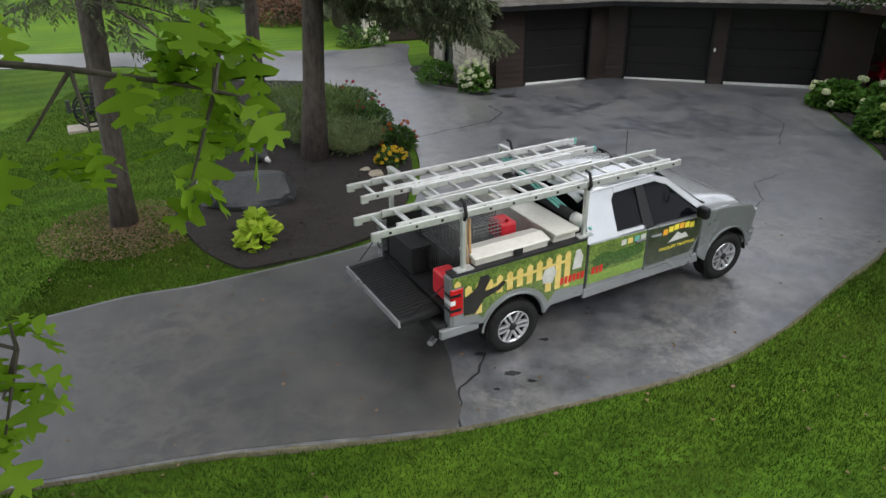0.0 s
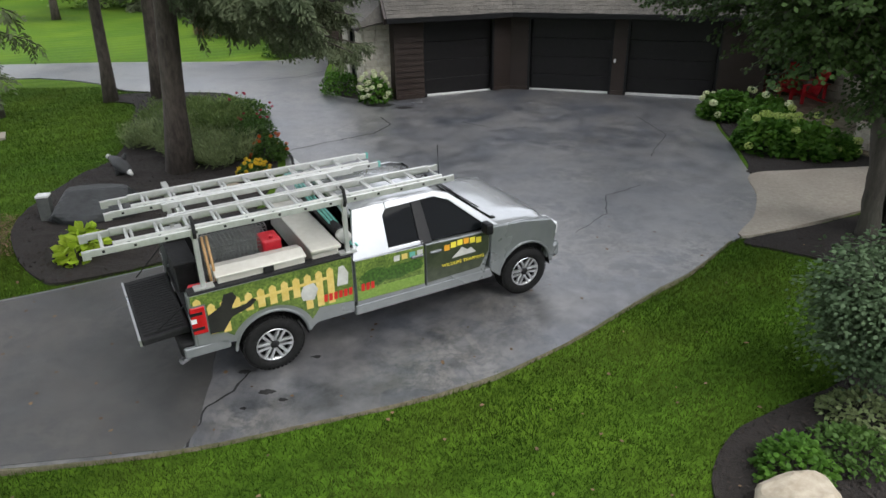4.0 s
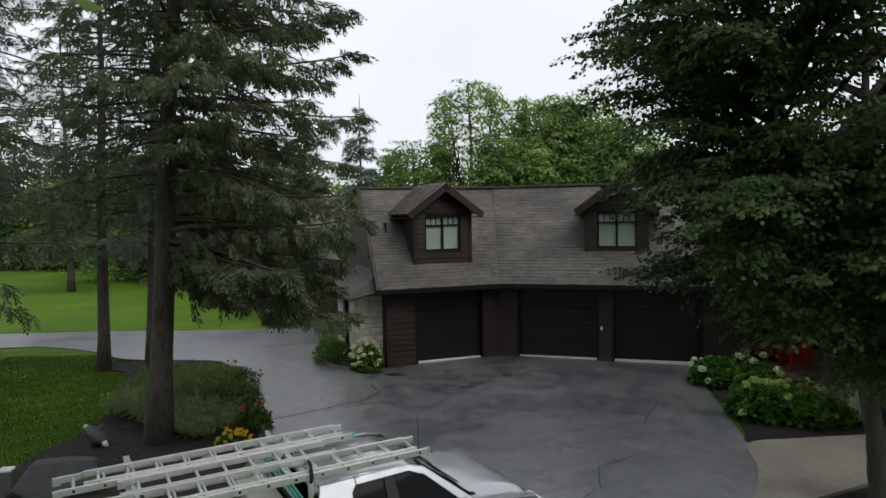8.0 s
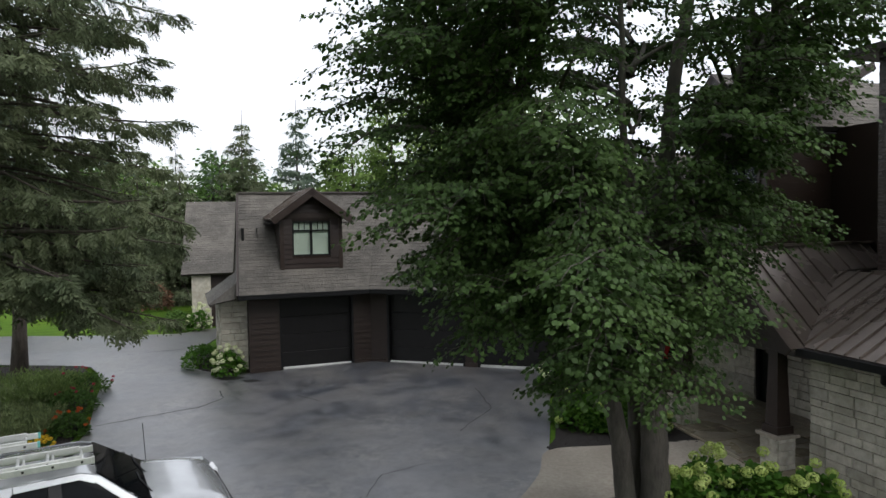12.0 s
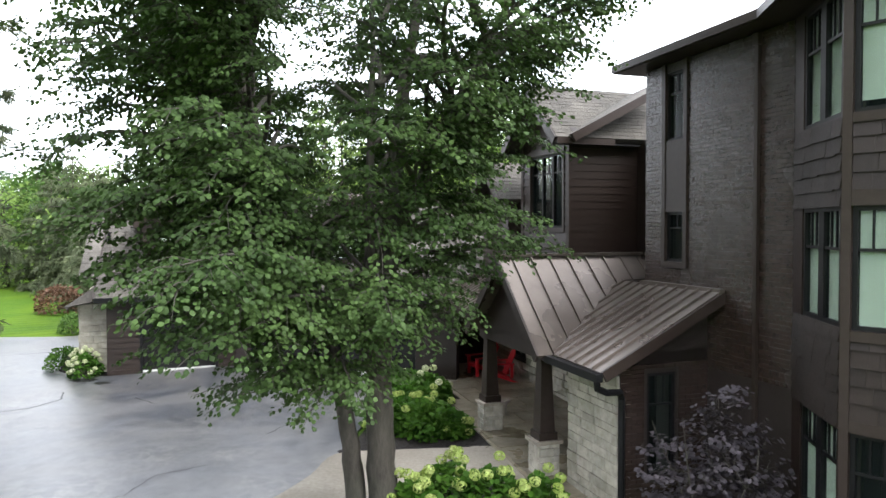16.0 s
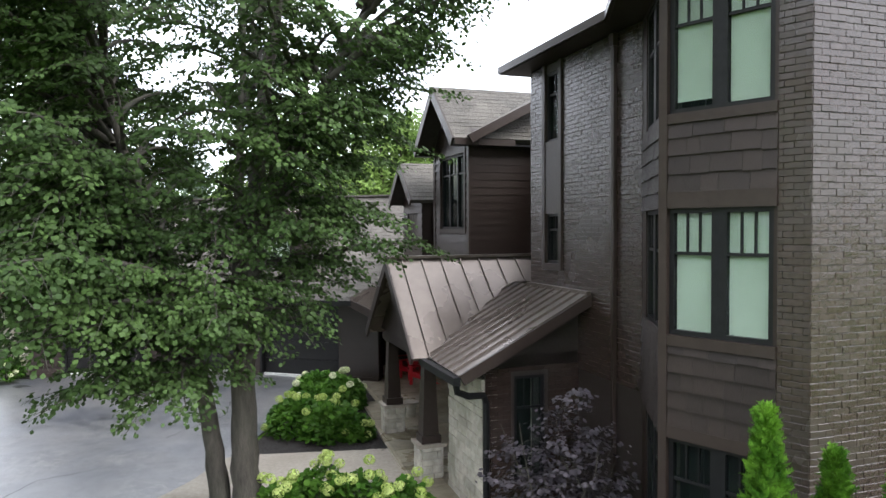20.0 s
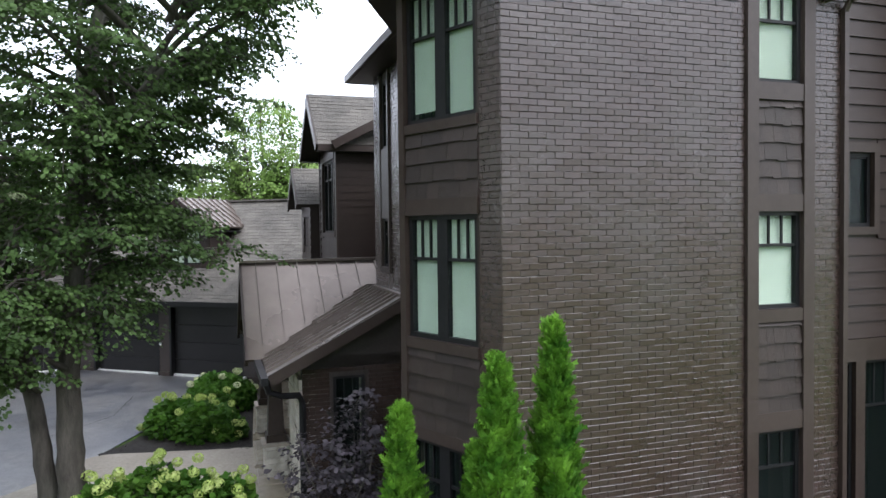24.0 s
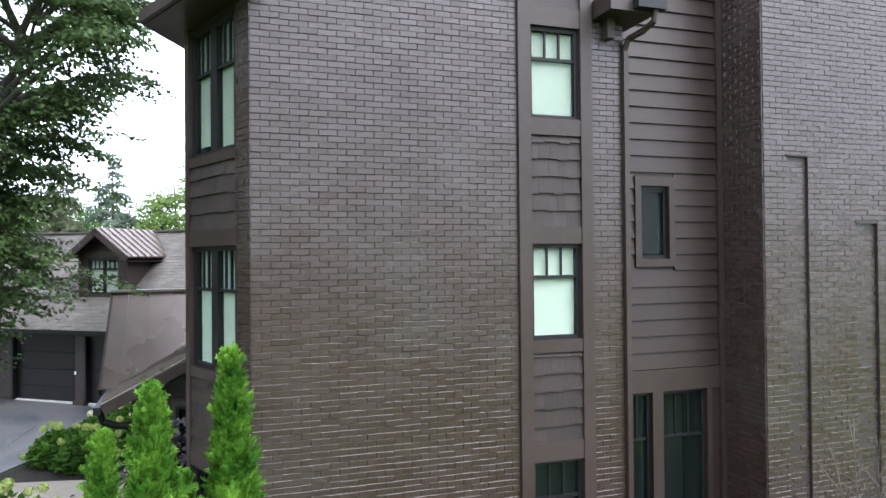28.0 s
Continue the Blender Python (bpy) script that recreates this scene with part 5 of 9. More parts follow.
SLOPE = Matrix(((1, 0, 0, 0), (0, 1, 0, 0), (0, 0.033, 1, 0.09 - 0.033 * 10.5 - P0), (0, 0, 0, 1))) @ H
part("porch_floor", Geo().prism([(16.12, 5.7), (18.4, 5.7), (18.4, 7.8), (19.32, 7.8), (19.32, 16.95), (16.95, 16.95), (16.85, 13.15), (16.5, 13.15), (16.3, 10.3)], P0 - 0.5, P0 - 0.02, SLOPE), M_FLAG, porch, "wet flagstone floor")
rng = random.Random(8)
v = 5.75
while v < 16.4:
    u, dv = (16.15 + 0.047 * (v - 5.7) if v < 12.5 else 16.96), rng.uniform(0.5, 0.8)
    edge = 18.36 if v < 7.8 else 19.3
    while u < edge - 0.06:
        du = min(rng.uniform(0.45, 0.9), edge - u)
        part("flagstone", Geo().add([(u + 0.008, v + 0.008, P0 - 0.02), (u + du - 0.008, v + 0.008, P0 - 0.02), (u + du - 0.008, v + dv - 0.008, P0 - 0.02), (u + 0.008, v + dv - 0.008, P0 - 0.02), (u + 0.014, v + 0.014, P0), (u + du - 0.014, v + 0.014, P0), (u + du - 0.014, v + dv - 0.014, P0), (u + 0.014, v + dv - 0.014, P0)],
                                    [(4, 5, 6, 7), (0, 1, 5, 4), (1, 2, 6, 5), (2, 3, 7, 6), (3, 0, 4, 7)], SLOPE), M_FLAG, porch)
        u += du
    v += dv
TIP_U, TIP_V, TIP_Z, LOW_Z, HALF = 16.06, 8.95, 4.12, 2.5, 1.78
q = [H @ Vector(p) for p in ((TIP_U + 0.02, TIP_V - HALF, LOW_Z), (T_U + 0.3, TIP_V - HALF, LOW_Z), (T_U + 0.3, TIP_V, TIP_Z), (TIP_U, TIP_V, TIP_Z))]
# south slope is cut by the valley of the side roof
south_slope = [q[0], H @ Vector((TIP_U + 0.3, TIP_V - HALF, LOW_Z)), H @ Vector((T_U, 8.43, 3.65)), H @ Vector((19.8, 8.43, 3.65)), H @ Vector((19.8, TIP_V, TIP_Z)), q[3]]
metal_roof(porch, south_slope, 0.40, 0.3)
qn = [H @ Vector(p) for p in ((T_U + 1.8, TIP_V + HALF, LOW_Z), (TIP_U, TIP_V + HALF, LOW_Z), (TIP_U, TIP_V, TIP_Z), (T_U + 1.8, TIP_V, TIP_Z))]
metal_roof(porch, qn, 0.40, 0.3)
beam("ridge_cap", H @ Vector((TIP_U - 0.02, TIP_V, TIP_Z + 0.05)), H @ Vector((T_U + 1.5, TIP_V, TIP_Z + 0.05)), 0.16, 0.05, M_METAL, porch)
side_roof = [H @ Vector(p) for p in ((16.33, TIP_V - HALF, 2.52), (16.28, 5.53, 2.52), (18.48, 5.53, 3.64), (18.48, 8.43, 3.64))]
metal_roof(porch, side_roof, 0.28, 0.18)
beam("flashing", H @ Vector((18.46, 5.5, 3.70)), H @ Vector((18.46, 7.62, 3.70)), 0.10, 0.10, M_METAL, porch)
for p_, q_ in (((16.28, 5.51, 2.53), (18.48, 5.51, 3.65)), ((TIP_U, TIP_V - HALF, LOW_Z), (TIP_U, TIP_V, TIP_Z)), ((TIP_U, TIP_V + HALF, LOW_Z), (TIP_U, TIP_V, TIP_Z))):
    beam("rake_board", H @ Vector(p_), H @ Vector(q_), 0.05, 0.17, M_TRIM, porch)
part("gable_wall", Geo().add([(0, -HALF + 0.15, 2.55), (0, HALF - 0.15, 2.55), (0, 0, 3.95), (0.1, -HALF + 0.15, 2.55), (0.1, HALF - 0.15, 2.55), (0.1, 0, 3.95)], [(2, 1, 0), (3, 4, 5), (1, 4, 3, 0), (2, 5, 4, 1), (0, 3, 5, 2)]), M_SIDING, porch, "dark porch gable", H @ Matrix.Translation((TIP_U + 0.3, TIP_V, 0)))
beam("lintel_beam", H @ Vector((16.6, TIP_V - 1.75, 2.58)), H @ Vector((16.6, TIP_V + 1.95, 2.58)), 0.26, 0.3, M_TRIM, porch)
beam("gutter", H @ Vector((16.24, 5.5, 2.50)), H @ Vector((16.24, 7.2, 2.50)), 0.11, 0.12, M_BLACK, porch)


def column(u, v, stone_top=0.86, z1=2.32, base=0.46):
    c = H @ Matrix.Translation((u, v, 0))
    st = part("stone_base", Geo().box(-base / 2 + 0.05, -base / 2 + 0.05, P0 - 0.1, base / 2 - 0.05, base / 2 - 0.05, stone_top), M_STONE, porch, "rough stone column base", c)
    for k in range(4):
        r = pose(0, 0, 0, 0, 0, 90 * k)
        rr = random.Random(k + int(v * 10))
        z = floor_z(u, v)
        while z < stone_top - 0.04:
            t = min(z + rr.uniform(0.08, 0.15), stone_top)
            x = -base / 2 + 0.04
            while x < base / 2 - 0.08:
                n = min(rr.uniform(0.14, 0.3), base / 2 - 0.04 - x)
                part("stone", UNIT_STONE, None, st, m=r @ Matrix.LocRotScale((x, -base / 2 + 0.05, z), None, (n, 0.9, t - z)))
                x += n
            z = t
    part("cap_stone", Geo().box(-base / 2 - 0.03, -base / 2 - 0.03, stone_top, base / 2 + 0.03, base / 2 + 0.03, stone_top + 0.06), M_CONCRETE, porch, "pale stone cap", c)
    a, b = 0.155, 0.10
    part("column", Geo().add([(-a, -a, stone_top + 0.06), (a, -a, stone_top + 0.06), (a, a, stone_top + 0.06), (-a, a, stone_top + 0.06), (-b, -b, z1), (b, -b, z1), (b, b, z1), (-b, b, z1)],
                             [(0, 3, 2, 1), (4, 5, 6, 7), (0, 1, 5, 4), (1, 2, 6, 5), (2, 3, 7, 6), (3, 0, 4, 7)]).box(-a - 0.03, -a - 0.03, stone_top + 0.06, a + 0.03, a + 0.03, stone_top + 0.2).box(-b - 0.04, -b - 0.04, z1 - 0.08, b + 0.04, b + 0.04, z1), M_TRIM, porch, "dark brown tapered column", c)


column(16.6, 8.02, 0.74)
column(16.64, 10.72, 0.80)
column(17.38, 16.75, 1.0, 2.6, 0.5)
step = thing("step_stone", "pale flagstone step in front of the porch", "step", H)
part("slab", Geo().prism([(15.72, 8.25), (16.12, 8.2), (16.2, 9.75), (15.75, 9.7)], -0.15, 0.12), M_FLAG, step, bevel=0.015)
# pale stone wall under the side roof, and the dark wall with a window beside it
wst = wall("wall", porch, west(16.85, 7.5), 1.6, -0.2, 2.45, 0.2, [], M_STONE, "pale limestone wall")
stone_skin(wst, 1.6, P0 - 0.2, 2.35, [], 71)
wdk = wall("wall", porch, south(16.85, 5.9), 1.7, -0.2, 2.7, 0.2, [(0.5, 1.03, 0.7, 2.36)], M_MORTAR, "dark painted brick wall")
brick_skin(wdk, 1.7, 0.0, 2.5, [(0.44, 1.09, 0.6, 2.45)], None, 72)
part("gable_wall", Geo().add([(0, 0, 2.5), (1.66, 0, 2.5), (1.66, 0, 3.5), (0, 0.2, 2.5), (1.66, 0.2, 2.5), (1.66, 0.2, 3.5)], [(0, 1, 2), (5, 4, 3), (0, 2, 5, 3)]), M_MORTAR, porch, m=south(16.85, 5.9))
window(porch, south(16.85, 5.9) @ Matrix.Translation((0.5, 0, 0.7)), 0.53, 1.66, 1, 3, 0.3, blind=0)
dp = thing("downpipe", "dark curved downpipe at the porch corner", "downpipe", H)
part("elbow", Geo().tube([(16.26, 5.62, 2.42), (16.3, 5.66, 2.25), (16.5, 5.72, 2.16), (16.78, 5.80, 2.13), (16.84, 5.84, 2.0), (16.84, 5.84, 0.2)], 0.055, 8), M_BLACK, dp)
# metal roof of the porch's far stretch
metal_roof(porch, [H @ Vector(p) for p in ((16.6, 16.6, 2.72), (16.6, TIP_V + HALF - 0.3, 2.72), (18.1, TIP_V + HALF - 0.3, 3.5), (18.1, 16.6, 3.5))], 0.22, 0.1)
beam("fascia", H @ Vector((16.62, 16.6, 2.70)), H @ Vector((16.62, TIP_V + HALF - 0.3, 2.70)), 0.05, 0.2, M_TRIM, porch)

# ---- plants ----
LEAF_V = np.array([(0, 0, 0), (0.35, 0.32, 0.04), (0.62, 0.40, 0.0), (1, 0, -0.10), (0.62, -0.40, 0.0), (0.35, -0.32, 0.04), (0.5, 0, 0.06)])
LEAF_F = np.array([(0, 6, 1), (1, 6, 2), (2, 6, 3), (3, 6, 4), (4, 6, 5), (5, 6, 0)])
SMALL_V = np.array([(0, 0, 0), (0.5, 0.33, 0.06), (1, 0, -0.06), (0.5, -0.33, 0.06)])
SMALL_F = np.array([(0, 2, 1), (0, 3, 2)])


def shoot_template(rng, pairs, length=0.5, width=0.05, droop=0.35):
    """A spruce branchlet along x: side shoots in pairs, each a thin kite, set at all angles round the twig."""
    v, f = [], []
    for i in range(pairs + 1):
        x = 0.05 + 0.95 * i / pairs
        for side in ((-1, 1) if i < pairs else (0,)):
            a = side * rng.uniform(0.45, 0.95)
            n = length * (1.1 - 0.7 * x) * rng.uniform(0.6, 1.25)
            base = np.array((x * 0.9, 0, -droop * x * x + 0.1 * x))
            d = np.array((math.cos(a), math.sin(a), rng.uniform(-0.75, 0.25)))
            across = np.cross(d, (rng.uniform(-0.5, 0.5), rng.uniform(-0.5, 0.5), 1)) * width * rng.uniform(0.7, 1.3)
            mid = base + d * n * 0.45 + np.array((0, 0, 0.03))
            k = len(v)
            v += [base, mid + across, base + d * n - np.array((0, 0, 0.12 * n)), mid - across]
            f += [(k, k + 1, k + 2), (k, k + 2, k + 3)]
    return np.array(v), np.array(f)


def spray_template(rng, needles, length=0.3, width=0.03, droop=0.25):
    """A twig along x with needles on both sides, as one small triangle mesh."""
    v, f = [], []
    for i in range(needles):
        x = 0.06 + 0.92 * i / needles
        for side in (-1, 1):
            a = rng.uniform(0.5, 1.1) * side
            n = length * (1.05 - 0.65 * x) * rng.uniform(0.8, 1.2)
            base = np.array((x, 0, -droop * x * x))
            tip = base + n * np.array((math.cos(a), math.sin(a), -rng.uniform(0.05, 0.45)))
            across = np.array((-math.sin(a), math.cos(a), 0)) * width
            k = len(v)
            v += [base - across, base + across, tip]
            f.append((k, k + 1, k + 2))
    return np.array(v), np.array(f)


def trunk_geo(g, pts, radii, sides=12, rough=0.08, seed=0):
    rng = random.Random(seed)
    k = len(g.v)
    g.tube(pts, radii, sides)
    for i in range(k, len(g.v)):
        ring = min((i - k) // sides, len(pts) - 1)
        c = Vector(pts[ring])
        p = Vector(g.v[i])
        g.v[i] = tuple(c + (p - c) * (1 + rng.uniform(-rough, rough)))


def spruce(base, height, radius, low, seed, label, full_to=11.0, trunk=0.22, mat=None, density=1.0, lean=0.0, west=1.0, taper=None, full=False):
    """A spruce: straight trunk, whorls of drooping limbs, hanging sprays of needles."""
    rng = np.random.default_rng(seed)
    z0 = ground_z(base[1])
    t = thing("spruce_tree", label, "tree", Matrix.Translation((base[0], base[1], z0)))
    g = Geo()
    steps = 14
    trunk_geo(g, [(lean * i / steps + 0.03 * math.sin(i), 0.03 * math.cos(i * 1.7), height * i / steps - 0.15 * (i == 0)) for i in range(steps + 1)],
              [trunk * (1.28 if i == 0 else 1) * (1 - 0.93 * i / steps) for i in range(steps + 1)], 12, 0.06, seed)
    part("trunk", g, M_BARK, t, "rough grey-brown trunk", smooth=True)
    limbs, places, dirs, sizes = Geo(), [], [], []
    z = low
    while z < height - 0.4:
        k = (z - low) / (height - low)
        reach = radius * (1 - k) ** (taper or (0.6 if height > 14 else 0.85)) * (0.9 + 0.1 * min(1, k * 6))
        near = z < full_to
        count = max(3, round((7 if near else 4) * density * (1 if z < 6.5 or full else 0.75)))
        zw = z
        for j in range(count):
            z = zw + rng.uniform(-0.2, 0.2)
            a = 2 * math.pi * (j + rng.uniform(0, 0.8)) / count + zw * 2.4
            if west < 1 and z < low + 1.3:
                a = rng.uniform(-0.78, 0.78)
            n = reach * rng.uniform(0.66 if full else 0.5, 1.08)
            thin = west if math.cos(a) < -0.1 and z > low + 1.5 else 1.0
            n *= 0.5 + 0.5 * thin
            if west < 1 and math.cos(a) < 0.68 and z < low + 1.5:
                continue
            if n < 0.25 or rng.random() > 0.45 + 0.55 * thin:
                continue
            rise, droop = rng.uniform(-0.05, 0.2), (rng.uniform(0.12, 0.46) if z > low + 2 or math.cos(a) < 0.7 else rng.uniform(0.22, 0.45)) * (1 - 0.5 * k)
            out = np.array((math.cos(a), math.sin(a), 0))
            pts = []
            for i in range(7):
                q = i / 6
                pts.append(out * n * q + np.array((lean * z / height, 0, z + n * (rise * q - droop * q * q + 0.13 * q ** 4))))
            limbs.tube(pts, [0.035 * n / 3 * (1.1 - i / 6) + 0.006 for i in range(7)], 5, caps=False)
            per = max(6, round(n * (26 if near else 9) * density * thin * (1 if z < 6.5 or full else 0.8)))
            for i in range(per):
                q = 1 - 0.84 * ((i + rng.uniform(0, 1)) / per) ** 1.25
                s = q * 6
                lo = min(int(s), 5)
                p = pts[lo] + (pts[lo + 1] - pts[lo]) * (s - lo)
                side = rng.choice((-1, 1)) * rng.uniform(0.3, 1.1) * (1 if q < 0.94 else 0.2)
                d = np.array((math.cos(a + side), math.sin(a + side), -rng.uniform(-0.15, 1.1 if z > low + 2.5 else 2.2)))
                fan = (0.55 * n * q * (1 - q) + 0.10) * rng.uniform(0.1, 1.0) * math.copysign(1, side)
                fall = (abs(fan) * rng.uniform(0.1, 0.9) + rng.uniform(0, 0.12)) * (1.1 - q)
                places.append(p + np.array((-math.sin(a) * fan, math.cos(a) * fan, -fall)))
                dirs.append(d)
                sizes.append(rng.uniform(0.20, 0.46) * (1.0 if near else 1.7) * min(1, 0.55 + n / 4))
        z = zw + rng.uniform(0.30, 0.42) * (1 if near else 1.5)
    tagged(part("branchwork", limbs, M_BARK, t, "bare drooping limbs", smooth=True), kind="stuff")
    ups = np.tile((0, 0, 1.0), (len(places), 1)) + rng.normal(size=(len(places), 3)) * 0.35
    turned, places = turns_to(np.array(dirs), ups, sizes), np.array(places)
    vs, fs, k = [], [], 0
    for j in range(4):
        tv, tf = shoot_template(random.Random(seed + j), 6 if full_to > 5 else 4, 0.5, 0.055 if full_to > 5 else 0.09)
        v, f = spread(tv, tf, turned[j::4], places[j::4])
        vs.append(v)
        fs.append(np.asarray(f) + k)
        k += len(v)
    v, f = np.concatenate(vs), np.concatenate(fs)
    tagged(part("needles", array_mesh("needles", v, f, mat or M_NEEDLE), None, t, "hanging needle sprays"), kind="stuff")
    return t


def leaf_tree(base, stems, crown, clumps, per, leaf, seed, label, mat, bark=None, name="tree", flat=0.55, big=False, hollow=0.35, limbs=26, stem_r=0.16, droop=0.5, z0=None, group=1, group_size=(0.34, 0.34, 0.13), pad=0.0, gap=0.5, airy=99.0):
    """A broadleaf tree. stems: ground offsets and top points; crown: list of ellipsoids (centre, radii) over its base."""
    rng = np.random.default_rng(seed)
    z0 = ground_z(base[1]) if z0 is None else z0
    t = thing(name, label, "tree", Matrix.Translation((base[0], base[1], z0)))
    g, axis = Geo(), []
    for si, (foot, top, r) in enumerate(stems):
        foot, top = np.array(foot, float), np.array(top, float)
        pts = []
        for i in range(13):
            q = i / 12
            p = foot + (top - foot) * np.array((q ** 1.25, q ** 1.25, q)) + np.array((0.09 * math.sin(3 * q + si), 0.09 * math.cos(4 * q + si * 2), 0)) * q
            pts.append(p)
            axis.append(p)
        pts[0] = pts[0] - np.array((0, 0, 0.15))
        trunk_geo(g, pts, [r * (1.35 if i == 0 else 1.06 if i == 1 else 1) * (1 - 0.86 * i / 12) for i in range(13)], 12, 0.05, seed + si)
    tr = part("trunk", g, bark or M_BARK2, t, "furrowed trunk and leaders", smooth=True)
    if len(stems) > 4:
        tagged(tr, kind="stuff")
    axis = np.array(axis)
    vol = np.array([np.prod(r) for _, r in crown])
    which = rng.choice(len(crown), clumps, p=vol / vol.sum())
    d = sphere_dirs(rng, clumps)
    rad = (hollow + (1 - hollow) * rng.random(clumps) ** 0.5)[:, None]
    cen = np.array([crown[i][0] for i in which]) + d * rad * np.array([crown[i][1] for i in which])
    if pad:
        # foliage sprays that keep a distance from each other
        kept = [0]
        for i in range(1, clumps):
            if np.min(np.linalg.norm((cen[kept] - cen[i]) * (1, 1, 0.85), axis=1)) > gap * (1 if cen[i][2] < airy else 1.1):
                kept.append(i)
        cen, d = cen[kept], d[kept]
        clumps = len(kept)
    if group > 1:
        lead = np.arange(clumps) // group * group
        cen = cen[lead] + rng.normal(size=(clumps, 3)) * group_size
        d = d[lead]
    # limbs from the leaders to some clumps, twigs to the others
    lg = Geo()
    ends = list(axis)
    for c in cen[::group][:limbs]:
        lower = axis[(axis[:, 2] < c[2] - 0.1) & (axis[:, 2] > 0.9)]
        lower = lower if len(lower) else axis[6:8]
        a = lower[np.argmin(np.linalg.norm((lower - c) * (1, 1, 0.7), axis=1))]
        mid = (a + c) / 2 + np.array((0, 0, 0.12 * np.linalg.norm(c - a)))
        pts = [a, a * 0.6 + mid * 0.4, mid, mid * 0.5 + c * 0.5 + np.array((0, 0, 0.05)), c]
        lg.tube(pts, [r * min(1, max(s[2] for s in stems) / 0.12) for r in (0.05, 0.042, 0.032, 0.022, 0.01)] if not big else [0.12, 0.1, 0.07, 0.045, 0.02], 6, caps=False)
        ends += pts[2:]
    ends = np.array(ends)
    for c in (cen[limbs:limbs + (900 if pad else 420)] if group == 1 else np.concatenate([cen[::group][limbs:], cen[1::group], cen[3::group]])):
        near = ends[ends[:, 2] < c[2] + 0.5]
        a = near[np.argmin(np.linalg.norm(near - c, axis=1))] if len(near) else ends[0]
        lg.tube([a, (a + c) / 2 + np.array((0, 0, 0.08)), c], [r * min(1, max(s[2] for s in stems) / 0.08) for r in (0.014, 0.01, 0.005)] if not big else [0.04, 0.03, 0.015], 4, caps=False)
    tagged(part("branchwork", lg, bark or M_BARK2, t, "spreading limbs and twigs", smooth=True), kind="stuff")
    n = clumps * per
    c = np.repeat(cen, per, axis=0)
    out = np.repeat(d * (1, 1, 0.2), per, axis=0)
    off = rng.normal(size=(n, 3)) * (leaf * 2.6, leaf * 2.6, leaf * 2.6 * flat) * (0.75 if big else 1)
    off[:, 2] -= droop * np.linalg.norm(off[:, :2], axis=1) * rng.random(n)
    dirs = off * (1, 1, 0.4) + out * leaf * 1.5 + rng.normal(size=(n, 3)) * leaf * 0.7 - np.array((0, 0, leaf * 0.8))
    ups = np.tile((0, 0, 1.0), (n, 1)) + rng.normal(size=(n, 3)) * 0.45
    if pad:
        # each spray runs outwards and droops; its leaves overlap like shingles
        mid = np.array([np.mean(axis[:, :2], axis=0)])
        e = cen[:, :2] - mid + rng.normal(size=(clumps, 2)) * 0.7
        e /= np.linalg.norm(e, axis=1, keepdims=True)
        scale_ = pad * rng.uniform(0.6, 1.3, clumps)
        tilt = rng.uniform(-0.2, 0.45, clumps)
        e, sz, tilt = np.repeat(e, per, axis=0), np.repeat(scale_, per), np.repeat(tilt, per)
        s = rng.uniform(-0.55, 0.6, n)
        w = rng.normal(size=n) * 0.27 * (1 - 0.5 * np.abs(s))
        off = np.stack([(e[:, 0] * s - e[:, 1] * w) * sz, (e[:, 1] * s + e[:, 0] * w) * sz, (-tilt * s - droop * 0.8 * (s + 0.4) ** 2 - 0.5 * w * w) * sz + rng.normal(size=n) * (0.2 if big else 0.05) * sz], axis=1)
        dirs = np.stack([e[:, 0] * 0.7 - e[:, 1] * np.sign(w) * 0.7, e[:, 1] * 0.7 + e[:, 0] * np.sign(w) * 0.7, -0.2 - tilt * 0.5], axis=1) + rng.normal(size=(n, 3)) * 0.35
        ups = np.stack([e[:, 0] * 0.4, e[:, 1] * 0.4, np.ones(n)], axis=1) + rng.normal(size=(n, 3)) * (0.9 if big else 0.3)
    tv, tf = (LEAF_V, LEAF_F) if not big else (SMALL_V, SMALL_F)
    v, f = spread(tv, tf, turns_to(dirs, ups, leaf * rng.uniform(0.7, 1.25, n)), c + off)
    tagged(part("leaves", array_mesh("leaves", v, f, mat), None, t, "many separate leaves"), kind="stuff")
    return t


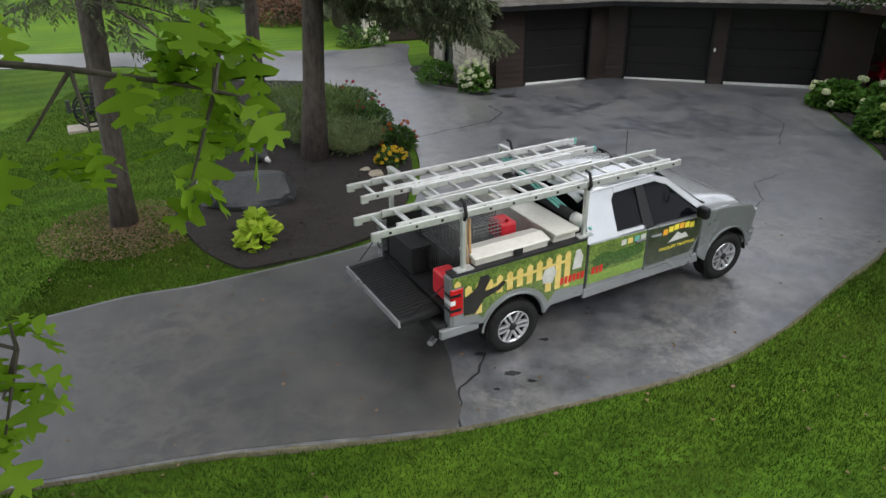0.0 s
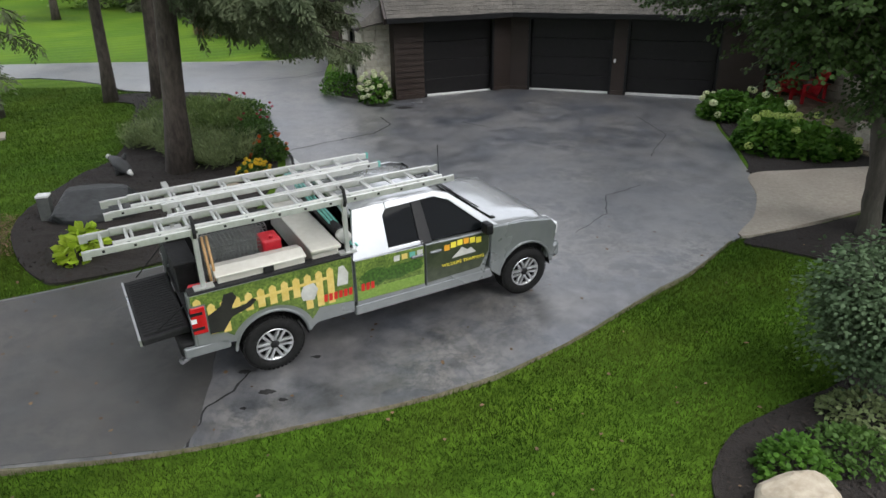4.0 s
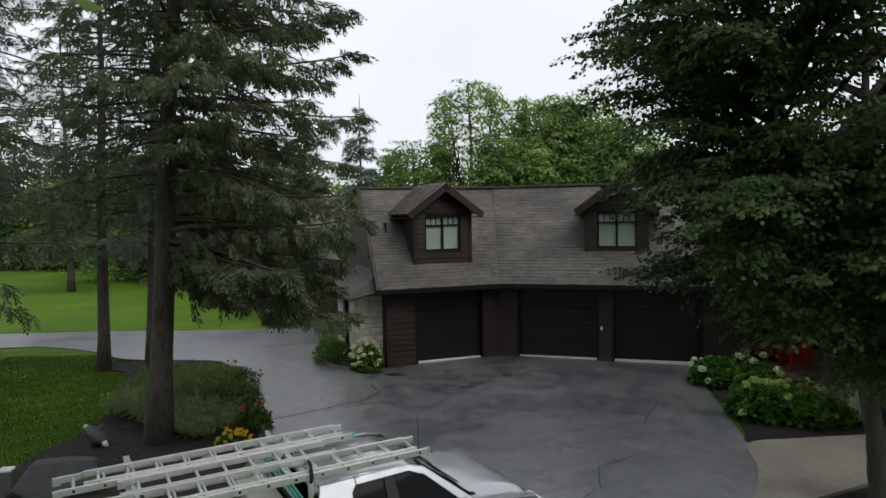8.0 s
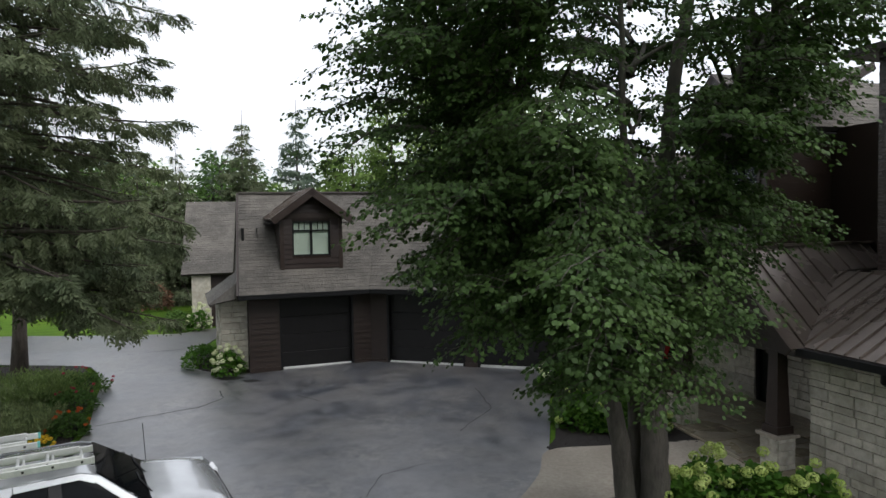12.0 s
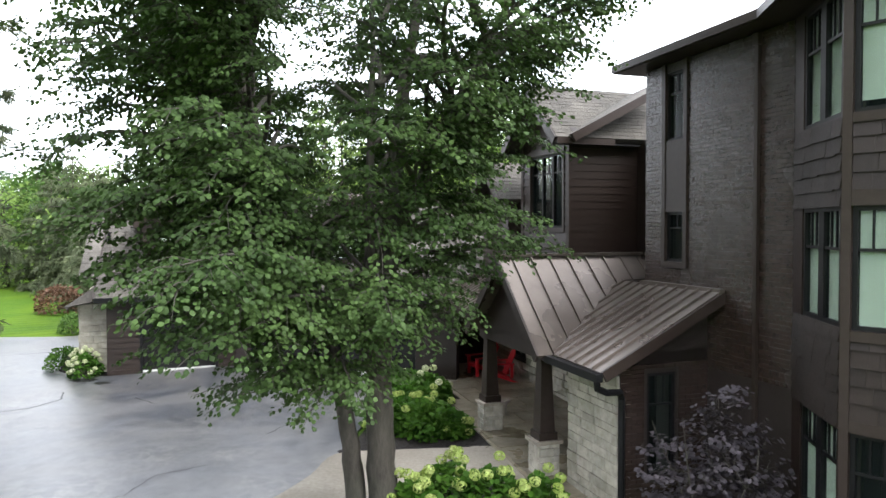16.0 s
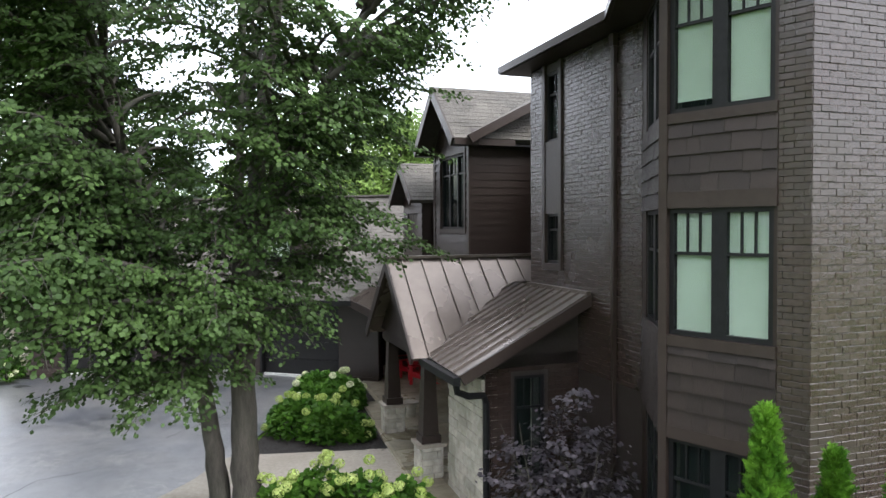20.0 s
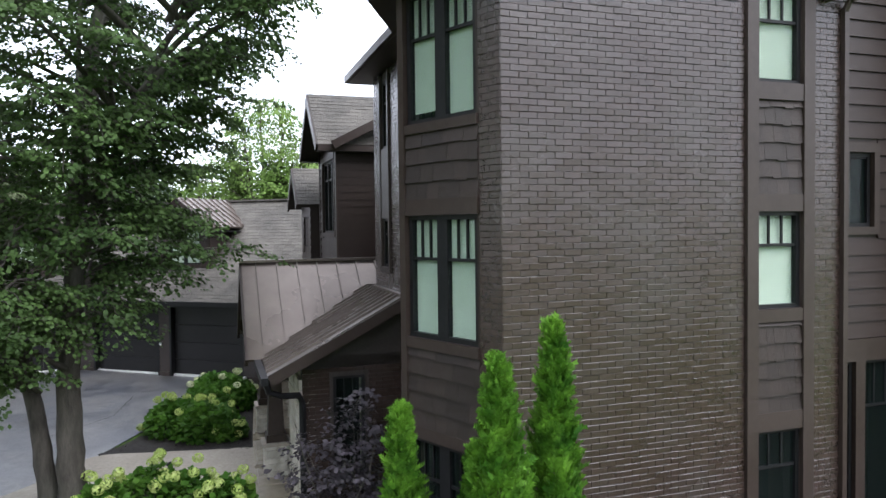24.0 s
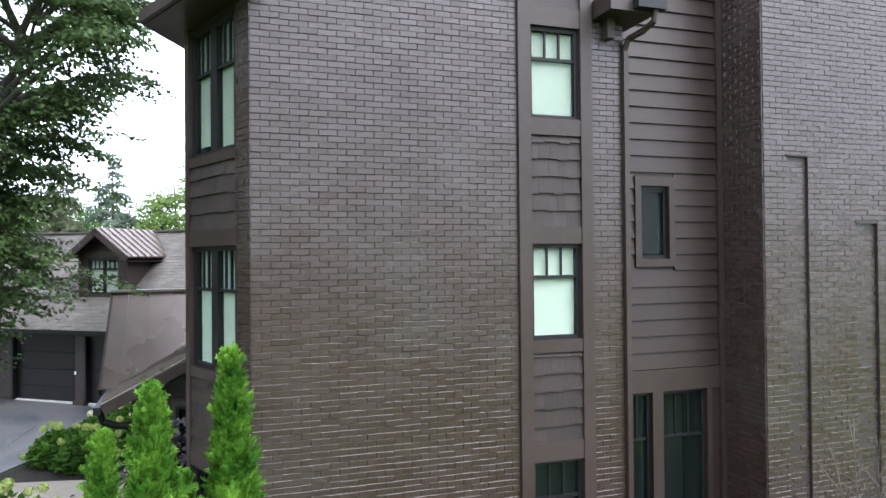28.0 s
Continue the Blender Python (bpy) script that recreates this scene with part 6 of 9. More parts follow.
def bough_tree(base, stems, west, east, count, z_lo, z_hi, leaf, seed, label, mat, bark, name, rise=0.3, more=(), small=False, sparse=5.0):
    """A broadleaf tree of single boughs: each springs from a stem, droops at its end and carries flat sprays of leaves.
    west, east: tables (height, reach) of the crown on its two sides."""
    rng = np.random.default_rng(seed)
    t = thing(name, label, "tree", Matrix.Translation((base[0], base[1], ground_z(base[1]))))
    axis = []
    for k, (pts, r) in enumerate(stems):
        p = np.array(pts, float)
        at = np.linspace(0, len(p) - 1, 5 * len(p))
        fine = np.stack([np.interp(at, np.arange(len(p)), p[:, c]) for c in range(3)], axis=1)
        fine[1:-1] = (fine[:-2] + fine[1:-1] * 2 + fine[2:]) / 4
        fine[1:-1, :2] += rng.normal(size=(len(fine) - 2, 2)) * 0.012
        axis.append(fine)
        low = p[0][2] == 0
        if low:
            fine[0][2] -= 0.15
        g = Geo()
        n = len(fine) - 1
        trunk_geo(g, [tuple(q) for q in fine], [r * (1.3 if low and i == 0 else 1.08 if low and i == 1 else 1) * (1 - 0.85 * i / n) for i in range(n + 1)], 12, 0.05, seed + k)
        part("trunk" if low else "leader", g, bark, t, "furrowed trunk" if low else "", smooth=True)
    axis = np.concatenate(axis)
    jobs = [(2.39996 * i + rng.uniform(-0.5, 0.5), z_lo + (z_hi - z_lo) * (i + rng.random()) / count, None) for i in range(count)] + list(more)
    limbs, at, dirs, ups = Geo(), [], [], []
    for a, zt, fixed in jobs:
        mix = ((1 - math.cos(a)) / 2) ** 1.5
        full = mix * np.interp(zt, *zip(*west)) + (1 - mix) * np.interp(zt, *zip(*east))
        r = fixed or full * rng.uniform(0.55, 1.06)
        if r < 0.8 or (fixed is None and not small and math.cos(a) > 0.5 and rng.random() < 0.25):
            continue
        zs = max(zt - rise * r - 0.2, 1.5)
        out = np.array((math.cos(a), math.sin(a), 0))
        cost = np.abs(axis[:, 2] - zs) - 0.35 * (axis @ out)
        start = axis[np.argmin(cost)]
        tip = np.array((*(out * r)[:2], zt))
        droop = rng.uniform(0.2, 0.9) * (1 if zt > 4 else 0.6) * (1 if zt < 7 else 0.5)
        path = []
        for i in range(9):
            q = i / 8
            p = start + (tip - start) * q
            p[2] = start[2] + (tip[2] - start[2]) * math.sin(q * math.pi / 2) - droop * q ** 3.5 + 0.03 * math.sin(7 * q + a)
            path.append(p + np.array((-out[1], out[0], 0)) * 0.16 * math.sin(4 * q + a * 3))
        path = np.array(path)
        thick = 0.012 + 0.011 * r
        limbs.tube([tuple(p) for p in path], [thick * (1.08 - i / 8) + 0.004 for i in range(9)], 5, caps=False)
        m = max(6, round(r * sparse))
        for i in range(m + 1):
            q = 0.25 + 0.75 * (i + rng.uniform(-0.3, 0.3)) / m if i < m else 1.0
            q = min(max(q, 0.2), 1.0)
            p = np.array([np.interp(q * 8, np.arange(9), path[:, c]) for c in range(3)])
            side = (1 if i % 2 else -1) * rng.uniform(0.5, 1.25) if i < m else 0.0
            b = a + side + rng.uniform(-0.2, 0.2)
            length = (rng.uniform(0.35, 0.8) + 0.5 * (1 - q)) * (1.5 if small else 1.0)
            end = p + np.array((math.cos(b), math.sin(b), rng.uniform(-0.55, 0.12))) * length
            mid = (p + end) / 2 + np.array((0, 0, 0.06))
            limbs.tube([tuple(p), tuple(mid), tuple(end)], [0.009, 0.006, 0.003], 3, caps=False)
            k = max(6, round(length / leaf * (3.4 if small else 4.6)))
            u = rng.uniform(0.12, 1.05, k)
            way = rng.choice((-1, 1), k)
            spread_ = rng.uniform(0.0, 0.16 if not small else 0.3, k) * way
            across = np.array((-math.sin(b), math.cos(b), 0))
            pos = p + (end - p) * u[:, None] + across * spread_[:, None] + rng.normal(size=(k, 3)) * (0.03, 0.03, 0.035) * (leaf / 0.1) + np.array((0, 0, 0.06)) * (4 * u * (1 - u))[:, None]
            c = b + way * rng.uniform(0.3, 1.3, k)
            at.append(pos)
            dirs.append(np.stack([np.cos(c), np.sin(c), rng.uniform(-1.3, -0.1, k)], axis=1))
            ups.append(np.stack([np.cos(b) * 0.3 * np.ones(k), np.sin(b) * 0.3 * np.ones(k), np.ones(k)], axis=1) + rng.normal(size=(k, 3)) * 0.45)
    tagged(part("branchwork", limbs, bark, t, "spreading limbs and twigs", smooth=True), kind="stuff")
    at, dirs, ups = np.concatenate(at), np.concatenate(dirs), np.concatenate(ups)
    tv, tf = (SMALL_V, SMALL_F) if small else (LEAF_V, LEAF_F)
    v, f = spread(tv, tf, turns_to(dirs, ups, leaf * rng.uniform(0.7, 1.25, len(at))), at)
    tagged(part("leaves", array_mesh("leaves", v, f, mat), None, t, "many separate leaves"), kind="stuff")
    return t


def bush(name, base, radii, count, leaf, mat, label, category="shrub", seed=1, blooms=0, bloom_r=0.07, bloom_mat=None, stems=9, lift=0.0, group="", z0=None, small=False):
    """A rounded, uneven shrub of separate leaves, with flower heads near its surface."""
    rng = np.random.default_rng(seed)
    z0 = ground_z(base[1]) + 0.03 if z0 is None else z0
    t = thing(name, label, category, Matrix.Translation((base[0], base[1], z0)), group)
    r = np.array(radii)
    lobes = sphere_dirs(rng, 9)
    lobes[:, 2] = np.abs(lobes[:, 2])
    d = sphere_dirs(rng, count)
    d[:, 2] = np.abs(d[:, 2]) * 1.0 - 0.12
    swell = 0.78 + 0.3 * np.max(d @ lobes.T, axis=1) ** 6
    p = d * (0.45 + 0.55 * rng.random(count) ** 0.4)[:, None] * swell[:, None] * r
    p[:, 2] += r[2] * 0.12 + lift
    dirs = d * (1, 1, 0.3) + rng.normal(size=(count, 3)) * 0.5
    ups = np.tile((0, 0, 1.0), (count, 1)) + rng.normal(size=(count, 3)) * 0.5
    tv, tf = (SMALL_V, SMALL_F) if small else (LEAF_V, LEAF_F)
    v, f = spread(tv, tf, turns_to(dirs, ups, leaf * rng.uniform(0.7, 1.3, count)), p)
    g = Geo()
    for i in range(stems):
        q = p[i] * 0.85
        g.tube([(q[0] * 0.15, q[1] * 0.15, -0.05), (q[0] * 0.5, q[1] * 0.5, q[2] * 0.5 + 0.05), tuple(q)], [0.014, 0.01, 0.005], 5, caps=False)
    tagged(part("woody_base", g, M_BARK2, t), kind="stuff")
    tagged(part("leaves", array_mesh("leaves", v, f, mat), None, t), kind="stuff")
    if blooms:
        hd = sphere_dirs(rng, blooms * 3)
        hd = hd[hd[:, 2] > 0.05][:blooms]
        hs = 0.82 + 0.3 * np.max(hd @ lobes.T, axis=1) ** 6
        for h, s in zip(hd, hs):
            c = h * s * r * 1.0 + np.array((0, 0, r[2] * 0.12 + lift))
            k = 90
            e = sphere_dirs(rng, k)
            e[:, 2] *= 0.8
            bv, bf = spread(SMALL_V - (0.5, 0, 0), SMALL_F, turns_to(np.cross(e, rng.normal(size=(k, 3))), e, bloom_r * 0.55 * rng.uniform(0.8, 1.2, k)), e * bloom_r)
            part("bloom", array_mesh("bloom", bv, bf, bloom_mat), None, t, m=Matrix.Translation(c))
    return t


def arborvitae(base, height, radius, seed):
    rng = np.random.default_rng(seed)
    z0 = ground_z(base[1])
    t = thing("arborvitae", "bright green columnar arborvitae beside the brick wall", "shrub", Matrix.Translation((base[0], base[1], z0)), "arborvitae row")
    part("trunk", Geo().tube([(0, 0, -0.1), (0, 0, height * 0.5), (0, 0, height * 0.93)], [0.05, 0.035, 0.008], 7), M_BARK, t)
    n = int(4200 * height / 4)
    q = rng.random(n) ** 0.8
    a = rng.random(n) * 2 * math.pi
    lump = 1 + 0.26 * np.sin(a * 3 + q * 17) + 0.2 * np.sin(a * 5 - q * 31)
    rr = radius * (1 - q) ** 0.85 * lump * (0.55 + 0.45 * rng.random(n))
    p = np.stack([rr * np.cos(a), rr * np.sin(a), 0.05 + q * (height - 0.12)], axis=1)
    dirs = np.stack([np.cos(a) * 0.55, np.sin(a) * 0.55, np.ones(n) * 1.1], axis=1) + rng.normal(size=(n, 3)) * 0.35
    tv, tf = spray_template(random.Random(seed), 6, 0.42, 0.085, 0.0)
    ups = np.stack([np.cos(a), np.sin(a), np.zeros(n)], axis=1) + rng.normal(size=(n, 3)) * 0.6
    v, f = spread(tv, tf, turns_to(dirs, ups, rng.uniform(0.09, 0.16, n)), p)
    tagged(part("sprays", array_mesh("sprays", v, f, M_THUJA), None, t, "upright flat sprays"), kind="stuff")


# spruces round the west bed
spruce((-2.8, 14.7), 20, 4.35, 3.5, 101, "tall drooping spruce in the mulch bed", trunk=0.25, density=0.92, west=0.34, lean=1.5, taper=0.28, full=True)
spruce((-5.6, 21.3), 17, 3.7, 3.9, 102, "tall spruce with a bare lower trunk by the drive", trunk=0.21, mat=M_NEEDLE2, density=0.42, lean=0.8)
spruce((-7.0, 21.1), 15, 3.2, 5.0, 103, "slender spruce with a bare lower trunk by the drive", trunk=0.19, density=0.4, lean=0.5)
spruce((-5.62, 11.36), 15, 2.7, 3.7, 104, "spruce standing in the lawn beside the drive", trunk=0.19, lean=1.0, density=0.42)
spruce((-9.5, 19.4), 16, 3.2, 5.0, 105, "spruce standing in the lawn behind the wheels", trunk=0.2, mat=M_NEEDLE2, density=0.45, lean=0.5)
spruce((-20.0, 44.0), 19, 4.6, 3.0, 106, "broad spruce beyond the far drive", full_to=9, density=0.6)
spruce((-14.6, 21.6), 17, 5.2, 3.2, 107, "broad spruce at the lawn's edge", full_to=9, density=0.6)
# maple by the walkway: long drooping boughs to the drive, short ones to the house below, a wide top
MAPLE_W = ((2.2, 2.6), (3.4, 3.6), (5.0, 3.9), (6.6, 4.4), (8.0, 5.2), (10.0, 4.8), (12.5, 2.6))
MAPLE_E = ((2.2, 0.8), (4.5, 1.8), (6.2, 2.4), (7.2, 3.0), (8.2, 4.0), (10.0, 4.2), (12.5, 2.4))
bough_tree((10.3, 10.85), [([(-0.22, 0.05, 0), (-0.32, 0.05, 1.2), (-0.55, 0.1, 2.6), (-1.25, 0.15, 4.6), (-1.95, 0.1, 6.8), (-2.6, 0.1, 9.6)], 0.175),
                           ([(0.2, -0.05, 0), (0.17, -0.05, 1.4), (0.15, 0, 2.6), (0.3, 0.05, 4.6), (0.52, 0.05, 6.9), (0.85, 0, 8.6), (1.0, 0, 11.5)], 0.235),
                           ([(0.08, 0.3, 0), (0.0, 0.4, 1.6), (-0.08, 0.55, 4.2), (-0.05, 0.9, 7.0), (0.0, 1.2, 10.4)], 0.15),
                           ([(0.28, 0.03, 4.2), (0.75, -0.1, 5.3), (1.35, -0.2, 6.6), (1.95, -0.2, 7.7), (2.7, -0.3, 9.4)], 0.10)],
           MAPLE_W, MAPLE_E, 235, 3.5, 12.2, 0.071, 111, "multi-stemmed maple with dense dark green crown", M_MAPLE, M_BARK2, "maple_tree", more=[(0.4, 4.7, 3.0), (0.2, 5.4, 2.4)] + [(math.pi + 0.35 + 1.0 * math.sin(k * 2.1), 3.7 + 0.07 * k, 2.6 + 1.6 * ((k * 0.37) % 1)) for k in range(38)] + [(3.9 + 0.22 * k, 3.0 + 0.1 * (k % 3), 2.1 + 0.25 * (k % 3)) for k in range(5)] + [(math.pi + 0.9 * math.sin(k * 2.7), 7.0 + 0.12 * k, 2.0 + 2.4 * ((k * 0.43) % 1)) for k in range(12)], sparse=5.4)
# woods behind the garage
for k, (x, y, h, r) in enumerate(((5.3, 45.0, 13.6, 3.0), (10.2, 46.0, 12.6, 2.9), (13.4, 46.5, 11.2, 2.6), (1.6, 46.5, 9.8, 2.8), (7.8, 44.0, 9.6, 3.0))):
    bough_tree((x, y), [([(0, 0, 0), (0.1, 0, h * 0.4), (-0.1, 0, h * 0.93)], 0.24), ([(0, 0, h * 0.25), (-0.9, 0.2, h * 0.55), (-1.3, 0.2, h * 0.85)], 0.12), ([(0, 0, h * 0.25), (0.9, -0.2, h * 0.5), (1.4, -0.2, h * 0.8)], 0.12)],
               ((1.5, r * 0.8), (h * 0.5, r), (h * 0.8, r * 0.7), (h, 0.7)), ((1.5, r * 0.8), (h * 0.5, r), (h * 0.8, r * 0.7), (h, 0.7)), 120, 1.8, h, 0.21, 121 + k, "airy light green tree behind the garage", M_WOODS, M_BARK, "deciduous_tree", rise=0.75, small=True, sparse=3.2)
leaf_tree((12.5, 48), [((0, 0, 0), (0, 0, 11), 0.3)], [((0, 0, 8), (4.5, 3, 4.5)), ((-3, 0, 5.5), (3.6, 3, 3.5)), ((4, 0, 6), (4, 3, 4))],
          2400, 80, 0.24, 122, "light green tree behind the house", M_WOODS, big=True, name="deciduous_tree", pad=1.5, gap=0.68, hollow=0.4, droop=0.35)
for k, (x, y, h, r, blue) in enumerate(((-1.7, 44.5, 12.0, 2.6, 1), (-5.4, 45.5, 11.6, 2.8, 0), (-9.5, 52, 10.5, 3.0, 1), (-14, 57, 11, 3.0, 0), (-21, 60, 12, 3.2, 1), (-27.5, 63, 10, 3.4, 1), (-24.8, 65, 12.5, 3.0, 0), (-30.5, 64, 13, 3.2, 0))):
    spruce((x, y), h, r, 1.2, 130 + k, "pointed conifer in the woods behind the lawn", full_to=0, trunk=0.16, mat=M_NEEDLE2 if blue else M_NEEDLE, density=2.0 if k < 3 else 1.3)
rng = np.random.default_rng(140)
for k in range(24):
    x = -62 + k * 4.2 + rng.uniform(-1.5, 1.5)
    y = (66 if x < -4 else 54) + rng.uniform(-4, 6)
    h = rng.uniform(8.5, 12.5) if x < -4 else rng.uniform(7, 10)
    leaf_tree((x, y), [((0, 0, 0), (0, 0, h * 0.85), 0.22)], [((0, 0, h * 0.62), (3.6, 3, h * 0.36)), ((rng.uniform(-2, 2), 0, h * 0.35), (3.8, 3, h * 0.3))],
              520, 40, 0.36, 141 + k, "leafy tree in the woods at the lawn's end", M_WOODS if k % 3 else M_SHRUB, big=True, name="deciduous_tree", limbs=8, pad=2.0, gap=0.95, droop=0.35)
for k, (x, y, h, r) in enumerate(((-6.9, 38.5, 7.6, 2.4), (-9.6, 43, 8.5, 2.6), (-12.4, 46, 9.5, 2.8), (-16, 50, 9.0, 2.8))):
    spruce((x, y), h, r, 0.4, 170 + k, "full conifer at the lawn's end", full_to=0, trunk=0.14, mat=M_NEEDLE, density=2.0)
for k in range(9):
    x = -38 + 3.6 * k + rng.uniform(-1, 1)
    h = rng.uniform(7.5, 10.5)
    leaf_tree((x, rng.uniform(50, 55) + (15 if x < -22 else 0)), [((0, 0, 0), (0, 0, h * 0.85), 0.2)], [((0, 0, h * 0.6), (3.2, 2.6, h * 0.36)), ((rng.uniform(-1, 1), 0, h * 0.28), (3.3, 2.6, h * 0.26))],
              480, 40, 0.34, 401 + k, "leafy tree in the woods at the lawn's end", M_WOODS if k % 2 else M_SHRUB, big=True, name="deciduous_tree", limbs=8, pad=2.0, gap=0.95, droop=0.35)
for k in range(16):
    a = k / 15
    leaf_tree((-34 + 90 * a, -34 - 8 * math.sin(a * 9)), [((0, 0, 0), (0, 0, 9), 0.25)], [((0, 0, 7), (4.4, 3.4, 4.4)), ((1, 0, 3.6), (4, 3, 2.8))],
              70, 12, 0.75, 181 + k, "leafy tree across the lawn behind the drive", M_WOODS, big=True, name="deciduous_tree", limbs=5)

# unseen oak behind the walk's beginning, added so its wide crown shades the foreground
leaf_tree((-4.5, -8.5), [((0, 0, 0), (0.2, 0.3, 10), 0.34)], [((2.5, 4.6, 9.3), (7.5, 4.6, 2.0)), ((1.5, 1, 12), (6, 4.6, 2.6)), ((1.5, 12.5, 10.7), (6.0, 4.5, 1.5))],
          2400, 60, 0.40, 178, "unseen broad oak added to shade the near lawn and drive", M_WOODS, big=True, name="oak_tree", limbs=20, pad=1.9, gap=0.9)
def perennials(base, rx, ry, tall, n, seed, label, mat=None):
    """A loose stand of tufts of thin stems and blades, each tuft of its own height."""
    rng = np.random.default_rng(seed)
    t = thing("perennial_clump", label, "perennials", Matrix.Translation((base[0], base[1], ground_z(base[1]) + 0.03)))
    tufts = max(8, n // 130)
    ta, tr = rng.random(tufts) * 2 * math.pi, rng.random(tufts) ** 0.5
    centre = np.stack([rx * tr * np.cos(ta), ry * tr * np.sin(ta)], axis=1)
    high = tall * rng.uniform(0.55, 1.25, tufts) * (1.1 - 0.35 * tr)
    which = rng.integers(0, tufts, n)
    a, r = rng.random(n) * 2 * math.pi, rng.random(n) ** 0.5 * rng.uniform(0.16, 0.3, tufts)[which]
    up = rng.random(n) ** 1.2
    p = np.stack([centre[which, 0] + r * np.cos(a) * (0.5 + up), centre[which, 1] + r * np.sin(a) * (0.5 + up), 0.03 + up * high[which] * 0.8], axis=1)
    d = np.stack([0.6 * np.cos(a), 0.6 * np.sin(a), np.ones(n) * 0.8], axis=1) + rng.normal(size=(n, 3)) * 0.5
    v, f = spread(SMALL_V * (1, 0.24, 1), SMALL_F, turns_to(d, rng.normal(size=(n, 3)), rng.uniform(0.09, 0.24, n) * (tall / 0.7)), p)
    tagged(part("foliage", array_mesh("foliage", v, f, mat or M_SAGE), None, t), kind="stuff")


# west bed
perennials((-3.55, 16.9), 1.05, 1.4, 0.62, 7000, 201, "grey-green feathery perennials under the spruce")
perennials((-2.6, 16.0), 0.85, 1.1, 0.5, 5000, 202, "grey-green feathery perennials under the spruce")
perennials((-4.0, 19.0), 1.2, 1.3, 0.5, 7000, 203, "grey-green feathery perennials beside the drive", M_MEADOW)
bush("rose_shrub", (-2.4, 18.6), (0.75, 1.1, 0.62), 1900, 0.075, M_SHRUB, "loose dark green rose shrub with red blooms", "shrub", 204, 9, 0.04, M_ROSE, small=True)
bush("rose_shrub", (-1.75, 16.9), (0.6, 0.95, 0.62), 1700, 0.075, M_SHRUB, "loose dark green rose shrub beside the drive", "shrub", 205, 6, 0.035, M_ROSE, small=True)
perennials((-2.9, 17.6), 0.9, 1.2, 0.75, 5200, 208, "tall green perennials among the roses", M_MEADOW)
perennials((-2.05, 15.6), 0.7, 0.9, 0.55, 3800, 209, "feathery perennials at the drive's edge")
bush("flower_clump", (-1.0, 15.5), (0.45, 0.5, 0.5), 900, 0.09, M_SHRUB, "orange-red flowering clump at the bed's edge", "flowers", 206, 17, 0.042, M_ORANGE, small=True)
bush("flower_clump", (-1.1, 14.35), (0.36, 0.35, 0.3), 500, 0.08, M_SHRUB, "yellow flowering clump at the bed's edge", "flowers", 207, 34, 0.045, M_YELLOW, small=True)
for k, (x, y) in enumerate(((-3.12, 10.95), (-3.06, 10.45))):
    bush("hosta", (x, y), (0.27, 0.27, 0.36), 90, 0.19, M_HOSTA, "chartreuse-leaved hosta clump in the mulch", "plant", 210 + k)
bush("smokebush", (-7.7, 35.5), (1.5, 1.3, 1.6), 1500, 0.16, M_RUST, "rusty red-leaved shrub at the far lawn", "shrub", 215, small=True)
# garage corner
bush("hydrangea", (1.0, 20.45), (0.5, 0.45, 0.75), 500, 0.12, M_HYDRA, "white-flowering hydrangea at the garage corner", "shrub", 221, 34, 0.075, M_BLOOM)
bush("shrub", (-0.1, 21.6), (0.65, 0.7, 0.75), 1300, 0.09, M_HYDRA, "low grassy green shrub at the garage corner", "shrub", 222, small=True)
bush("hydrangea", (-2.5, 28.3), (0.5, 0.45, 0.9), 400, 0.12, M_HYDRA, "white-flowering hydrangea at the rear wing", "shrub", 223, 24, 0.08, M_BLOOM)
bush("shrub", (-3.4, 28.4), (0.7, 0.6, 0.9), 700, 0.1, M_SHRUB, "green shrub at the rear wing", "shrub", 224)
# hydrangeas along the east bed
for k, (x, y, r, h, n) in enumerate(((10.5, 18.3, 0.75, 0.72, 12), (11.1, 17.5, 0.75, 0.75, 8), (10.4, 15.7, 0.8, 0.72, 10), (11.1, 15.3, 0.8, 0.72, 12), (10.7, 16.5, 0.75, 0.75, 6), (11.65, 15.1, 0.45, 0.5, 5))):
    bush("hydrangea", (x, y), (r, r, h), 1500, 0.13, M_HYDRA, "large hydrangea with pale flower heads by the drive", "shrub", 230 + k, n, 0.095, M_LIME if k > 1 else M_BLOOM, group="hydrangeas in the east bed")
for k, (x, y, r) in enumerate(((11.5, 11.45, 0.55), (12.2, 11.2, 0.6), (12.9, 10.9, 0.5), (11.0, 10.7, 0.45))):
    bush("hydrangea", (x, y), (r, r, 0.8), 700, 0.12, M_HYDRA, "lime-flowering hydrangea by the walkway", "shrub", 240 + k, 15, 0.095, M_LIME, group="hydrangeas by the walkway")
# dark shrub by the porch, arborvitae, the shrub on the lawn
leaf_tree((15.05, 9.3), [((0.1 * math.cos(k), 0.1 * math.sin(k), 0), (0.75 * math.cos(k * 1.3), 0.6 * math.sin(k * 1.3), 1.6 + 0.22 * (k % 4)), 0.022) for k in range(7)], [((0, 0, 0.9), (0.85, 0.75, 0.7)), ((0.15, 0, 1.7), (0.5, 0.5, 0.6)), ((-0.45, 0.1, 1.4), (0.45, 0.4, 0.5)), ((0.65, -0.1, 1.2), (0.4, 0.4, 0.5)), ((0.2, 0.05, 2.25), (0.18, 0.18, 0.35))],
          420, 26, 0.075, 251, "dark purple-leaved smokebush by the brick wall", M_PURPLE, name="smokebush", limbs=30, hollow=0.2, pad=0.42, gap=0.17, droop=-0.5)
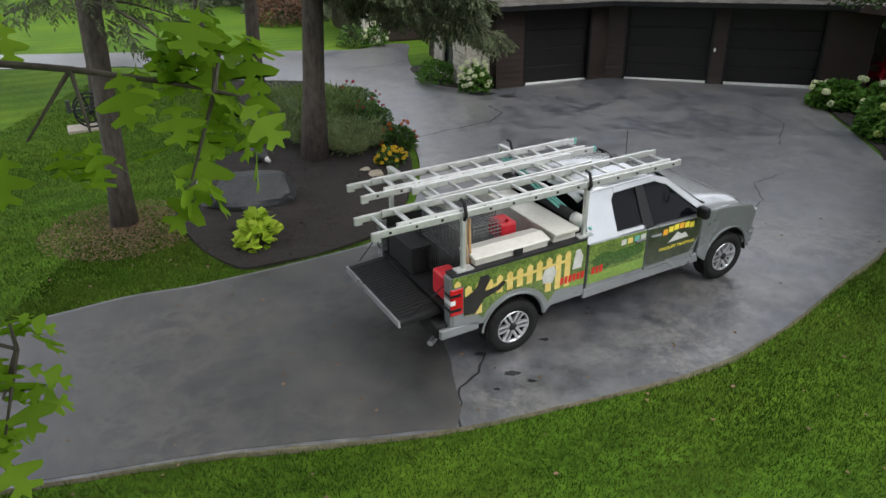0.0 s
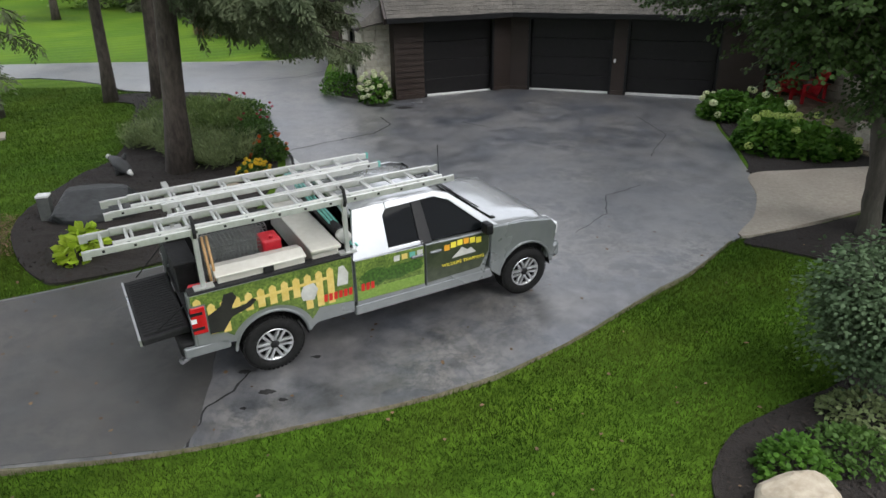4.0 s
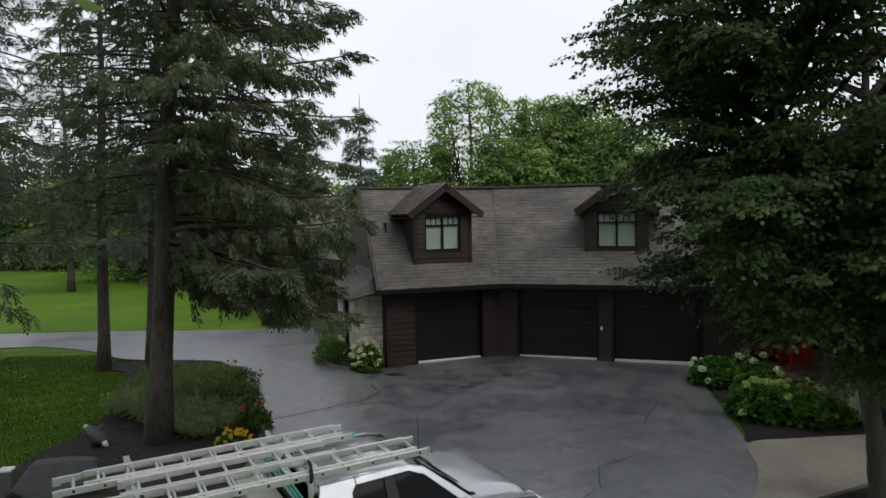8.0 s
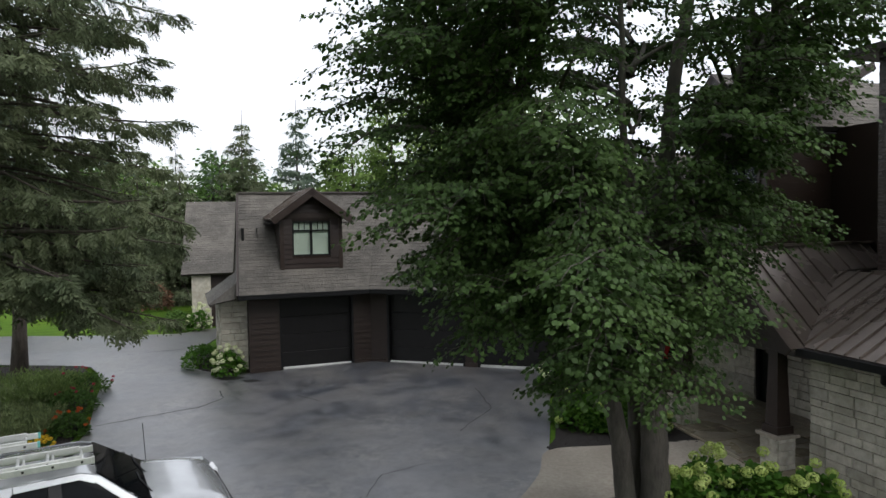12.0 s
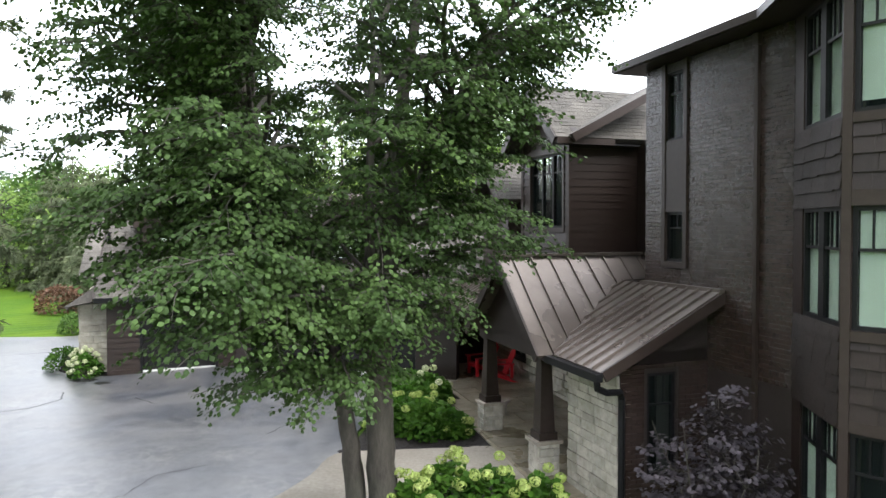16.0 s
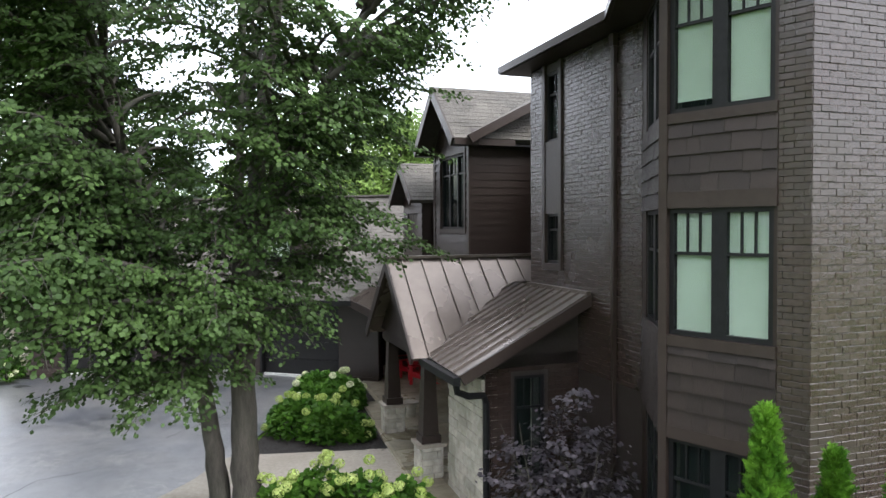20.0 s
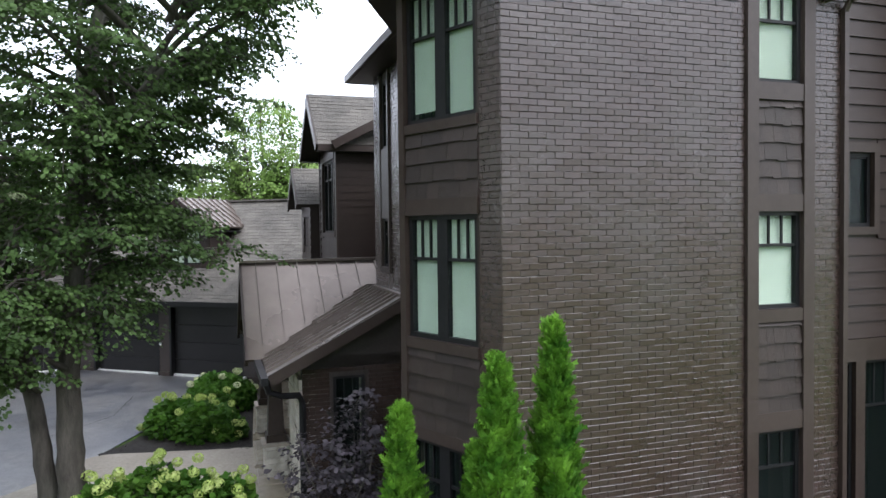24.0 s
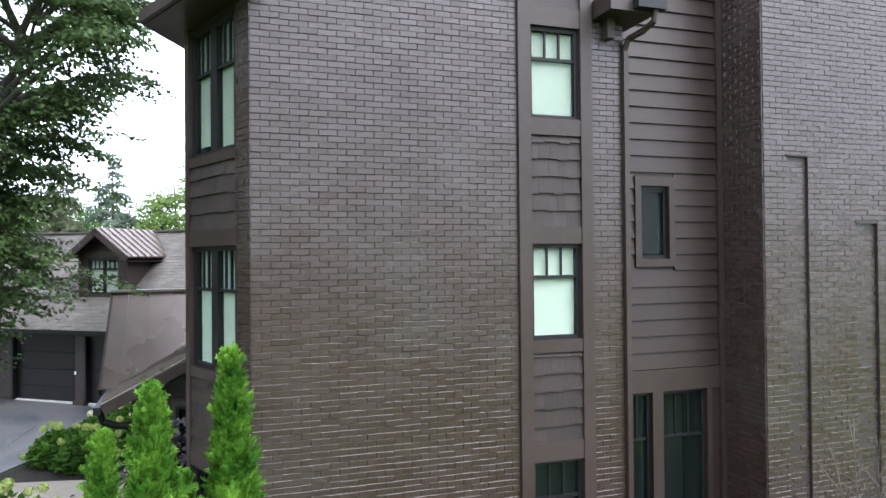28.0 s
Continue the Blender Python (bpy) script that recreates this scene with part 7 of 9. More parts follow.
for k, (x, y, h, r) in enumerate(((16.06, 5.55, 3.42, 0.46), (16.82, 4.74, 4.0, 0.56), (16.7, 5.7, 3.02, 0.42), (17.3, 5.15, 4.2, 0.5))):
    arborvitae((x, y), h, r, 260 + k)
leaf_tree((7.55, 6.55), [((0, 0, 0), (0.05, 0.05, 1.5), 0.04), ((0.1, 0, 0), (0.25, -0.1, 1.4), 0.03)], [((0.15, 0, 1.25), (0.8, 0.75, 0.75))], 520, 44, 0.052, 271, "small grey-green shrub tree on thin stems", M_GREYLEAF, name="shrub_tree", limbs=16)
bush("shrub", (6.3, 5.5), (0.42, 0.4, 0.4), 900, 0.06, M_HYDRA, "low green shrub beside the boulder", "shrub", 281)
bush("shrub", (7.0, 5.7), (0.45, 0.4, 0.35), 700, 0.07, M_SHRUB, "low green shrub beside the boulder", "shrub", 282, small=True)
bush("shrub", (7.4, 6.3), (0.5, 0.4, 0.3), 700, 0.07, M_SAGE, "low grey-green groundcover beside the boulder", "shrub", 283, small=True)

# leafless twiggy shrub by the chimney
tw = thing("bare_shrub", "pale twiggy shrub with few leaves by the chimney", "shrub", Matrix.Translation((23.1, 6.0, ground_z(6.0))))
rr = random.Random(290)
for k in range(13):
    a, spread_ = rr.uniform(0, 6.28), rr.uniform(0.15, 0.75)
    h = rr.uniform(2.1, 3.5)
    pts = [(0.1 * math.cos(a), 0.1 * math.sin(a), 0), (0.45 * spread_ * math.cos(a), 0.45 * spread_ * math.sin(a), h * 0.5), (spread_ * math.cos(a + 0.3), spread_ * math.sin(a + 0.3), h * 0.8), (spread_ * 1.25 * math.cos(a + 0.2), spread_ * 1.25 * math.sin(a + 0.2), h)]
    g = Geo().tube(pts, [0.016, 0.011, 0.007, 0.003], 5)
    for j in range(12):
        q = rr.uniform(0.45, 0.98) * 3
        i = min(int(q), 2)
        p = Vector(pts[i]).lerp(Vector(pts[i + 1]), q - i)
        e = p + Vector((rr.gauss(0, 0.16), rr.gauss(0, 0.16), rr.uniform(0.1, 0.34)))
        g.tube([p, e], [0.005, 0.002], 4)
    part("stem", g, M_BARK2, tw)

# ---- grass blades, mulch chips, fallen leaves ----
def inside(px, py, outline):
    """Which points lie inside a plan outline."""
    ok = np.zeros(len(px), bool)
    for (x0, y0), (x1, y1) in zip(outline, outline[1:] + outline[:1]):
        hit = ((y0 > py) != (y1 > py)) & (px < (x1 - x0) * (py - y0) / (y1 - y0 + 1e-9) + x0)
        ok ^= hit
    return ok


OUT_DRIVE, OUT_WEST, OUT_SOUTH, OUT_EAST, OUT_WALK = rounded(DRIVE_SOUTH + DRIVE_NORTH), rounded(WEST_BED), rounded(SOUTH_BED), rounded(EAST_BED), rounded(WALK)
rng = np.random.default_rng(300)
pts = []
for x0, x1, y0, y1, n in ((-6, 9.5, 3.2, 11.2, 300000), (-11, -2.5, 8, 23, 150000)):
    px, py = rng.uniform(x0, x1, n), rng.uniform(y0, y1, n)
    keep = ~inside(px, py, OUT_DRIVE)
    for o in (OUT_WEST, OUT_SOUTH, OUT_EAST, OUT_WALK):
        keep &= ~inside(px, py, o)
    pts.append(np.stack([px[keep], py[keep]], axis=1))
pts = np.concatenate(pts)
n = len(pts)
base = np.stack([pts[:, 0], pts[:, 1], 0.033 * (pts[:, 1] - 10.5) - 0.03], axis=1)
lean = rng.normal(size=(n, 3)) * (0.5, 0.5, 0) + (0, 0, 1)
a = rng.random(n) * math.pi
side = np.stack([np.cos(a), np.sin(a), np.zeros(n)], axis=1) * rng.uniform(0.004, 0.009, n)[:, None]
tip = base + lean * rng.uniform(0.04, 0.085, n)[:, None]
gvv = np.stack([base - side, base + side, tip], axis=1).reshape(-1, 3)
thing("grass", "fine green grass blades of the mown lawn", "grass", kind="stuff", mesh=array_mesh("grass", gvv, np.arange(3 * n).reshape(-1, 3), M_BLADE))

chip_v = np.array([(-0.5, -0.16, 0), (0.5, -0.12, 0), (0.45, 0.14, 0.02), (-0.5, 0.12, 0), (0, 0, 0.14)])
chip_f = np.array([(0, 1, 4), (1, 2, 4), (2, 3, 4), (3, 0, 4)])
pts = []
for o, (x0, x1, y0, y1), n in ((OUT_WEST, (-7.5, -0.4, 9.5, 22.2), 17000), (OUT_SOUTH, (5.4, 14.5, 3.4, 12.6), 11000), (OUT_EAST, (9.3, 12.6, 13.8, 20.4), 2500)):
    px, py = rng.uniform(x0, x1, n), rng.uniform(y0, y1, n)
    k = inside(px, py, o)
    pts.append(np.stack([px[k], py[k], np.array([ground_z(y) for y in py[k]]) + 0.05], axis=1))
pts = np.concatenate(pts)
n = len(pts)
d = rng.normal(size=(n, 3)) * (1, 1, 0.25)
cv, cf = spread(chip_v, chip_f, turns_to(d, np.tile((0, 0, 1.0), (n, 1)) + rng.normal(size=(n, 3)) * 0.3, rng.uniform(0.025, 0.075, n)), pts)
thing("mulch", "loose dark bark chips in the beds", "mulch", kind="stuff", mesh=array_mesh("mulch", cv, cf, M_CHIP))

# needle litter under the lawn spruce
n = 5000
rad, a = rng.random(n) ** 0.7 * 1.25, rng.random(n) * 2 * math.pi
px, py = -5.55 + rad * np.cos(a) * 1.1, 11.2 + rad * np.sin(a)
keep = ~inside(px, py, OUT_DRIVE) & ~inside(px, py, OUT_WEST)
px, py = px[keep], py[keep]
n = len(px)
cv, cf = spread(chip_v, chip_f, turns_to(rng.normal(size=(n, 3)) * (1, 1, 0.3), np.tile((0, 0, 1.0), (n, 1)), rng.uniform(0.02, 0.06, n)), np.stack([px, py, 0.033 * (py - 10.5) + rng.uniform(0.0, 0.035, n)], axis=1))
thing("needle_litter", "brown needle litter round the spruce trunk", "litter", kind="stuff", mesh=array_mesh("needle_litter", cv, cf, M_LITTER))

n = 150
px, py = rng.uniform(-6, 9, n), rng.uniform(4.5, 12, n)
d = rng.normal(size=(n, 3)) * (1, 1, 0.15)
zz = 0.033 * (py - 10.5) + 0.035
lv, lf = spread(LEAF_V, LEAF_F, turns_to(d, np.tile((0, 0, 1.0), (n, 1)), rng.uniform(0.03, 0.07, n)), np.stack([px, py, zz], axis=1))
thing("fallen_leaves", "scattered fallen leaves on lawn and drive", "leaves", kind="stuff", mesh=array_mesh("fallen_leaves", lv, lf, M_LITTER))

# ---- pickup truck with ladder rack ----
M_SILVER = surf("silver_paint", (0.37, 0.385, 0.395), (0.43, 0.445, 0.455), 3, (0.16, 0.24), metal=0.5, coat=0.5)
M_GREY = surf("grey_body_paint", (0.22, 0.235, 0.24), (0.27, 0.285, 0.29), 3, (0.22, 0.32), metal=0.5, coat=0.5)
M_TYRE = surf("tyre_rubber", (0.008, 0.008, 0.008), (0.016, 0.016, 0.016), 20, (0.7, 0.85), 0.4, 60, spec=0.2)
M_ALLOY = surf("alloy", (0.52, 0.53, 0.54), (0.62, 0.63, 0.64), 8, (0.25, 0.38), metal=0.85)
M_ALUM = surf("aluminium", (0.48, 0.49, 0.48), (0.62, 0.63, 0.62), 10, (0.32, 0.5), 0.05, 40, metal=0.55, wide=(0.5, 0.5, 0.48))
M_TOOLBOX = surf("tread_aluminium", (0.58, 0.56, 0.50), (0.68, 0.66, 0.60), 12, (0.35, 0.5), 0.1, 60, metal=0.35, wide=(0.5, 0.48, 0.42))
M_PLASTIC = surf("black_plastic", (0.009, 0.009, 0.0095), (0.018, 0.018, 0.0185), 14, (0.5, 0.7), 0.3, 80, spec=0.25)
M_LAMP = surf("red_lamp", (0.38, 0.008, 0.012), (0.5, 0.015, 0.02), 5, (0.08, 0.15), coat=0.6)
M_CLEAR = surf("clear_lamp", (0.62, 0.63, 0.64), (0.75, 0.76, 0.77), 5, (0.08, 0.2), coat=0.5)
M_WRAP = surf("foliage_wrap", (0.022, 0.060, 0.009), (0.24, 0.33, 0.07), 30, (0.3, 0.4), wide=(0.03, 0.06, 0.012), wide_scale=5, wide_amount=0.6, coat=0.3)
M_WRAP_DARK = surf("dark_wrap", (0.022, 0.030, 0.016), (0.05, 0.062, 0.034), 9, (0.25, 0.35), coat=0.4)
M_PICKET = surf("yellow_wrap", (0.58, 0.42, 0.10), (0.72, 0.56, 0.20), 12, (0.3, 0.4), coat=0.3)
M_LETTER = surf("yellow_letter", (0.75, 0.62, 0.05), (0.8, 0.68, 0.08), 5, (0.3, 0.4))
M_ORANGE_PRINT = surf("orange_letter", (0.72, 0.30, 0.03), (0.78, 0.40, 0.04), 5, (0.3, 0.4))
M_LETTER_RED = surf("red_letter", (0.5, 0.015, 0.015), (0.58, 0.03, 0.02), 5, (0.3, 0.4))
M_SHAPE = surf("dark_shape", (0.015, 0.015, 0.015), (0.03, 0.028, 0.026), 8, (0.3, 0.4))
M_PALE = surf("pale_shape", (0.42, 0.42, 0.40), (0.58, 0.58, 0.55), 8, (0.3, 0.4))
M_TEAL = surf("teal_pole", (0.10, 0.34, 0.29), (0.16, 0.42, 0.37), 6, (0.4, 0.6))
M_WOOD = surf("wooden_handle", (0.34, 0.19, 0.08), (0.48, 0.30, 0.14), 9, (0.5, 0.7), stretch=(1, 1, 0.2))
M_WIRE = surf("galvanised_wire", (0.16, 0.17, 0.17), (0.25, 0.26, 0.26), 9, (0.4, 0.55), metal=0.7)

up_n = Vector((0, -0.033, 1)).normalized()
fwd = Vector((math.cos(radians(28.9)), math.sin(radians(28.9)), 0))
fwd = (fwd - up_n * fwd.dot(up_n)).normalized()
lft = up_n.cross(fwd)
TM = Matrix((fwd, lft, up_n)).transposed().to_4x4()
TM.translation = (0.37, 8.22, ground_z(8.22) + 0.03)
TM = TM @ Matrix.Diagonal((1, 1, 0.945, 1))
truck = thing("pickup_truck", "silver-grey pickup with fence-and-foliage wrap, tailgate down", "pickup truck", TM)
WB, WR = 3.68, 0.40


def side_plate(name, outline, y, thick, material, label="", bevel=0.015, both=True, parent=None):
    """A body panel cut from a side outline (x, z), mirrored to both sides."""
    made = []
    for s in ((-1, 1) if both else (-1,)):
        k = len(outline)
        a = [(x, s * y, z) for x, z in outline] + [(x, s * (y - thick), z) for x, z in outline]
        f = [tuple(range(k)), tuple(range(k, 2 * k))[::-1]] + [(i, k + i, k + (i + 1) % k, (i + 1) % k) for i in range(k)]
        if s > 0:
            f = [q[::-1] for q in f]
        made.append(part(name, Geo().add(a, f), material, parent or truck, label, bevel=bevel))
    return made


def arch(cx, r, z0, a0=180, a1=0, n=14):
    """Points along a wheel arch from left to right, over the axle at (cx, WR)."""
    return [(cx + r * math.cos(radians(a0 + (a1 - a0) * i / n)), WR + 0.02 + r * math.sin(radians(a0 + (a1 - a0) * i / n))) for i in range(n + 1)]


AR = 0.445
# bedside, cab lower side, front fender
side_plate("bedside", [(-0.87, 0.66)] + arch(0, AR, 0.5, 160, 0)[0:] + [(0.56, 0.52), (1.06, 0.52), (1.06, 1.36), (-0.87, 1.35)], 1.0, 0.13, M_GREY, "grey bed side under the wrap", 0.02)
side_plate("rear_door", [(1.09, 0.60), (2.06, 0.60), (2.06, 1.25), (1.09, 1.27)], 1.0, 0.09, M_GREY, "grey half door", 0.012)
side_plate("front_door", [(2.08, 0.60), (2.98, 0.60), (3.06, 0.9), (3.06, 1.22), (2.08, 1.25)], 1.0, 0.09, M_GREY, "grey front door", 0.012)
side_plate("rocker", [(1.07, 0.44), (3.14, 0.44), (3.10, 0.60), (1.07, 0.60)], 0.985, 0.12, M_GREY, "grey sill", 0.02)
side_plate("fender", [(3.08, 0.56)] + arch(WB, AR, 0.5, 178, 8) + [(4.17, 0.72), (4.21, 1.02), (4.09, 1.16), (3.6, 1.24), (3.08, 1.27)], 1.0, 0.14, M_GREY, "grey front fender", 0.035)
for cx in (0, WB):
    for s in (-1, 1):
        g = Geo()
        n = 16
        ring = [(cx + r * math.cos(radians(176 - 172 * i / n)), y, WR + 0.02 + r * math.sin(radians(176 - 172 * i / n))) for r, y in ((AR - 0.02, s * 0.98), (AR + 0.005, s * 1.022), (AR + 0.028, s * 1.006)) for i in range(n + 1)]
        k = n + 1
        g.add(ring, [(j * k + i, j * k + i + 1, (j + 1) * k + i + 1, (j + 1) * k + i) for j in range(2) for i in range(n)])
        part("wheel_arch", g, M_GREY, truck, smooth=True)
        g = Geo()
        ring = [(cx + (AR - 0.01) * math.cos(radians(185 - 190 * i / n)), y, WR + 0.02 + (AR - 0.01) * math.sin(radians(185 - 190 * i / n))) for y in (s * 0.99, s * 0.6) for i in range(n + 1)]
        g.add(ring, [(i, i + 1, k + i + 1, k + i) for i in range(n)] + [tuple(range(k, 2 * k))])
        part("wheel_well", g, M_PLASTIC, truck)
# floor pan, bed floor, bed front, inner bed
part("chassis", Geo().box(-0.9, -0.55, 0.42, 4.2, 0.55, 0.62).box(0.55, -0.9, 0.5, 3.1, 0.9, 0.62), M_PLASTIC, truck, "dark underbody")
part("bed_floor", Geo().box(-0.87, -0.88, 0.80, 1.05, 0.88, 0.85), M_PLASTIC, truck, "black bed liner")
part("bed_front", Geo().box(1.0, -0.88, 0.85, 1.06, 0.88, 1.38), M_PLASTIC, truck)
for s in (-1, 1):
    part("bed_rail", Geo().box(-0.87, s * 0.93 - 0.085, 1.35, 1.05, s * 0.93 + 0.085, 1.385), M_PLASTIC, truck, "black bed rail cap", bevel=0.012)
    part("bed_liner", Geo().box(-0.86, s * 0.865 - 0.01, 0.85, 1.0, s * 0.865 + 0.01, 1.38), M_PLASTIC, truck)
# cab
ROOF = 1.90


def cab_shell():
    """Roof and pillars of the cab: sections across, from the back to the windscreen."""
    g = Geo()
    secs = [(1.16, 0.62, 1.80), (1.30, 0.66, 1.885), (1.8, 0.68, ROOF + 0.015), (2.3, 0.67, ROOF), (2.55, 0.64, 1.855)]
    n = 12
    for x, half, z in secs:
        for i in range(n + 1):
            q = -1 + 2 * i / n
            g.v.append((x, half * q, z - 0.055 * q * q - 0.03 * q ** 6))
    for a in range(len(secs) - 1):
        for i in range(n):
            g.f.append((a * 13 + i, (a + 1) * 13 + i, (a + 1) * 13 + i + 1, a * 13 + i + 1))
    return g


roof = part("roof", cab_shell(), M_SILVER, truck, "silver cab roof", smooth=True)
mod = roof.modifiers.new("thick", "SOLIDIFY")
mod.thickness = 0.04
for s in (-1, 1):
    def slant(z):
        return s * (0.985 - 0.30 * max(0, z - 1.26) / 0.6)

    def pillar(name, outline, mat=M_SILVER, label=""):
        k = len(outline)
        a = [(x, slant(z), z) for x, z in outline] + [(x, slant(z) - s * 0.05, z) for x, z in outline]
        f = [tuple(range(k)), tuple(range(k, 2 * k))[::-1]] + [(i, k + i, k + (i + 1) % k, (i + 1) % k) for i in range(k)]
        return part(name, Geo().add(a, [q[::-1] for q in f] if s > 0 else f), mat, truck, label, bevel=0.008)

    pillar("rear_pillar", [(1.08, 1.26), (2.06, 1.26), (2.06, 1.31), (1.58, 1.31), (1.60, 1.70), (1.66, 1.77), (1.66, 1.85), (1.22, 1.84)], label="silver rear pillar")
    pillar("roof_rail", [(1.66, 1.77), (2.36, 1.79), (2.52, 1.72), (2.58, 1.80), (2.38, 1.86), (1.66, 1.85)])
    pillar("centre_pillar", [(2.01, 1.26), (2.19, 1.26), (2.16, 1.79), (2.02, 1.79)], M_BLACK)
    pillar("front_pillar", [(3.05, 1.27), (3.22, 1.27), (2.58, 1.80), (2.50, 1.76)], label="silver windscreen pillar")
    for name, outline in (("rear_side_window", [(1.58, 1.31), (2.01, 1.31), (2.02, 1.77), (1.67, 1.77), (1.60, 1.70)]), ("front_side_window", [(2.19, 1.27), (3.05, 1.27), (2.51, 1.74), (2.36, 1.79), (2.16, 1.79)])):
        k = len(outline)
        a = [(x, slant(z) - s * 0.02, z) for x, z in outline] + [(x, slant(z) - s * 0.03, z) for x, z in outline]
        f = [tuple(range(k)), tuple(range(k, 2 * k))[::-1]] + [(i, k + i, k + (i + 1) % k, (i + 1) % k) for i in range(k)]
        part(name, Geo().add(a, f), M_TINT, truck, "dark tinted side window")
    part("mirror", Geo().box(2.90, s * 1.10 - 0.085, 1.24, 3.01, s * 1.10 + 0.085, 1.41).box(2.95, min(s * 0.98, s * 1.06), 1.26, 3.01, max(s * 0.98, s * 1.06), 1.32), M_BLACK, truck, "black door mirror", bevel=0.03)
    for x in (2.13, 1.86):
        part("door_handle", Geo().box(x, s * 1.02 - 0.018, 1.10, x + 0.17, s * 1.02 + 0.018, 1.135), M_GREY if x > 1.5 else M_WRAP, truck, bevel=0.01)
    part("cowl_lamp", Geo().box(4.14, s * 0.80 - 0.17, 0.86, 4.25, s * 0.80 + 0.155, 1.06), M_CLEAR, truck, "clear headlight", bevel=0.03)
part("windscreen", Geo().slab([(3.20, -0.86, 1.33), (3.20, 0.86, 1.33), (2.56, 0.63, 1.83), (2.56, -0.63, 1.83)], 0.02), M_TINT, truck, "dark windscreen")
part("rear_window", Geo().slab([(1.17, 0.80, 1.30), (1.17, -0.80, 1.30), (1.24, -0.62, 1.80), (1.24, 0.62, 1.80)], 0.02), M_TINT, truck, "dark rear window")
part("cab_back", Geo().box(1.07, -0.93, 0.62, 1.12, 0.93, 1.30), M_SILVER, truck)
part("cab_interior", Geo().box(1.25, -0.85, 0.7, 2.95, 0.85, 1.24), M_PLASTIC, truck, "dark cab interior")
for s in (-1, 1):
    for x in (1.5, 2.15):
        part("seat", Geo().box(x, s * 0.42 - 0.24, 1.24, x + 0.14, s * 0.42 + 0.24, 1.62), M_PLASTIC, truck, bevel=0.05)
# bonnet: crowned, with two raised edges
g = Geo()
xs = [3.15, 3.33, 3.62, 3.92, 4.08, 4.17, 4.21]
zs = [1.335, 1.325, 1.29, 1.235, 1.17, 1.09, 1.00]
ys = [-0.99, -0.93, -0.80, -0.72, -0.45, 0, 0.45, 0.72, 0.80, 0.93, 0.99]
lift = [-0.075, -0.03, 0.0, 0.030, 0.022, 0.026, 0.022, 0.030, 0.0, -0.03, -0.075]
for i, (x, z) in enumerate(zip(xs, zs)):
    for y, h in zip(ys, lift):
        g.v.append((x - 0.06 * (y / 0.99) ** 2 * (i > 3), y * (1 - 0.04 * i / 6), z + h))
for i in range(len(xs) - 1):
    for j in range(len(ys) - 1):
        g.f.append((i * 11 + j, (i + 1) * 11 + j, (i + 1) * 11 + j + 1, i * 11 + j + 1))
bonnet = part("bonnet", g, M_SILVER, truck, "silver crowned bonnet", smooth=True)
mod = bonnet.modifiers.new("smooth", "SUBSURF")
mod.levels = mod.render_levels = 2
part("cowl", Geo().box(3.07, -0.86, 1.29, 3.24, 0.86, 1.335), M_PLASTIC, truck, "black wiper cowl", bevel=0.01)
for y in (-0.5, 0.25):
    part("wiper", Geo().tube([(3.20, y, 1.35), (3.09, y + 0.3, 1.43), (3.07, y + 0.62, 1.44)], 0.011, 5), M_PLASTIC, truck)
part("grille", Geo().box(4.12, -0.62, 0.74, 4.215, 0.62, 1.04), M_PLASTIC, truck, "dark grille", bevel=0.02)
for z in (0.82, 0.93):
    part("grille_bar", Geo().box(4.20, -0.62, z, 4.235, 0.62, z + 0.035), M_ALLOY, truck)
part("front_bumper", Geo().box(4.06, -0.97, 0.46, 4.31, 0.97, 0.72), M_GREY, truck, "grey front bumper", bevel=0.06)
part("radiator", Geo().box(3.1, -0.85, 0.55, 4.12, 0.85, 1.05), M_PLASTIC, truck)
# rear: lamps, bumper, open tailgate
for s in (-1, 1):
    lamp = part("tail_lamp", Geo().box(-0.888, s * 0.94 - 0.068, 0.82, -0.72, s * 0.94 + 0.068, 1.19), M_LAMP, truck, "red tail lamp with a clear band", bevel=0.015)
    part("reverse_lens", Geo().box(-0.892, s * 0.94 - 0.072, 0.98, -0.83, s * 0.94 + 0.072, 1.04), M_CLEAR, lamp)
    part("lamp_trim", Geo().box(-0.891, s * 0.94 - 0.071, 1.08, -0.755, s * 0.94 + 0.071, 1.12).box(-0.891, s * 0.94 - 0.071, 0.88, -0.755, s * 0.94 + 0.071, 0.92), M_BLACK, lamp)
    part("bed_post", Geo().box(-0.89, s * 0.92 - 0.07, 0.62, -0.80, s * 0.92 + 0.07, 1.34), M_GREY, truck, bevel=0.01)
part("rear_bumper", Geo().box(-1.05, -0.93, 0.50, -0.86, 0.93, 0.70), M_PLASTIC, truck, "dark rear bumper", bevel=0.04)
part("bumper_corner", Geo().box(-1.02, -1.0, 0.52, -0.50, -0.94, 0.66), M_GREY, truck, bevel=0.02)
part("exhaust", Geo().tube([(-0.8, -0.6, 0.42), (-0.98, -0.75, 0.38), (-1.06, -0.8, 0.38)], 0.04, 10), M_ALLOY, truck)
gate = part("tailgate", Geo().box(-1.42, -0.78, 0.74, -0.89, 0.78, 0.83), M_PLASTIC, truck, "lowered tailgate with black ribbed liner", Matrix.Translation((-0.97, 0, 0.8)) @ pose(0, 0, 0, 0, -3, 0) @ Matrix.Translation((0.97, 0, -0.8)), bevel=0.02)
part("gate_liner", Geo().box(-1.39, -0.72, 0.83, -0.92, 0.72, 0.836), M_PLASTIC, gate)
for k in range(22):
    part("liner_rib", Geo().box(-1.38, -0.70 + 0.064 * k, 0.836, -0.93, -0.675 + 0.064 * k, 0.843), M_PLASTIC, gate)
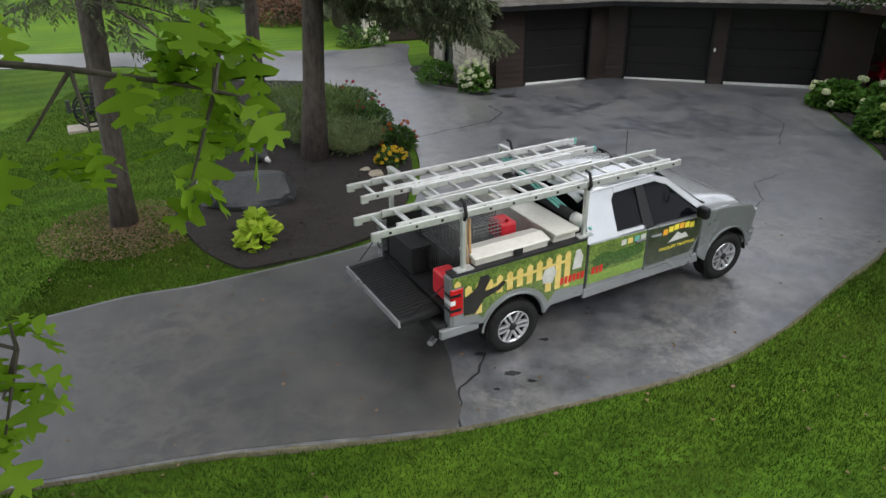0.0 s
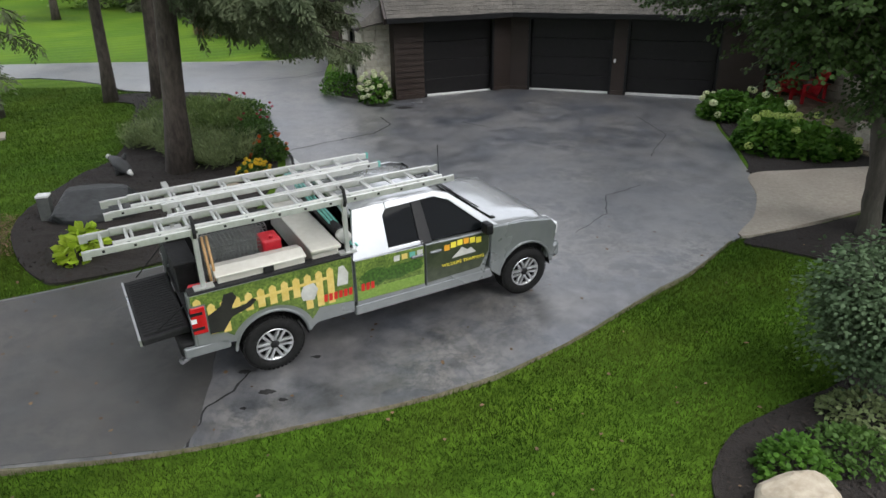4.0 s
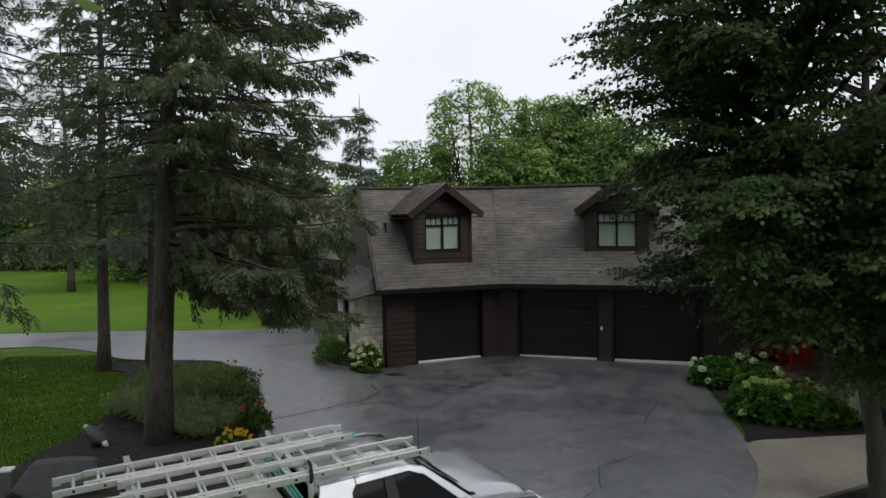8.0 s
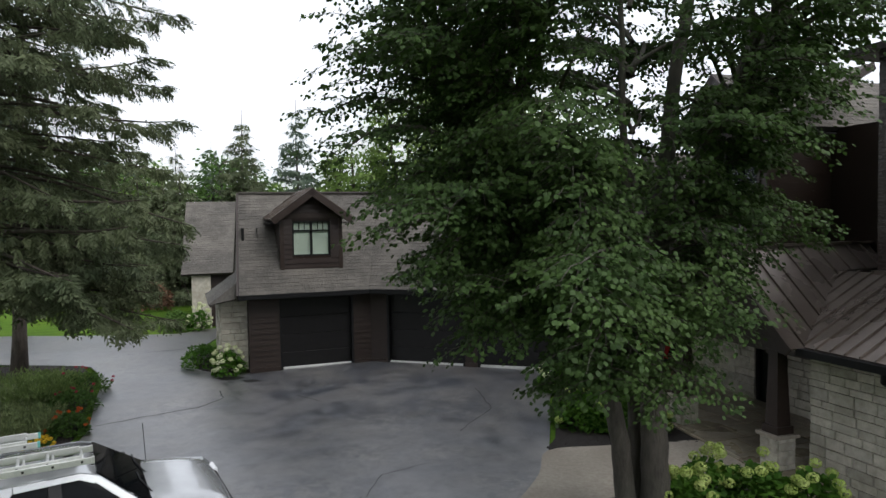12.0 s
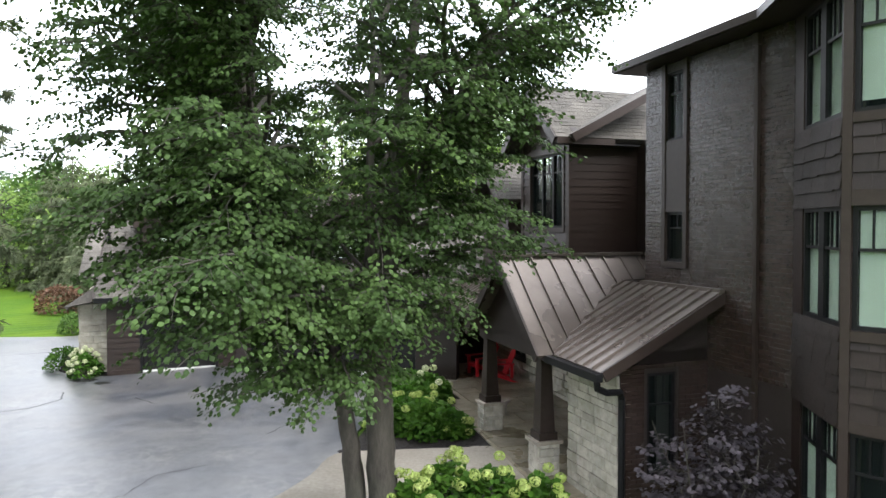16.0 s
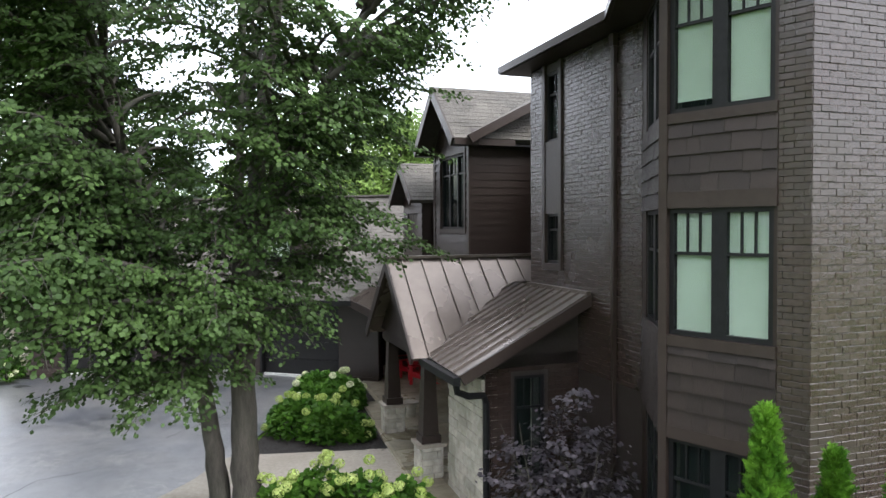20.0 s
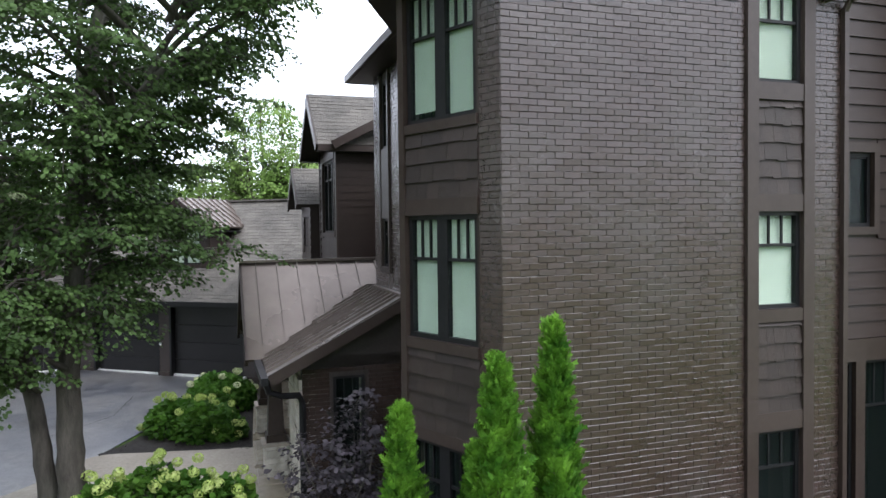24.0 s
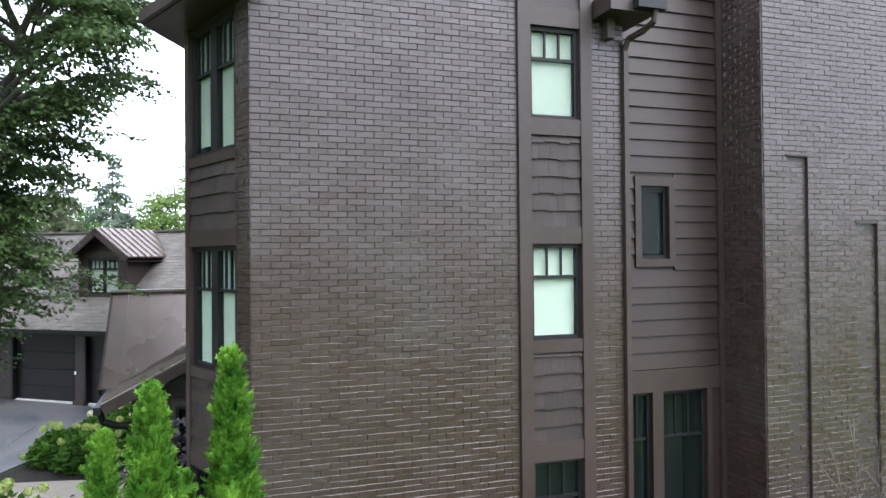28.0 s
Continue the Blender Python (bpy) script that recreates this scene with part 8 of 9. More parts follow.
part("gate_edge", Geo().box(-1.445, -0.78, 0.75, -1.42, 0.78, 0.835), M_ALLOY, gate, "bright tailgate edge")
for s in (-1, 1):
    part("gate_cable", Geo().tube([(-0.85, s * 0.86, 1.22), (-1.26, s * 0.76, 0.85)], 0.008, 5), M_PLASTIC, truck)


def wheel(x, s):
    m = Matrix.Translation((x, s * 0.87, WR * 0.93)) @ pose(0, 0, 0, 90 * (1 if s < 0 else -1), 0, 0) @ Matrix.Diagonal((0.93, 0.93, 1, 1))
    t = part("tyre", Geo().lathe([(0.235, -0.12), (0.30, -0.135), (0.37, -0.13), (0.392, -0.10), (0.40, -0.06), (0.40, 0.06), (0.392, 0.10), (0.37, 0.13), (0.30, 0.135), (0.245, 0.12), (0.235, 0.10)], 40), M_TYRE, truck, "black all-terrain tyre", m, smooth=True)
    rim = part("rim", Geo().lathe([(0.248, 0.115), (0.243, 0.127), (0.226, 0.122), (0.218, 0.075)], 36), M_ALLOY, t, "six-spoke alloy rim", smooth=True)
    # black disc added behind the spokes so that the gaps look dark
    part("rim_backing", Geo().lathe([(0.0, 0.03), (0.19, 0.03), (0.219, 0.075)], 24), M_BLACK, t, "black backing disc behind the spokes")
    for k in range(6):
        r = pose(0, 0, 0, 0, 0, 60 * k)
        for w in (-1, 1):
            part("spoke", Geo().add([(0.03, w * 0.012, 0.06), (0.03, w * 0.05, 0.055), (0.225, w * 0.062, 0.105), (0.225, w * 0.02, 0.108), (0.03, w * 0.012, 0.11), (0.03, w * 0.05, 0.10), (0.225, w * 0.058, 0.125), (0.225, w * 0.022, 0.125)],
                                   [(0, 1, 2, 3), (4, 5, 6, 7), (0, 4, 5, 1), (1, 5, 6, 2), (2, 6, 7, 3), (3, 7, 4, 0)]), M_ALLOY, t, m=r)
    part("hub_cap", Geo().lathe([(0.06, 0.08), (0.058, 0.115), (0.03, 0.122), (0.0, 0.122)], 18), M_PLASTIC, t, smooth=True)
    part("tread", tread_geo(), M_TYRE, t)


def tread_geo():
    g = Geo()
    for k in range(44):
        r = pose(0, 0, 0, 0, 0, 360 / 44 * k)
        for z0, z1, sh in ((-0.105, -0.04, 0.0), (-0.03, 0.03, 0.5), (0.04, 0.105, 0.0)):
            a = radians(360 / 44 * sh)
            g.box(0.392, -0.018, z0, 0.41, 0.018, z1, r @ pose(0, 0, 0, 0, 0, math.degrees(a)))
    return g


for x in (0, WB):
    for s in (-1, 1):
        wheel(x, s)

# wrap on the near side: foliage, pickets, dark shape, lettering as bars, one readable line
wy = -1.006


def decal(name, outline, material, lift=0.0, label=""):
    k = len(outline)
    a = [(x, wy - lift, z) for x, z in outline] + [(x, wy - lift + 0.003, z) for x, z in outline]
    return part(name, Geo().add(a, [tuple(range(k)), tuple(range(k, 2 * k))[::-1]] + [(i, k + i, k + (i + 1) % k, (i + 1) % k) for i in range(k)]), material, truck, label)


decal("wrap_panel", [(-0.71, 0.78), (-0.54, 0.76)] + arch(0, AR + 0.08, 0.5, 150, 20) + [(0.60, 0.74), (1.05, 0.70), (1.05, 1.35), (-0.86, 1.34), (-0.86, 1.22), (-0.71, 1.21)], M_WRAP, 0.0, "foliage printed wrap")
decal("wrap_panel", [(1.10, 0.67), (2.05, 0.66), (2.05, 1.24), (1.10, 1.26)], M_WRAP, 0.0, "foliage printed wrap")
decal("wrap_panel", [(2.09, 0.66), (2.90, 0.68), (3.04, 0.92), (3.05, 1.2), (2.09, 1.23)], M_WRAP_DARK, 0.0, "dark green printed wrap")
def blob(cx, cz, rx, rz, seed):
    rr = random.Random(seed)
    return [(cx + rx * math.cos(2 * math.pi * i / 18) * rr.uniform(0.85, 1.1), cz + rz * math.sin(2 * math.pi * i / 18) * rr.uniform(0.8, 1.1)) for i in range(18)]


M_BUSH_PRINT = surf("dark_bush_print", (0.012, 0.035, 0.006), (0.075, 0.16, 0.03), 30, (0.3, 0.4), coat=0.3)
M_GRASS_PRINT = surf("pale_grass_print", (0.12, 0.21, 0.03), (0.22, 0.34, 0.06), 30, (0.3, 0.4), coat=0.3)
for x0, x1 in ((0.60, 1.04), (1.11, 2.04)):
    decal("grass_print", [(x0, 0.745 if x0 < 1 else 0.68), (x1, 0.71 if x0 < 1 else 0.68), (x1, 0.82), (x0, 0.82)], M_GRASS_PRINT, 0.002, "pale printed grass")
for k, (cx, cz, rx, rz) in enumerate(((1.36, 0.98, 0.2, 0.13), (1.66, 0.97, 0.24, 0.12), (1.9, 0.99, 0.13, 0.1))):
    decal("bush_print", blob(cx, cz, rx, rz, k), M_BUSH_PRINT, 0.003 + 0.001 * k, "dark printed bush")
for k in range(12):
    x = -0.84 + 0.142 * k
    lo = 1.215 if k < 1 else 0.78 if k == 1 else 0.97 if abs(x + 0.04) < 0.40 else 0.76
    top = (1.30 if k < 1 else 1.19) + 0.008 * k
    decal("picket", [(x, lo), (x + 0.085, lo), (x + 0.085, top - 0.04), (x + 0.0425, top), (x, top - 0.04)], M_PICKET, 0.003, "yellow printed fence picket")
decal("fence_rail", [(-0.70, 1.06), (0.78, 1.12), (0.78, 1.16), (-0.70, 1.10)], M_PICKET, 0.0045)
decal("dark_figure", [(-0.71, 0.79), (-0.56, 0.78), (-0.44, 0.95), (-0.22, 1.02), (-0.14, 1.10), (-0.19, 1.13), (-0.28, 1.07), (-0.44, 1.05), (-0.42, 1.10), (-0.36, 1.20), (-0.40, 1.28), (-0.50, 1.27), (-0.53, 1.18), (-0.56, 1.12), (-0.71, 1.04)], M_SHAPE, 0.006, "plain dark printed shape")
decal("grey_figure", [(0.40, 0.90), (0.54, 0.88), (0.60, 1.02), (0.55, 1.12), (0.42, 1.10), (0.38, 1.0)], M_PALE, 0.006, "plain grey printed shape")
decal("grey_figure", [(0.84, 0.98), (0.98, 0.98), (1.0, 1.14), (0.94, 1.26), (0.88, 1.25), (0.86, 1.12)], M_PALE, 0.006, "plain grey printed shape")
for k in range(10):
    x = 0.66 + 0.065 * k if k < 6 else 0.70 + 0.065 * k
    if x < 1.0 or x > 1.1:
        decal("number_bar", [(x, 0.80 + 0.02 * (x - 0.66)), (x + 0.045, 0.80 + 0.02 * (x - 0.66)), (x + 0.05, 0.905 + 0.02 * (x - 0.66)), (x + 0.005, 0.905 + 0.02 * (x - 0.66))], M_LETTER_RED, 0.007, "red lettering bar")
for k, mt in enumerate((M_PALE, M_PICKET, M_TEAL, M_PALE)):
    x = 1.62 + 0.11 * k
    decal("emblem", [(x, 1.12), (x + 0.08, 1.12), (x + 0.08, 1.2), (x, 1.2)], mt, 0.004)
for k in range(6):
    x, z = 2.35 + 0.098 * k, 1.07 + 0.045 * math.sin(math.pi * (k + 0.5) / 6)
    decal("logo_block", [(x, z), (x + 0.08, z), (x + 0.08, z + 0.085), (x, z + 0.085)], M_LETTER if k % 3 else M_ORANGE_PRINT, 0.004, "yellow logo block")
decal("logo_shape", [(2.46, 0.94), (2.84, 0.95), (2.76, 1.04), (2.70, 1.02), (2.62, 1.08), (2.56, 1.02)], M_PALE, 0.004, "plain grey logo shape")
curve = bpy.data.curves.new("lettering", "FONT")
curve.body, curve.size, curve.extrude, curve.align_x = "WILDLIFE TRAPPING", 0.072, 0.001, "CENTER"
curve.materials.append(M_LETTER)
txt = new("lettering", curve)
txt.parent = truck
txt.matrix_basis = Matrix.Translation((2.64, wy - 0.004, 0.835)) @ pose(0, 0, 0, 90, 0, 0)

# ladder rack
rack = thing("ladder_rack", "silver steel ladder rack on the truck bed", "rack", TM)
for x in (-0.68, 1.04):
    for s in (-1, 1):
        part("post", Geo().box(x - 0.027, s * 0.93 - 0.025, 1.385, x + 0.027, s * 0.93 + 0.025, 2.02), M_ALUM, rack, bevel=0.008)
        part("foot", Geo().box(x - 0.11, s * 0.93 - 0.06, 1.386, x + 0.11, s * 0.93 + 0.06, 1.405), M_ALUM, rack)
    part("cross_bar", Geo().box(x - 0.035, -0.96, 2.02, x + 0.035, 0.96, 2.07), M_ALUM, rack, bevel=0.008)


def ladder(x0, x1, y0, y1, z, label, sections=1, x_in=0.25):
    t = thing("ladder", label, "ladder", TM, "ladders on the rack")
    for k in range(sections):
        a, b = (x0, x1) if k == 0 else (x0 + x_in, x1 - 0.12)
        ya, yb = (y0, y1) if k == 0 else (y0 + 0.036, y1 - 0.036)
        zz = z + 0.03 * k
        for y in (ya, yb):
            part("rail", Geo().box(a, y - 0.016, zz, b, y + 0.016, zz + 0.08), M_ALUM, t, "aluminium side rail", bevel=0.006)
        x = a + 0.15
        while x < b - 0.08:
            part("rung", Geo().tube([(x, ya - 0.005, zz + 0.04), (x, yb + 0.005, zz + 0.04)], 0.018, 8), M_ALUM, t, smooth=True)
            for y, d in ((ya, -1), (yb, 1)):
                part("rung_end", Geo().box(x - 0.014, min(y + d * 0.016, y + d * 0.021), zz + 0.026, x + 0.014, max(y + d * 0.016, y + d * 0.021), zz + 0.054), M_PLASTIC, t)
            x += 0.305
    for y in (y0, y1):
        part("foot", Geo().box(x0 - 0.05, y - 0.025, z - 0.02, x0 + 0.03, y + 0.025, z + 0.07), M_ALUM, t)
        part("end_cap", Geo().box(x1, y - 0.02, z, x1 + 0.03, y + 0.02, z + 0.085), M_TEAL if y0 > 0 else M_ALUM, t)
    return t


ladder(-1.72, 2.5, -0.95, -0.50, 2.072, "long two-section aluminium extension ladder", 2)
ladder(-1.42, 1.92, 0.02, 0.43, 2.072, "two-section aluminium ladder with green end caps", 2)
ladder(-0.8, 1.5, -0.40, -0.03, 2.072, "short aluminium ladder between the long ones")
for x, y in ((-0.68, -0.98), (1.04, -0.98), (0.9, 0.47)):
    strap = thing("strap", "black tie-down strap round the ladder", "strap", TM)
    part("buckle", Geo().tube([(x, y + 0.02, 2.04), (x, y - 0.02, 2.12), (x, y + 0.03, 2.26), (x, y + 0.1, 2.27)], 0.02, 6), M_PLASTIC, strap)
# what lies in the bed
tb = thing("toolbox", "long pale aluminium side toolbox on the bed rail", "toolbox", TM)
part("body", Geo().box(-0.52, -0.93, 1.20, 0.50, -0.60, 1.46), M_TOOLBOX, tb, bevel=0.012)
part("lid", Geo().add([(-0.54, -0.95, 1.46), (0.52, -0.95, 1.46), (0.52, -0.58, 1.46), (-0.54, -0.58, 1.46), (-0.54, -0.95, 1.485), (0.52, -0.95, 1.485), (0.52, -0.77, 1.53), (-0.54, -0.77, 1.53), (0.52, -0.58, 1.485), (-0.54, -0.58, 1.485)], [(0, 3, 2, 1), (0, 1, 5, 4), (4, 5, 6, 7), (7, 6, 8, 9), (2, 3, 9, 8), (1, 2, 8, 6, 5), (3, 0, 4, 7, 9)]), M_TOOLBOX, tb, bevel=0.012)
part("latch", Geo().box(0.0, -0.955, 1.39, 0.12, -0.935, 1.47), M_PLASTIC, tb)
tb = thing("toolbox", "pale aluminium cross-bed toolbox behind the cab", "toolbox", TM)
part("body", Geo().box(0.60, -0.90, 1.15, 0.94, 0.86, 1.48), M_TOOLBOX, tb, bevel=0.012)
part("lid", Geo().box(0.58, -0.95, 1.48, 0.96, 0.92, 1.53), M_TOOLBOX, tb, bevel=0.012)
pipe = thing("storage_tube", "fat black storage tube with grey cap", "tube", TM)
part("tube", Geo().tube([(1.06, 0.8, 1.62), (1.06, -0.72, 1.55)], 0.075, 16), M_PLASTIC, pipe, smooth=True)
part("cap", Geo().tube([(1.06, -0.72, 1.55), (1.06, -0.84, 1.55)], 0.085, 16), M_PALE, pipe, smooth=True)
for k in range(3):
    p = thing("teal_pole", "teal pole leaning on the rack", "pole", TM, "teal poles")
    part("shaft", Geo().tube([(1.10 + 0.04 * k, -0.86 - 0.03 * k, 1.44), (0.80 + 0.05 * k, 0.55, 2.02)], 0.016, 7), M_TEAL, p, smooth=True)
for k, (x, mt) in enumerate(((-0.60, M_WOOD), (-0.55, M_WOOD))):
    p = thing("tool_handle", "wooden tool handle leaning in the bed", "tool", TM)
    part("handle", Geo().tube([(x + 0.06, -0.80, 0.86), (x, -0.84, 1.98)], 0.017, 7), mt, p, smooth=True)


def cage(x0, y0, z0, x1, y1, z1, step=0.05):
    t = thing("wire_trap", "grey wire animal trap in the truck bed", "cage", TM, "wire traps")
    g = Geo()
    r = 0.004
    for i in range(int((x1 - x0) / step) + 1):
        x = x0 + i * step
        g.box(x - r, y0 - r, z0, x + r, y0 + r, z1).box(x - r, y1 - r, z0, x + r, y1 + r, z1).box(x - r, y0, z1 - r, x + r, y1, z1 + r)
    for j in range(int((z1 - z0) / step) + 1):
        z = z0 + j * step
        g.box(x0, y0 - r, z - r, x1, y0 + r, z + r).box(x0, y1 - r, z - r, x1, y1 + r, z + r)
    for j in range(int((y1 - y0) / step) + 1):
        y = y0 + j * step
        g.box(x0, y - r, z1 - r, x1, y + r, z1 + r).box(x0 - r, y - r, z0, x0 + r, y + r, z1)
    tagged(part("mesh", g, M_WIRE, t), kind="stuff")


cage(-0.55, -0.50, 0.85, 0.36, -0.12, 1.30)
cage(-0.55, -0.08, 0.85, 0.36, 0.30, 1.30)
cage(-0.45, 0.34, 0.85, 0.40, 0.72, 1.25)
cage(-0.5, -0.52, 1.31, 0.1, -0.1, 1.66)
cage(-0.5, -0.08, 1.31, 0.3, 0.4, 1.60)
for x, y, z, h in ((-0.80, -0.7, 0.85, 0.42), (0.14, -0.45, 1.32, 0.3)):
    can = thing("fuel_can", "red plastic fuel can in the truck bed", "fuel can", TM)
    part("body", Geo().box(x, y, z, x + 0.24, y + 0.3, z + h * 0.8), M_RED, can, bevel=0.03)
    part("spout", Geo().tube([(x + 0.12, y + 0.06, z + h * 0.8), (x + 0.12, y + 0.02, z + h)], 0.025, 8), M_RED, can)
crate = thing("crate", "black plastic crate at the tailgate", "crate", TM)
part("body", Geo().box(-0.84, 0.05, 0.85, -0.60, 0.75, 1.22), M_PLASTIC, crate, bevel=0.02)
part("lid", Geo().box(-0.86, 0.03, 1.22, -0.58, 0.77, 1.26), M_PLASTIC, crate, bevel=0.01)
part("aerial", Geo().tube([(3.25, 0.75, 1.33), (3.23, 0.75, 1.95)], 0.005, 5), M_PLASTIC, truck)
part("roof_aerial", Geo().box(2.2, -0.08, ROOF + 0.0, 2.32, 0.0, ROOF + 0.06), M_PLASTIC, truck, bevel=0.02)

# ---- rocks, garden things, porch chairs, the oak branch, marks on the drive ----
def lump(name, base, size, material, label, category, seed, flat=0.6, turn=0.0, cut=None):
    """A rounded, faceted stone sunk a little into the ground."""
    bm = bmesh.new()
    bmesh.ops.create_icosphere(bm, subdivisions=4, radius=1)
    noise.seed_set(seed)
    for v in bm.verts:
        p = v.co.copy()
        k = 1 + 0.22 * noise.noise(p * 1.1 + Vector((seed, 0, 0))) + 0.07 * noise.noise(p * 3.3)
        if cut:
            k = min(k, *[c / max(p.dot(Vector(d).normalized()), 0.05) for d, c in cut])
        k += 0.012 * noise.noise(p * 9)
        v.co = Vector((p.x * k * size[0], p.y * k * size[1], p.z * k * size[2]))
    me = bpy.data.meshes.new(name)
    bm.to_mesh(me)
    bm.free()
    me.materials.append(material)
    return thing(name, label, category, pose(base[0], base[1], ground_z(base[1]) + size[2] * flat - 0.05, 0, 0, turn), mesh=me)


noise.seed_set(1)
lump("landscape_rock", (-3.55, 12.33), (0.84, 0.56, 0.43), M_ROCK, "large slanted dark grey rock in the mulch", "rock", 4, 0.55, 8,
     [((0.1, -0.75, 0.75), 0.62), ((0.9, 0, 0.2), 0.86), ((-0.85, -0.1, 0.35), 0.80), ((0, 0.9, 0.3), 0.8), ((0, 0.05, 1), 0.80)])
lump("boulder", (6.15, 4.95), (0.42, 0.36, 0.3), M_BOULDER, "tan boulder at the bed's edge", "boulder", 7, 0.6, 30, [((0, 0, 1), 0.8), ((-0.6, -0.5, 0.4), 0.85)])
lump("boulder", (6.75, 4.45), (0.4, 0.35, 0.25), M_BOULDER, "tan boulder beside low shrubs", "boulder", 9, 0.6, 70)
for k, (x, y, r) in enumerate(((-1.35, 13.6, 0.16), (-1.0, 14.6, 0.13), (-1.6, 13.9, 0.12))):
    lump("edging_stone", (x, y), (r, r * 0.8, r * 0.7), M_BOULDER, "small tan stone at the bed's edge", "stone", 20 + k, 0.6)
box_ = thing("utility_post", "short grey utility post with white cap", "post", pose(-4.38, 12.15, ground_z(12.15), 0, 0, 12))
part("post", Geo().box(-0.1, -0.1, -0.1, 0.1, 0.1, 0.46), M_POST, box_, bevel=0.01)
part("cap", Geo().box(-0.11, -0.11, 0.46, 0.11, 0.11, 0.5), M_STRIP, box_, bevel=0.012)
orn = thing("garden_ornament", "dark grey garden ornament with pale ends", "ornament", pose(-3.98, 14.5, ground_z(14.5) + 0.03, 0, 0, -30))
bm_geo = Geo().tube([(-0.30, 0, 0.34), (-0.16, 0, 0.30), (0, 0, 0.24), (0.18, 0, 0.15), (0.32, 0, 0.05)], [0.05, 0.10, 0.15, 0.12, 0.03], 12).tube([(-0.05, 0, 0.22), (-0.02, 0, 0.0)], [0.09, 0.11], 10)
bm_geo.tube([(-0.02, 0.05, 0.22), (0.12, 0.10, 0.46)], [0.1, 0.02], 10)
part("body", bm_geo, M_ROCK, orn, smooth=True)
part("head", Geo().tube([(-0.36, 0, 0.36), (-0.28, 0, 0.34)], [0.045, 0.06], 10), M_PALE, orn, smooth=True)
part("tail", Geo().tube([(0.24, 0, 0.11), (0.36, 0, 0.04)], [0.075, 0.03], 10), M_PALE, orn, smooth=True)
# a pair of old wheels on a slab in the lawn
wp = thing("wagon_wheel_ornament", "two black spoked wagon wheels on a pale slab", "ornament", pose(-8.75, 17.3, ground_z(17.3), 0, 0, 28))
part("slab", Geo().box(-0.6, -0.32, -0.05, 0.62, 0.36, 0.05), M_CONCRETE, wp, "pale concrete slab", bevel=0.01)
part("axle", Geo().tube([(0.0, -0.2, 0.44), (0.0, 0.32, 0.44)], 0.03, 8), M_BLACK, wp)
part("shaft", Geo().box(-0.5, 0.02, 0.42, 0.02, 0.1, 0.5).box(-0.52, 0.0, 0.42, -0.42, 0.12, 0.72), M_ROCK, wp, "dark timber shaft")
for y in (-0.2, 0.32):
    WM = Matrix.Translation((0.0, y, 0.44)) @ pose(0, 0, 0, 90, 0, 0)
    ring = [(0.37 * math.cos(2 * math.pi * k / 28), 0.37 * math.sin(2 * math.pi * k / 28), 0) for k in range(29)]
    wl_ = part("wheel", Geo().tube([(0, 0, -0.06), (0, 0, 0.06)], 0.06, 12), M_BLACK, wp, m=WM)
    part("rim", Geo().tube(ring, 0.024, 7), M_BLACK, wl_, smooth=True)
    for k in range(10):
        a = 2 * math.pi * k / 10
        part("spoke", Geo().tube([(0.05 * math.cos(a), 0.05 * math.sin(a), 0), (0.36 * math.cos(a), 0.36 * math.sin(a), 0)], 0.014, 6), M_BLACK, wl_)


def porch_chair(u, v, turn):
    t = thing("adirondack_chair", "red slatted adirondack chair on the porch", "chair", H @ pose(u, v, floor_z(u, v), 0, 0, turn), "red porch chairs")
    for s in (-1, 1):
        part("leg", Geo().box(0.30, s * 0.27 - 0.02, 0, 0.39, s * 0.27 + 0.02, 0.52), M_RED, t)
        part("side_rail", Geo().add([(0.40, s * 0.24 - 0.02, 0.36), (0.40, s * 0.24 + 0.02, 0.36), (-0.45, s * 0.24 + 0.02, 0.0), (-0.45, s * 0.24 - 0.02, 0.0), (0.40, s * 0.24 - 0.02, 0.25), (0.40, s * 0.24 + 0.02, 0.25), (-0.30, s * 0.24 + 0.02, 0.0), (-0.30, s * 0.24 - 0.02, 0.0)],
                                  [(0, 1, 2, 3), (7, 6, 5, 4), (0, 4, 5, 1), (1, 5, 6, 2), (3, 2, 6, 7), (0, 3, 7, 4)]), M_RED, t)
        part("arm", Geo().box(-0.32, s * 0.33 - 0.065, 0.52, 0.42, s * 0.33 + 0.065, 0.545), M_RED, t, bevel=0.008)
        part("rear_post", Geo().box(-0.30, s * 0.28 - 0.02, 0.12, -0.22, s * 0.28 + 0.02, 0.52), M_RED, t)
    for k in range(5):
        x = 0.36 - 0.10 * k
        part("seat_slat", Geo().box(x - 0.045, -0.26, 0.365 - 0.042 * k, x + 0.045, 0.26, 0.385 - 0.042 * k), M_RED, t)
    for k in range(5):
        y = -0.2 + 0.1 * k
        top = 0.98 - 0.035 * abs(k - 2) ** 1.5
        part("back_slat", Geo().box(-0.012, y - 0.043, 0, 0.012, y + 0.043, top - 0.15), M_RED, t, m=Matrix.Translation((-0.08, 0, 0.15)) @ pose(0, 0, 0, 0, -24, 0))


porch_chair(18.35, 15.35, 185)
porch_chair(18.5, 14.45, 168)
tbl = thing("side_table", "pale round stone side table on the porch", "table", H @ Matrix.Translation((17.3, 11.55, P0)))
part("top", Geo().lathe([(0, 0.44), (0.2, 0.44), (0.2, 0.48), (0, 0.48)], 20), M_CONCRETE, tbl)
part("pedestal", Geo().lathe([(0.14, 0), (0.12, 0.1), (0.10, 0.3), (0.14, 0.44)], 16), M_STONE, tbl, smooth=True)
stp = thing("porch_step", "flagstone step up to the porch", "step", H)
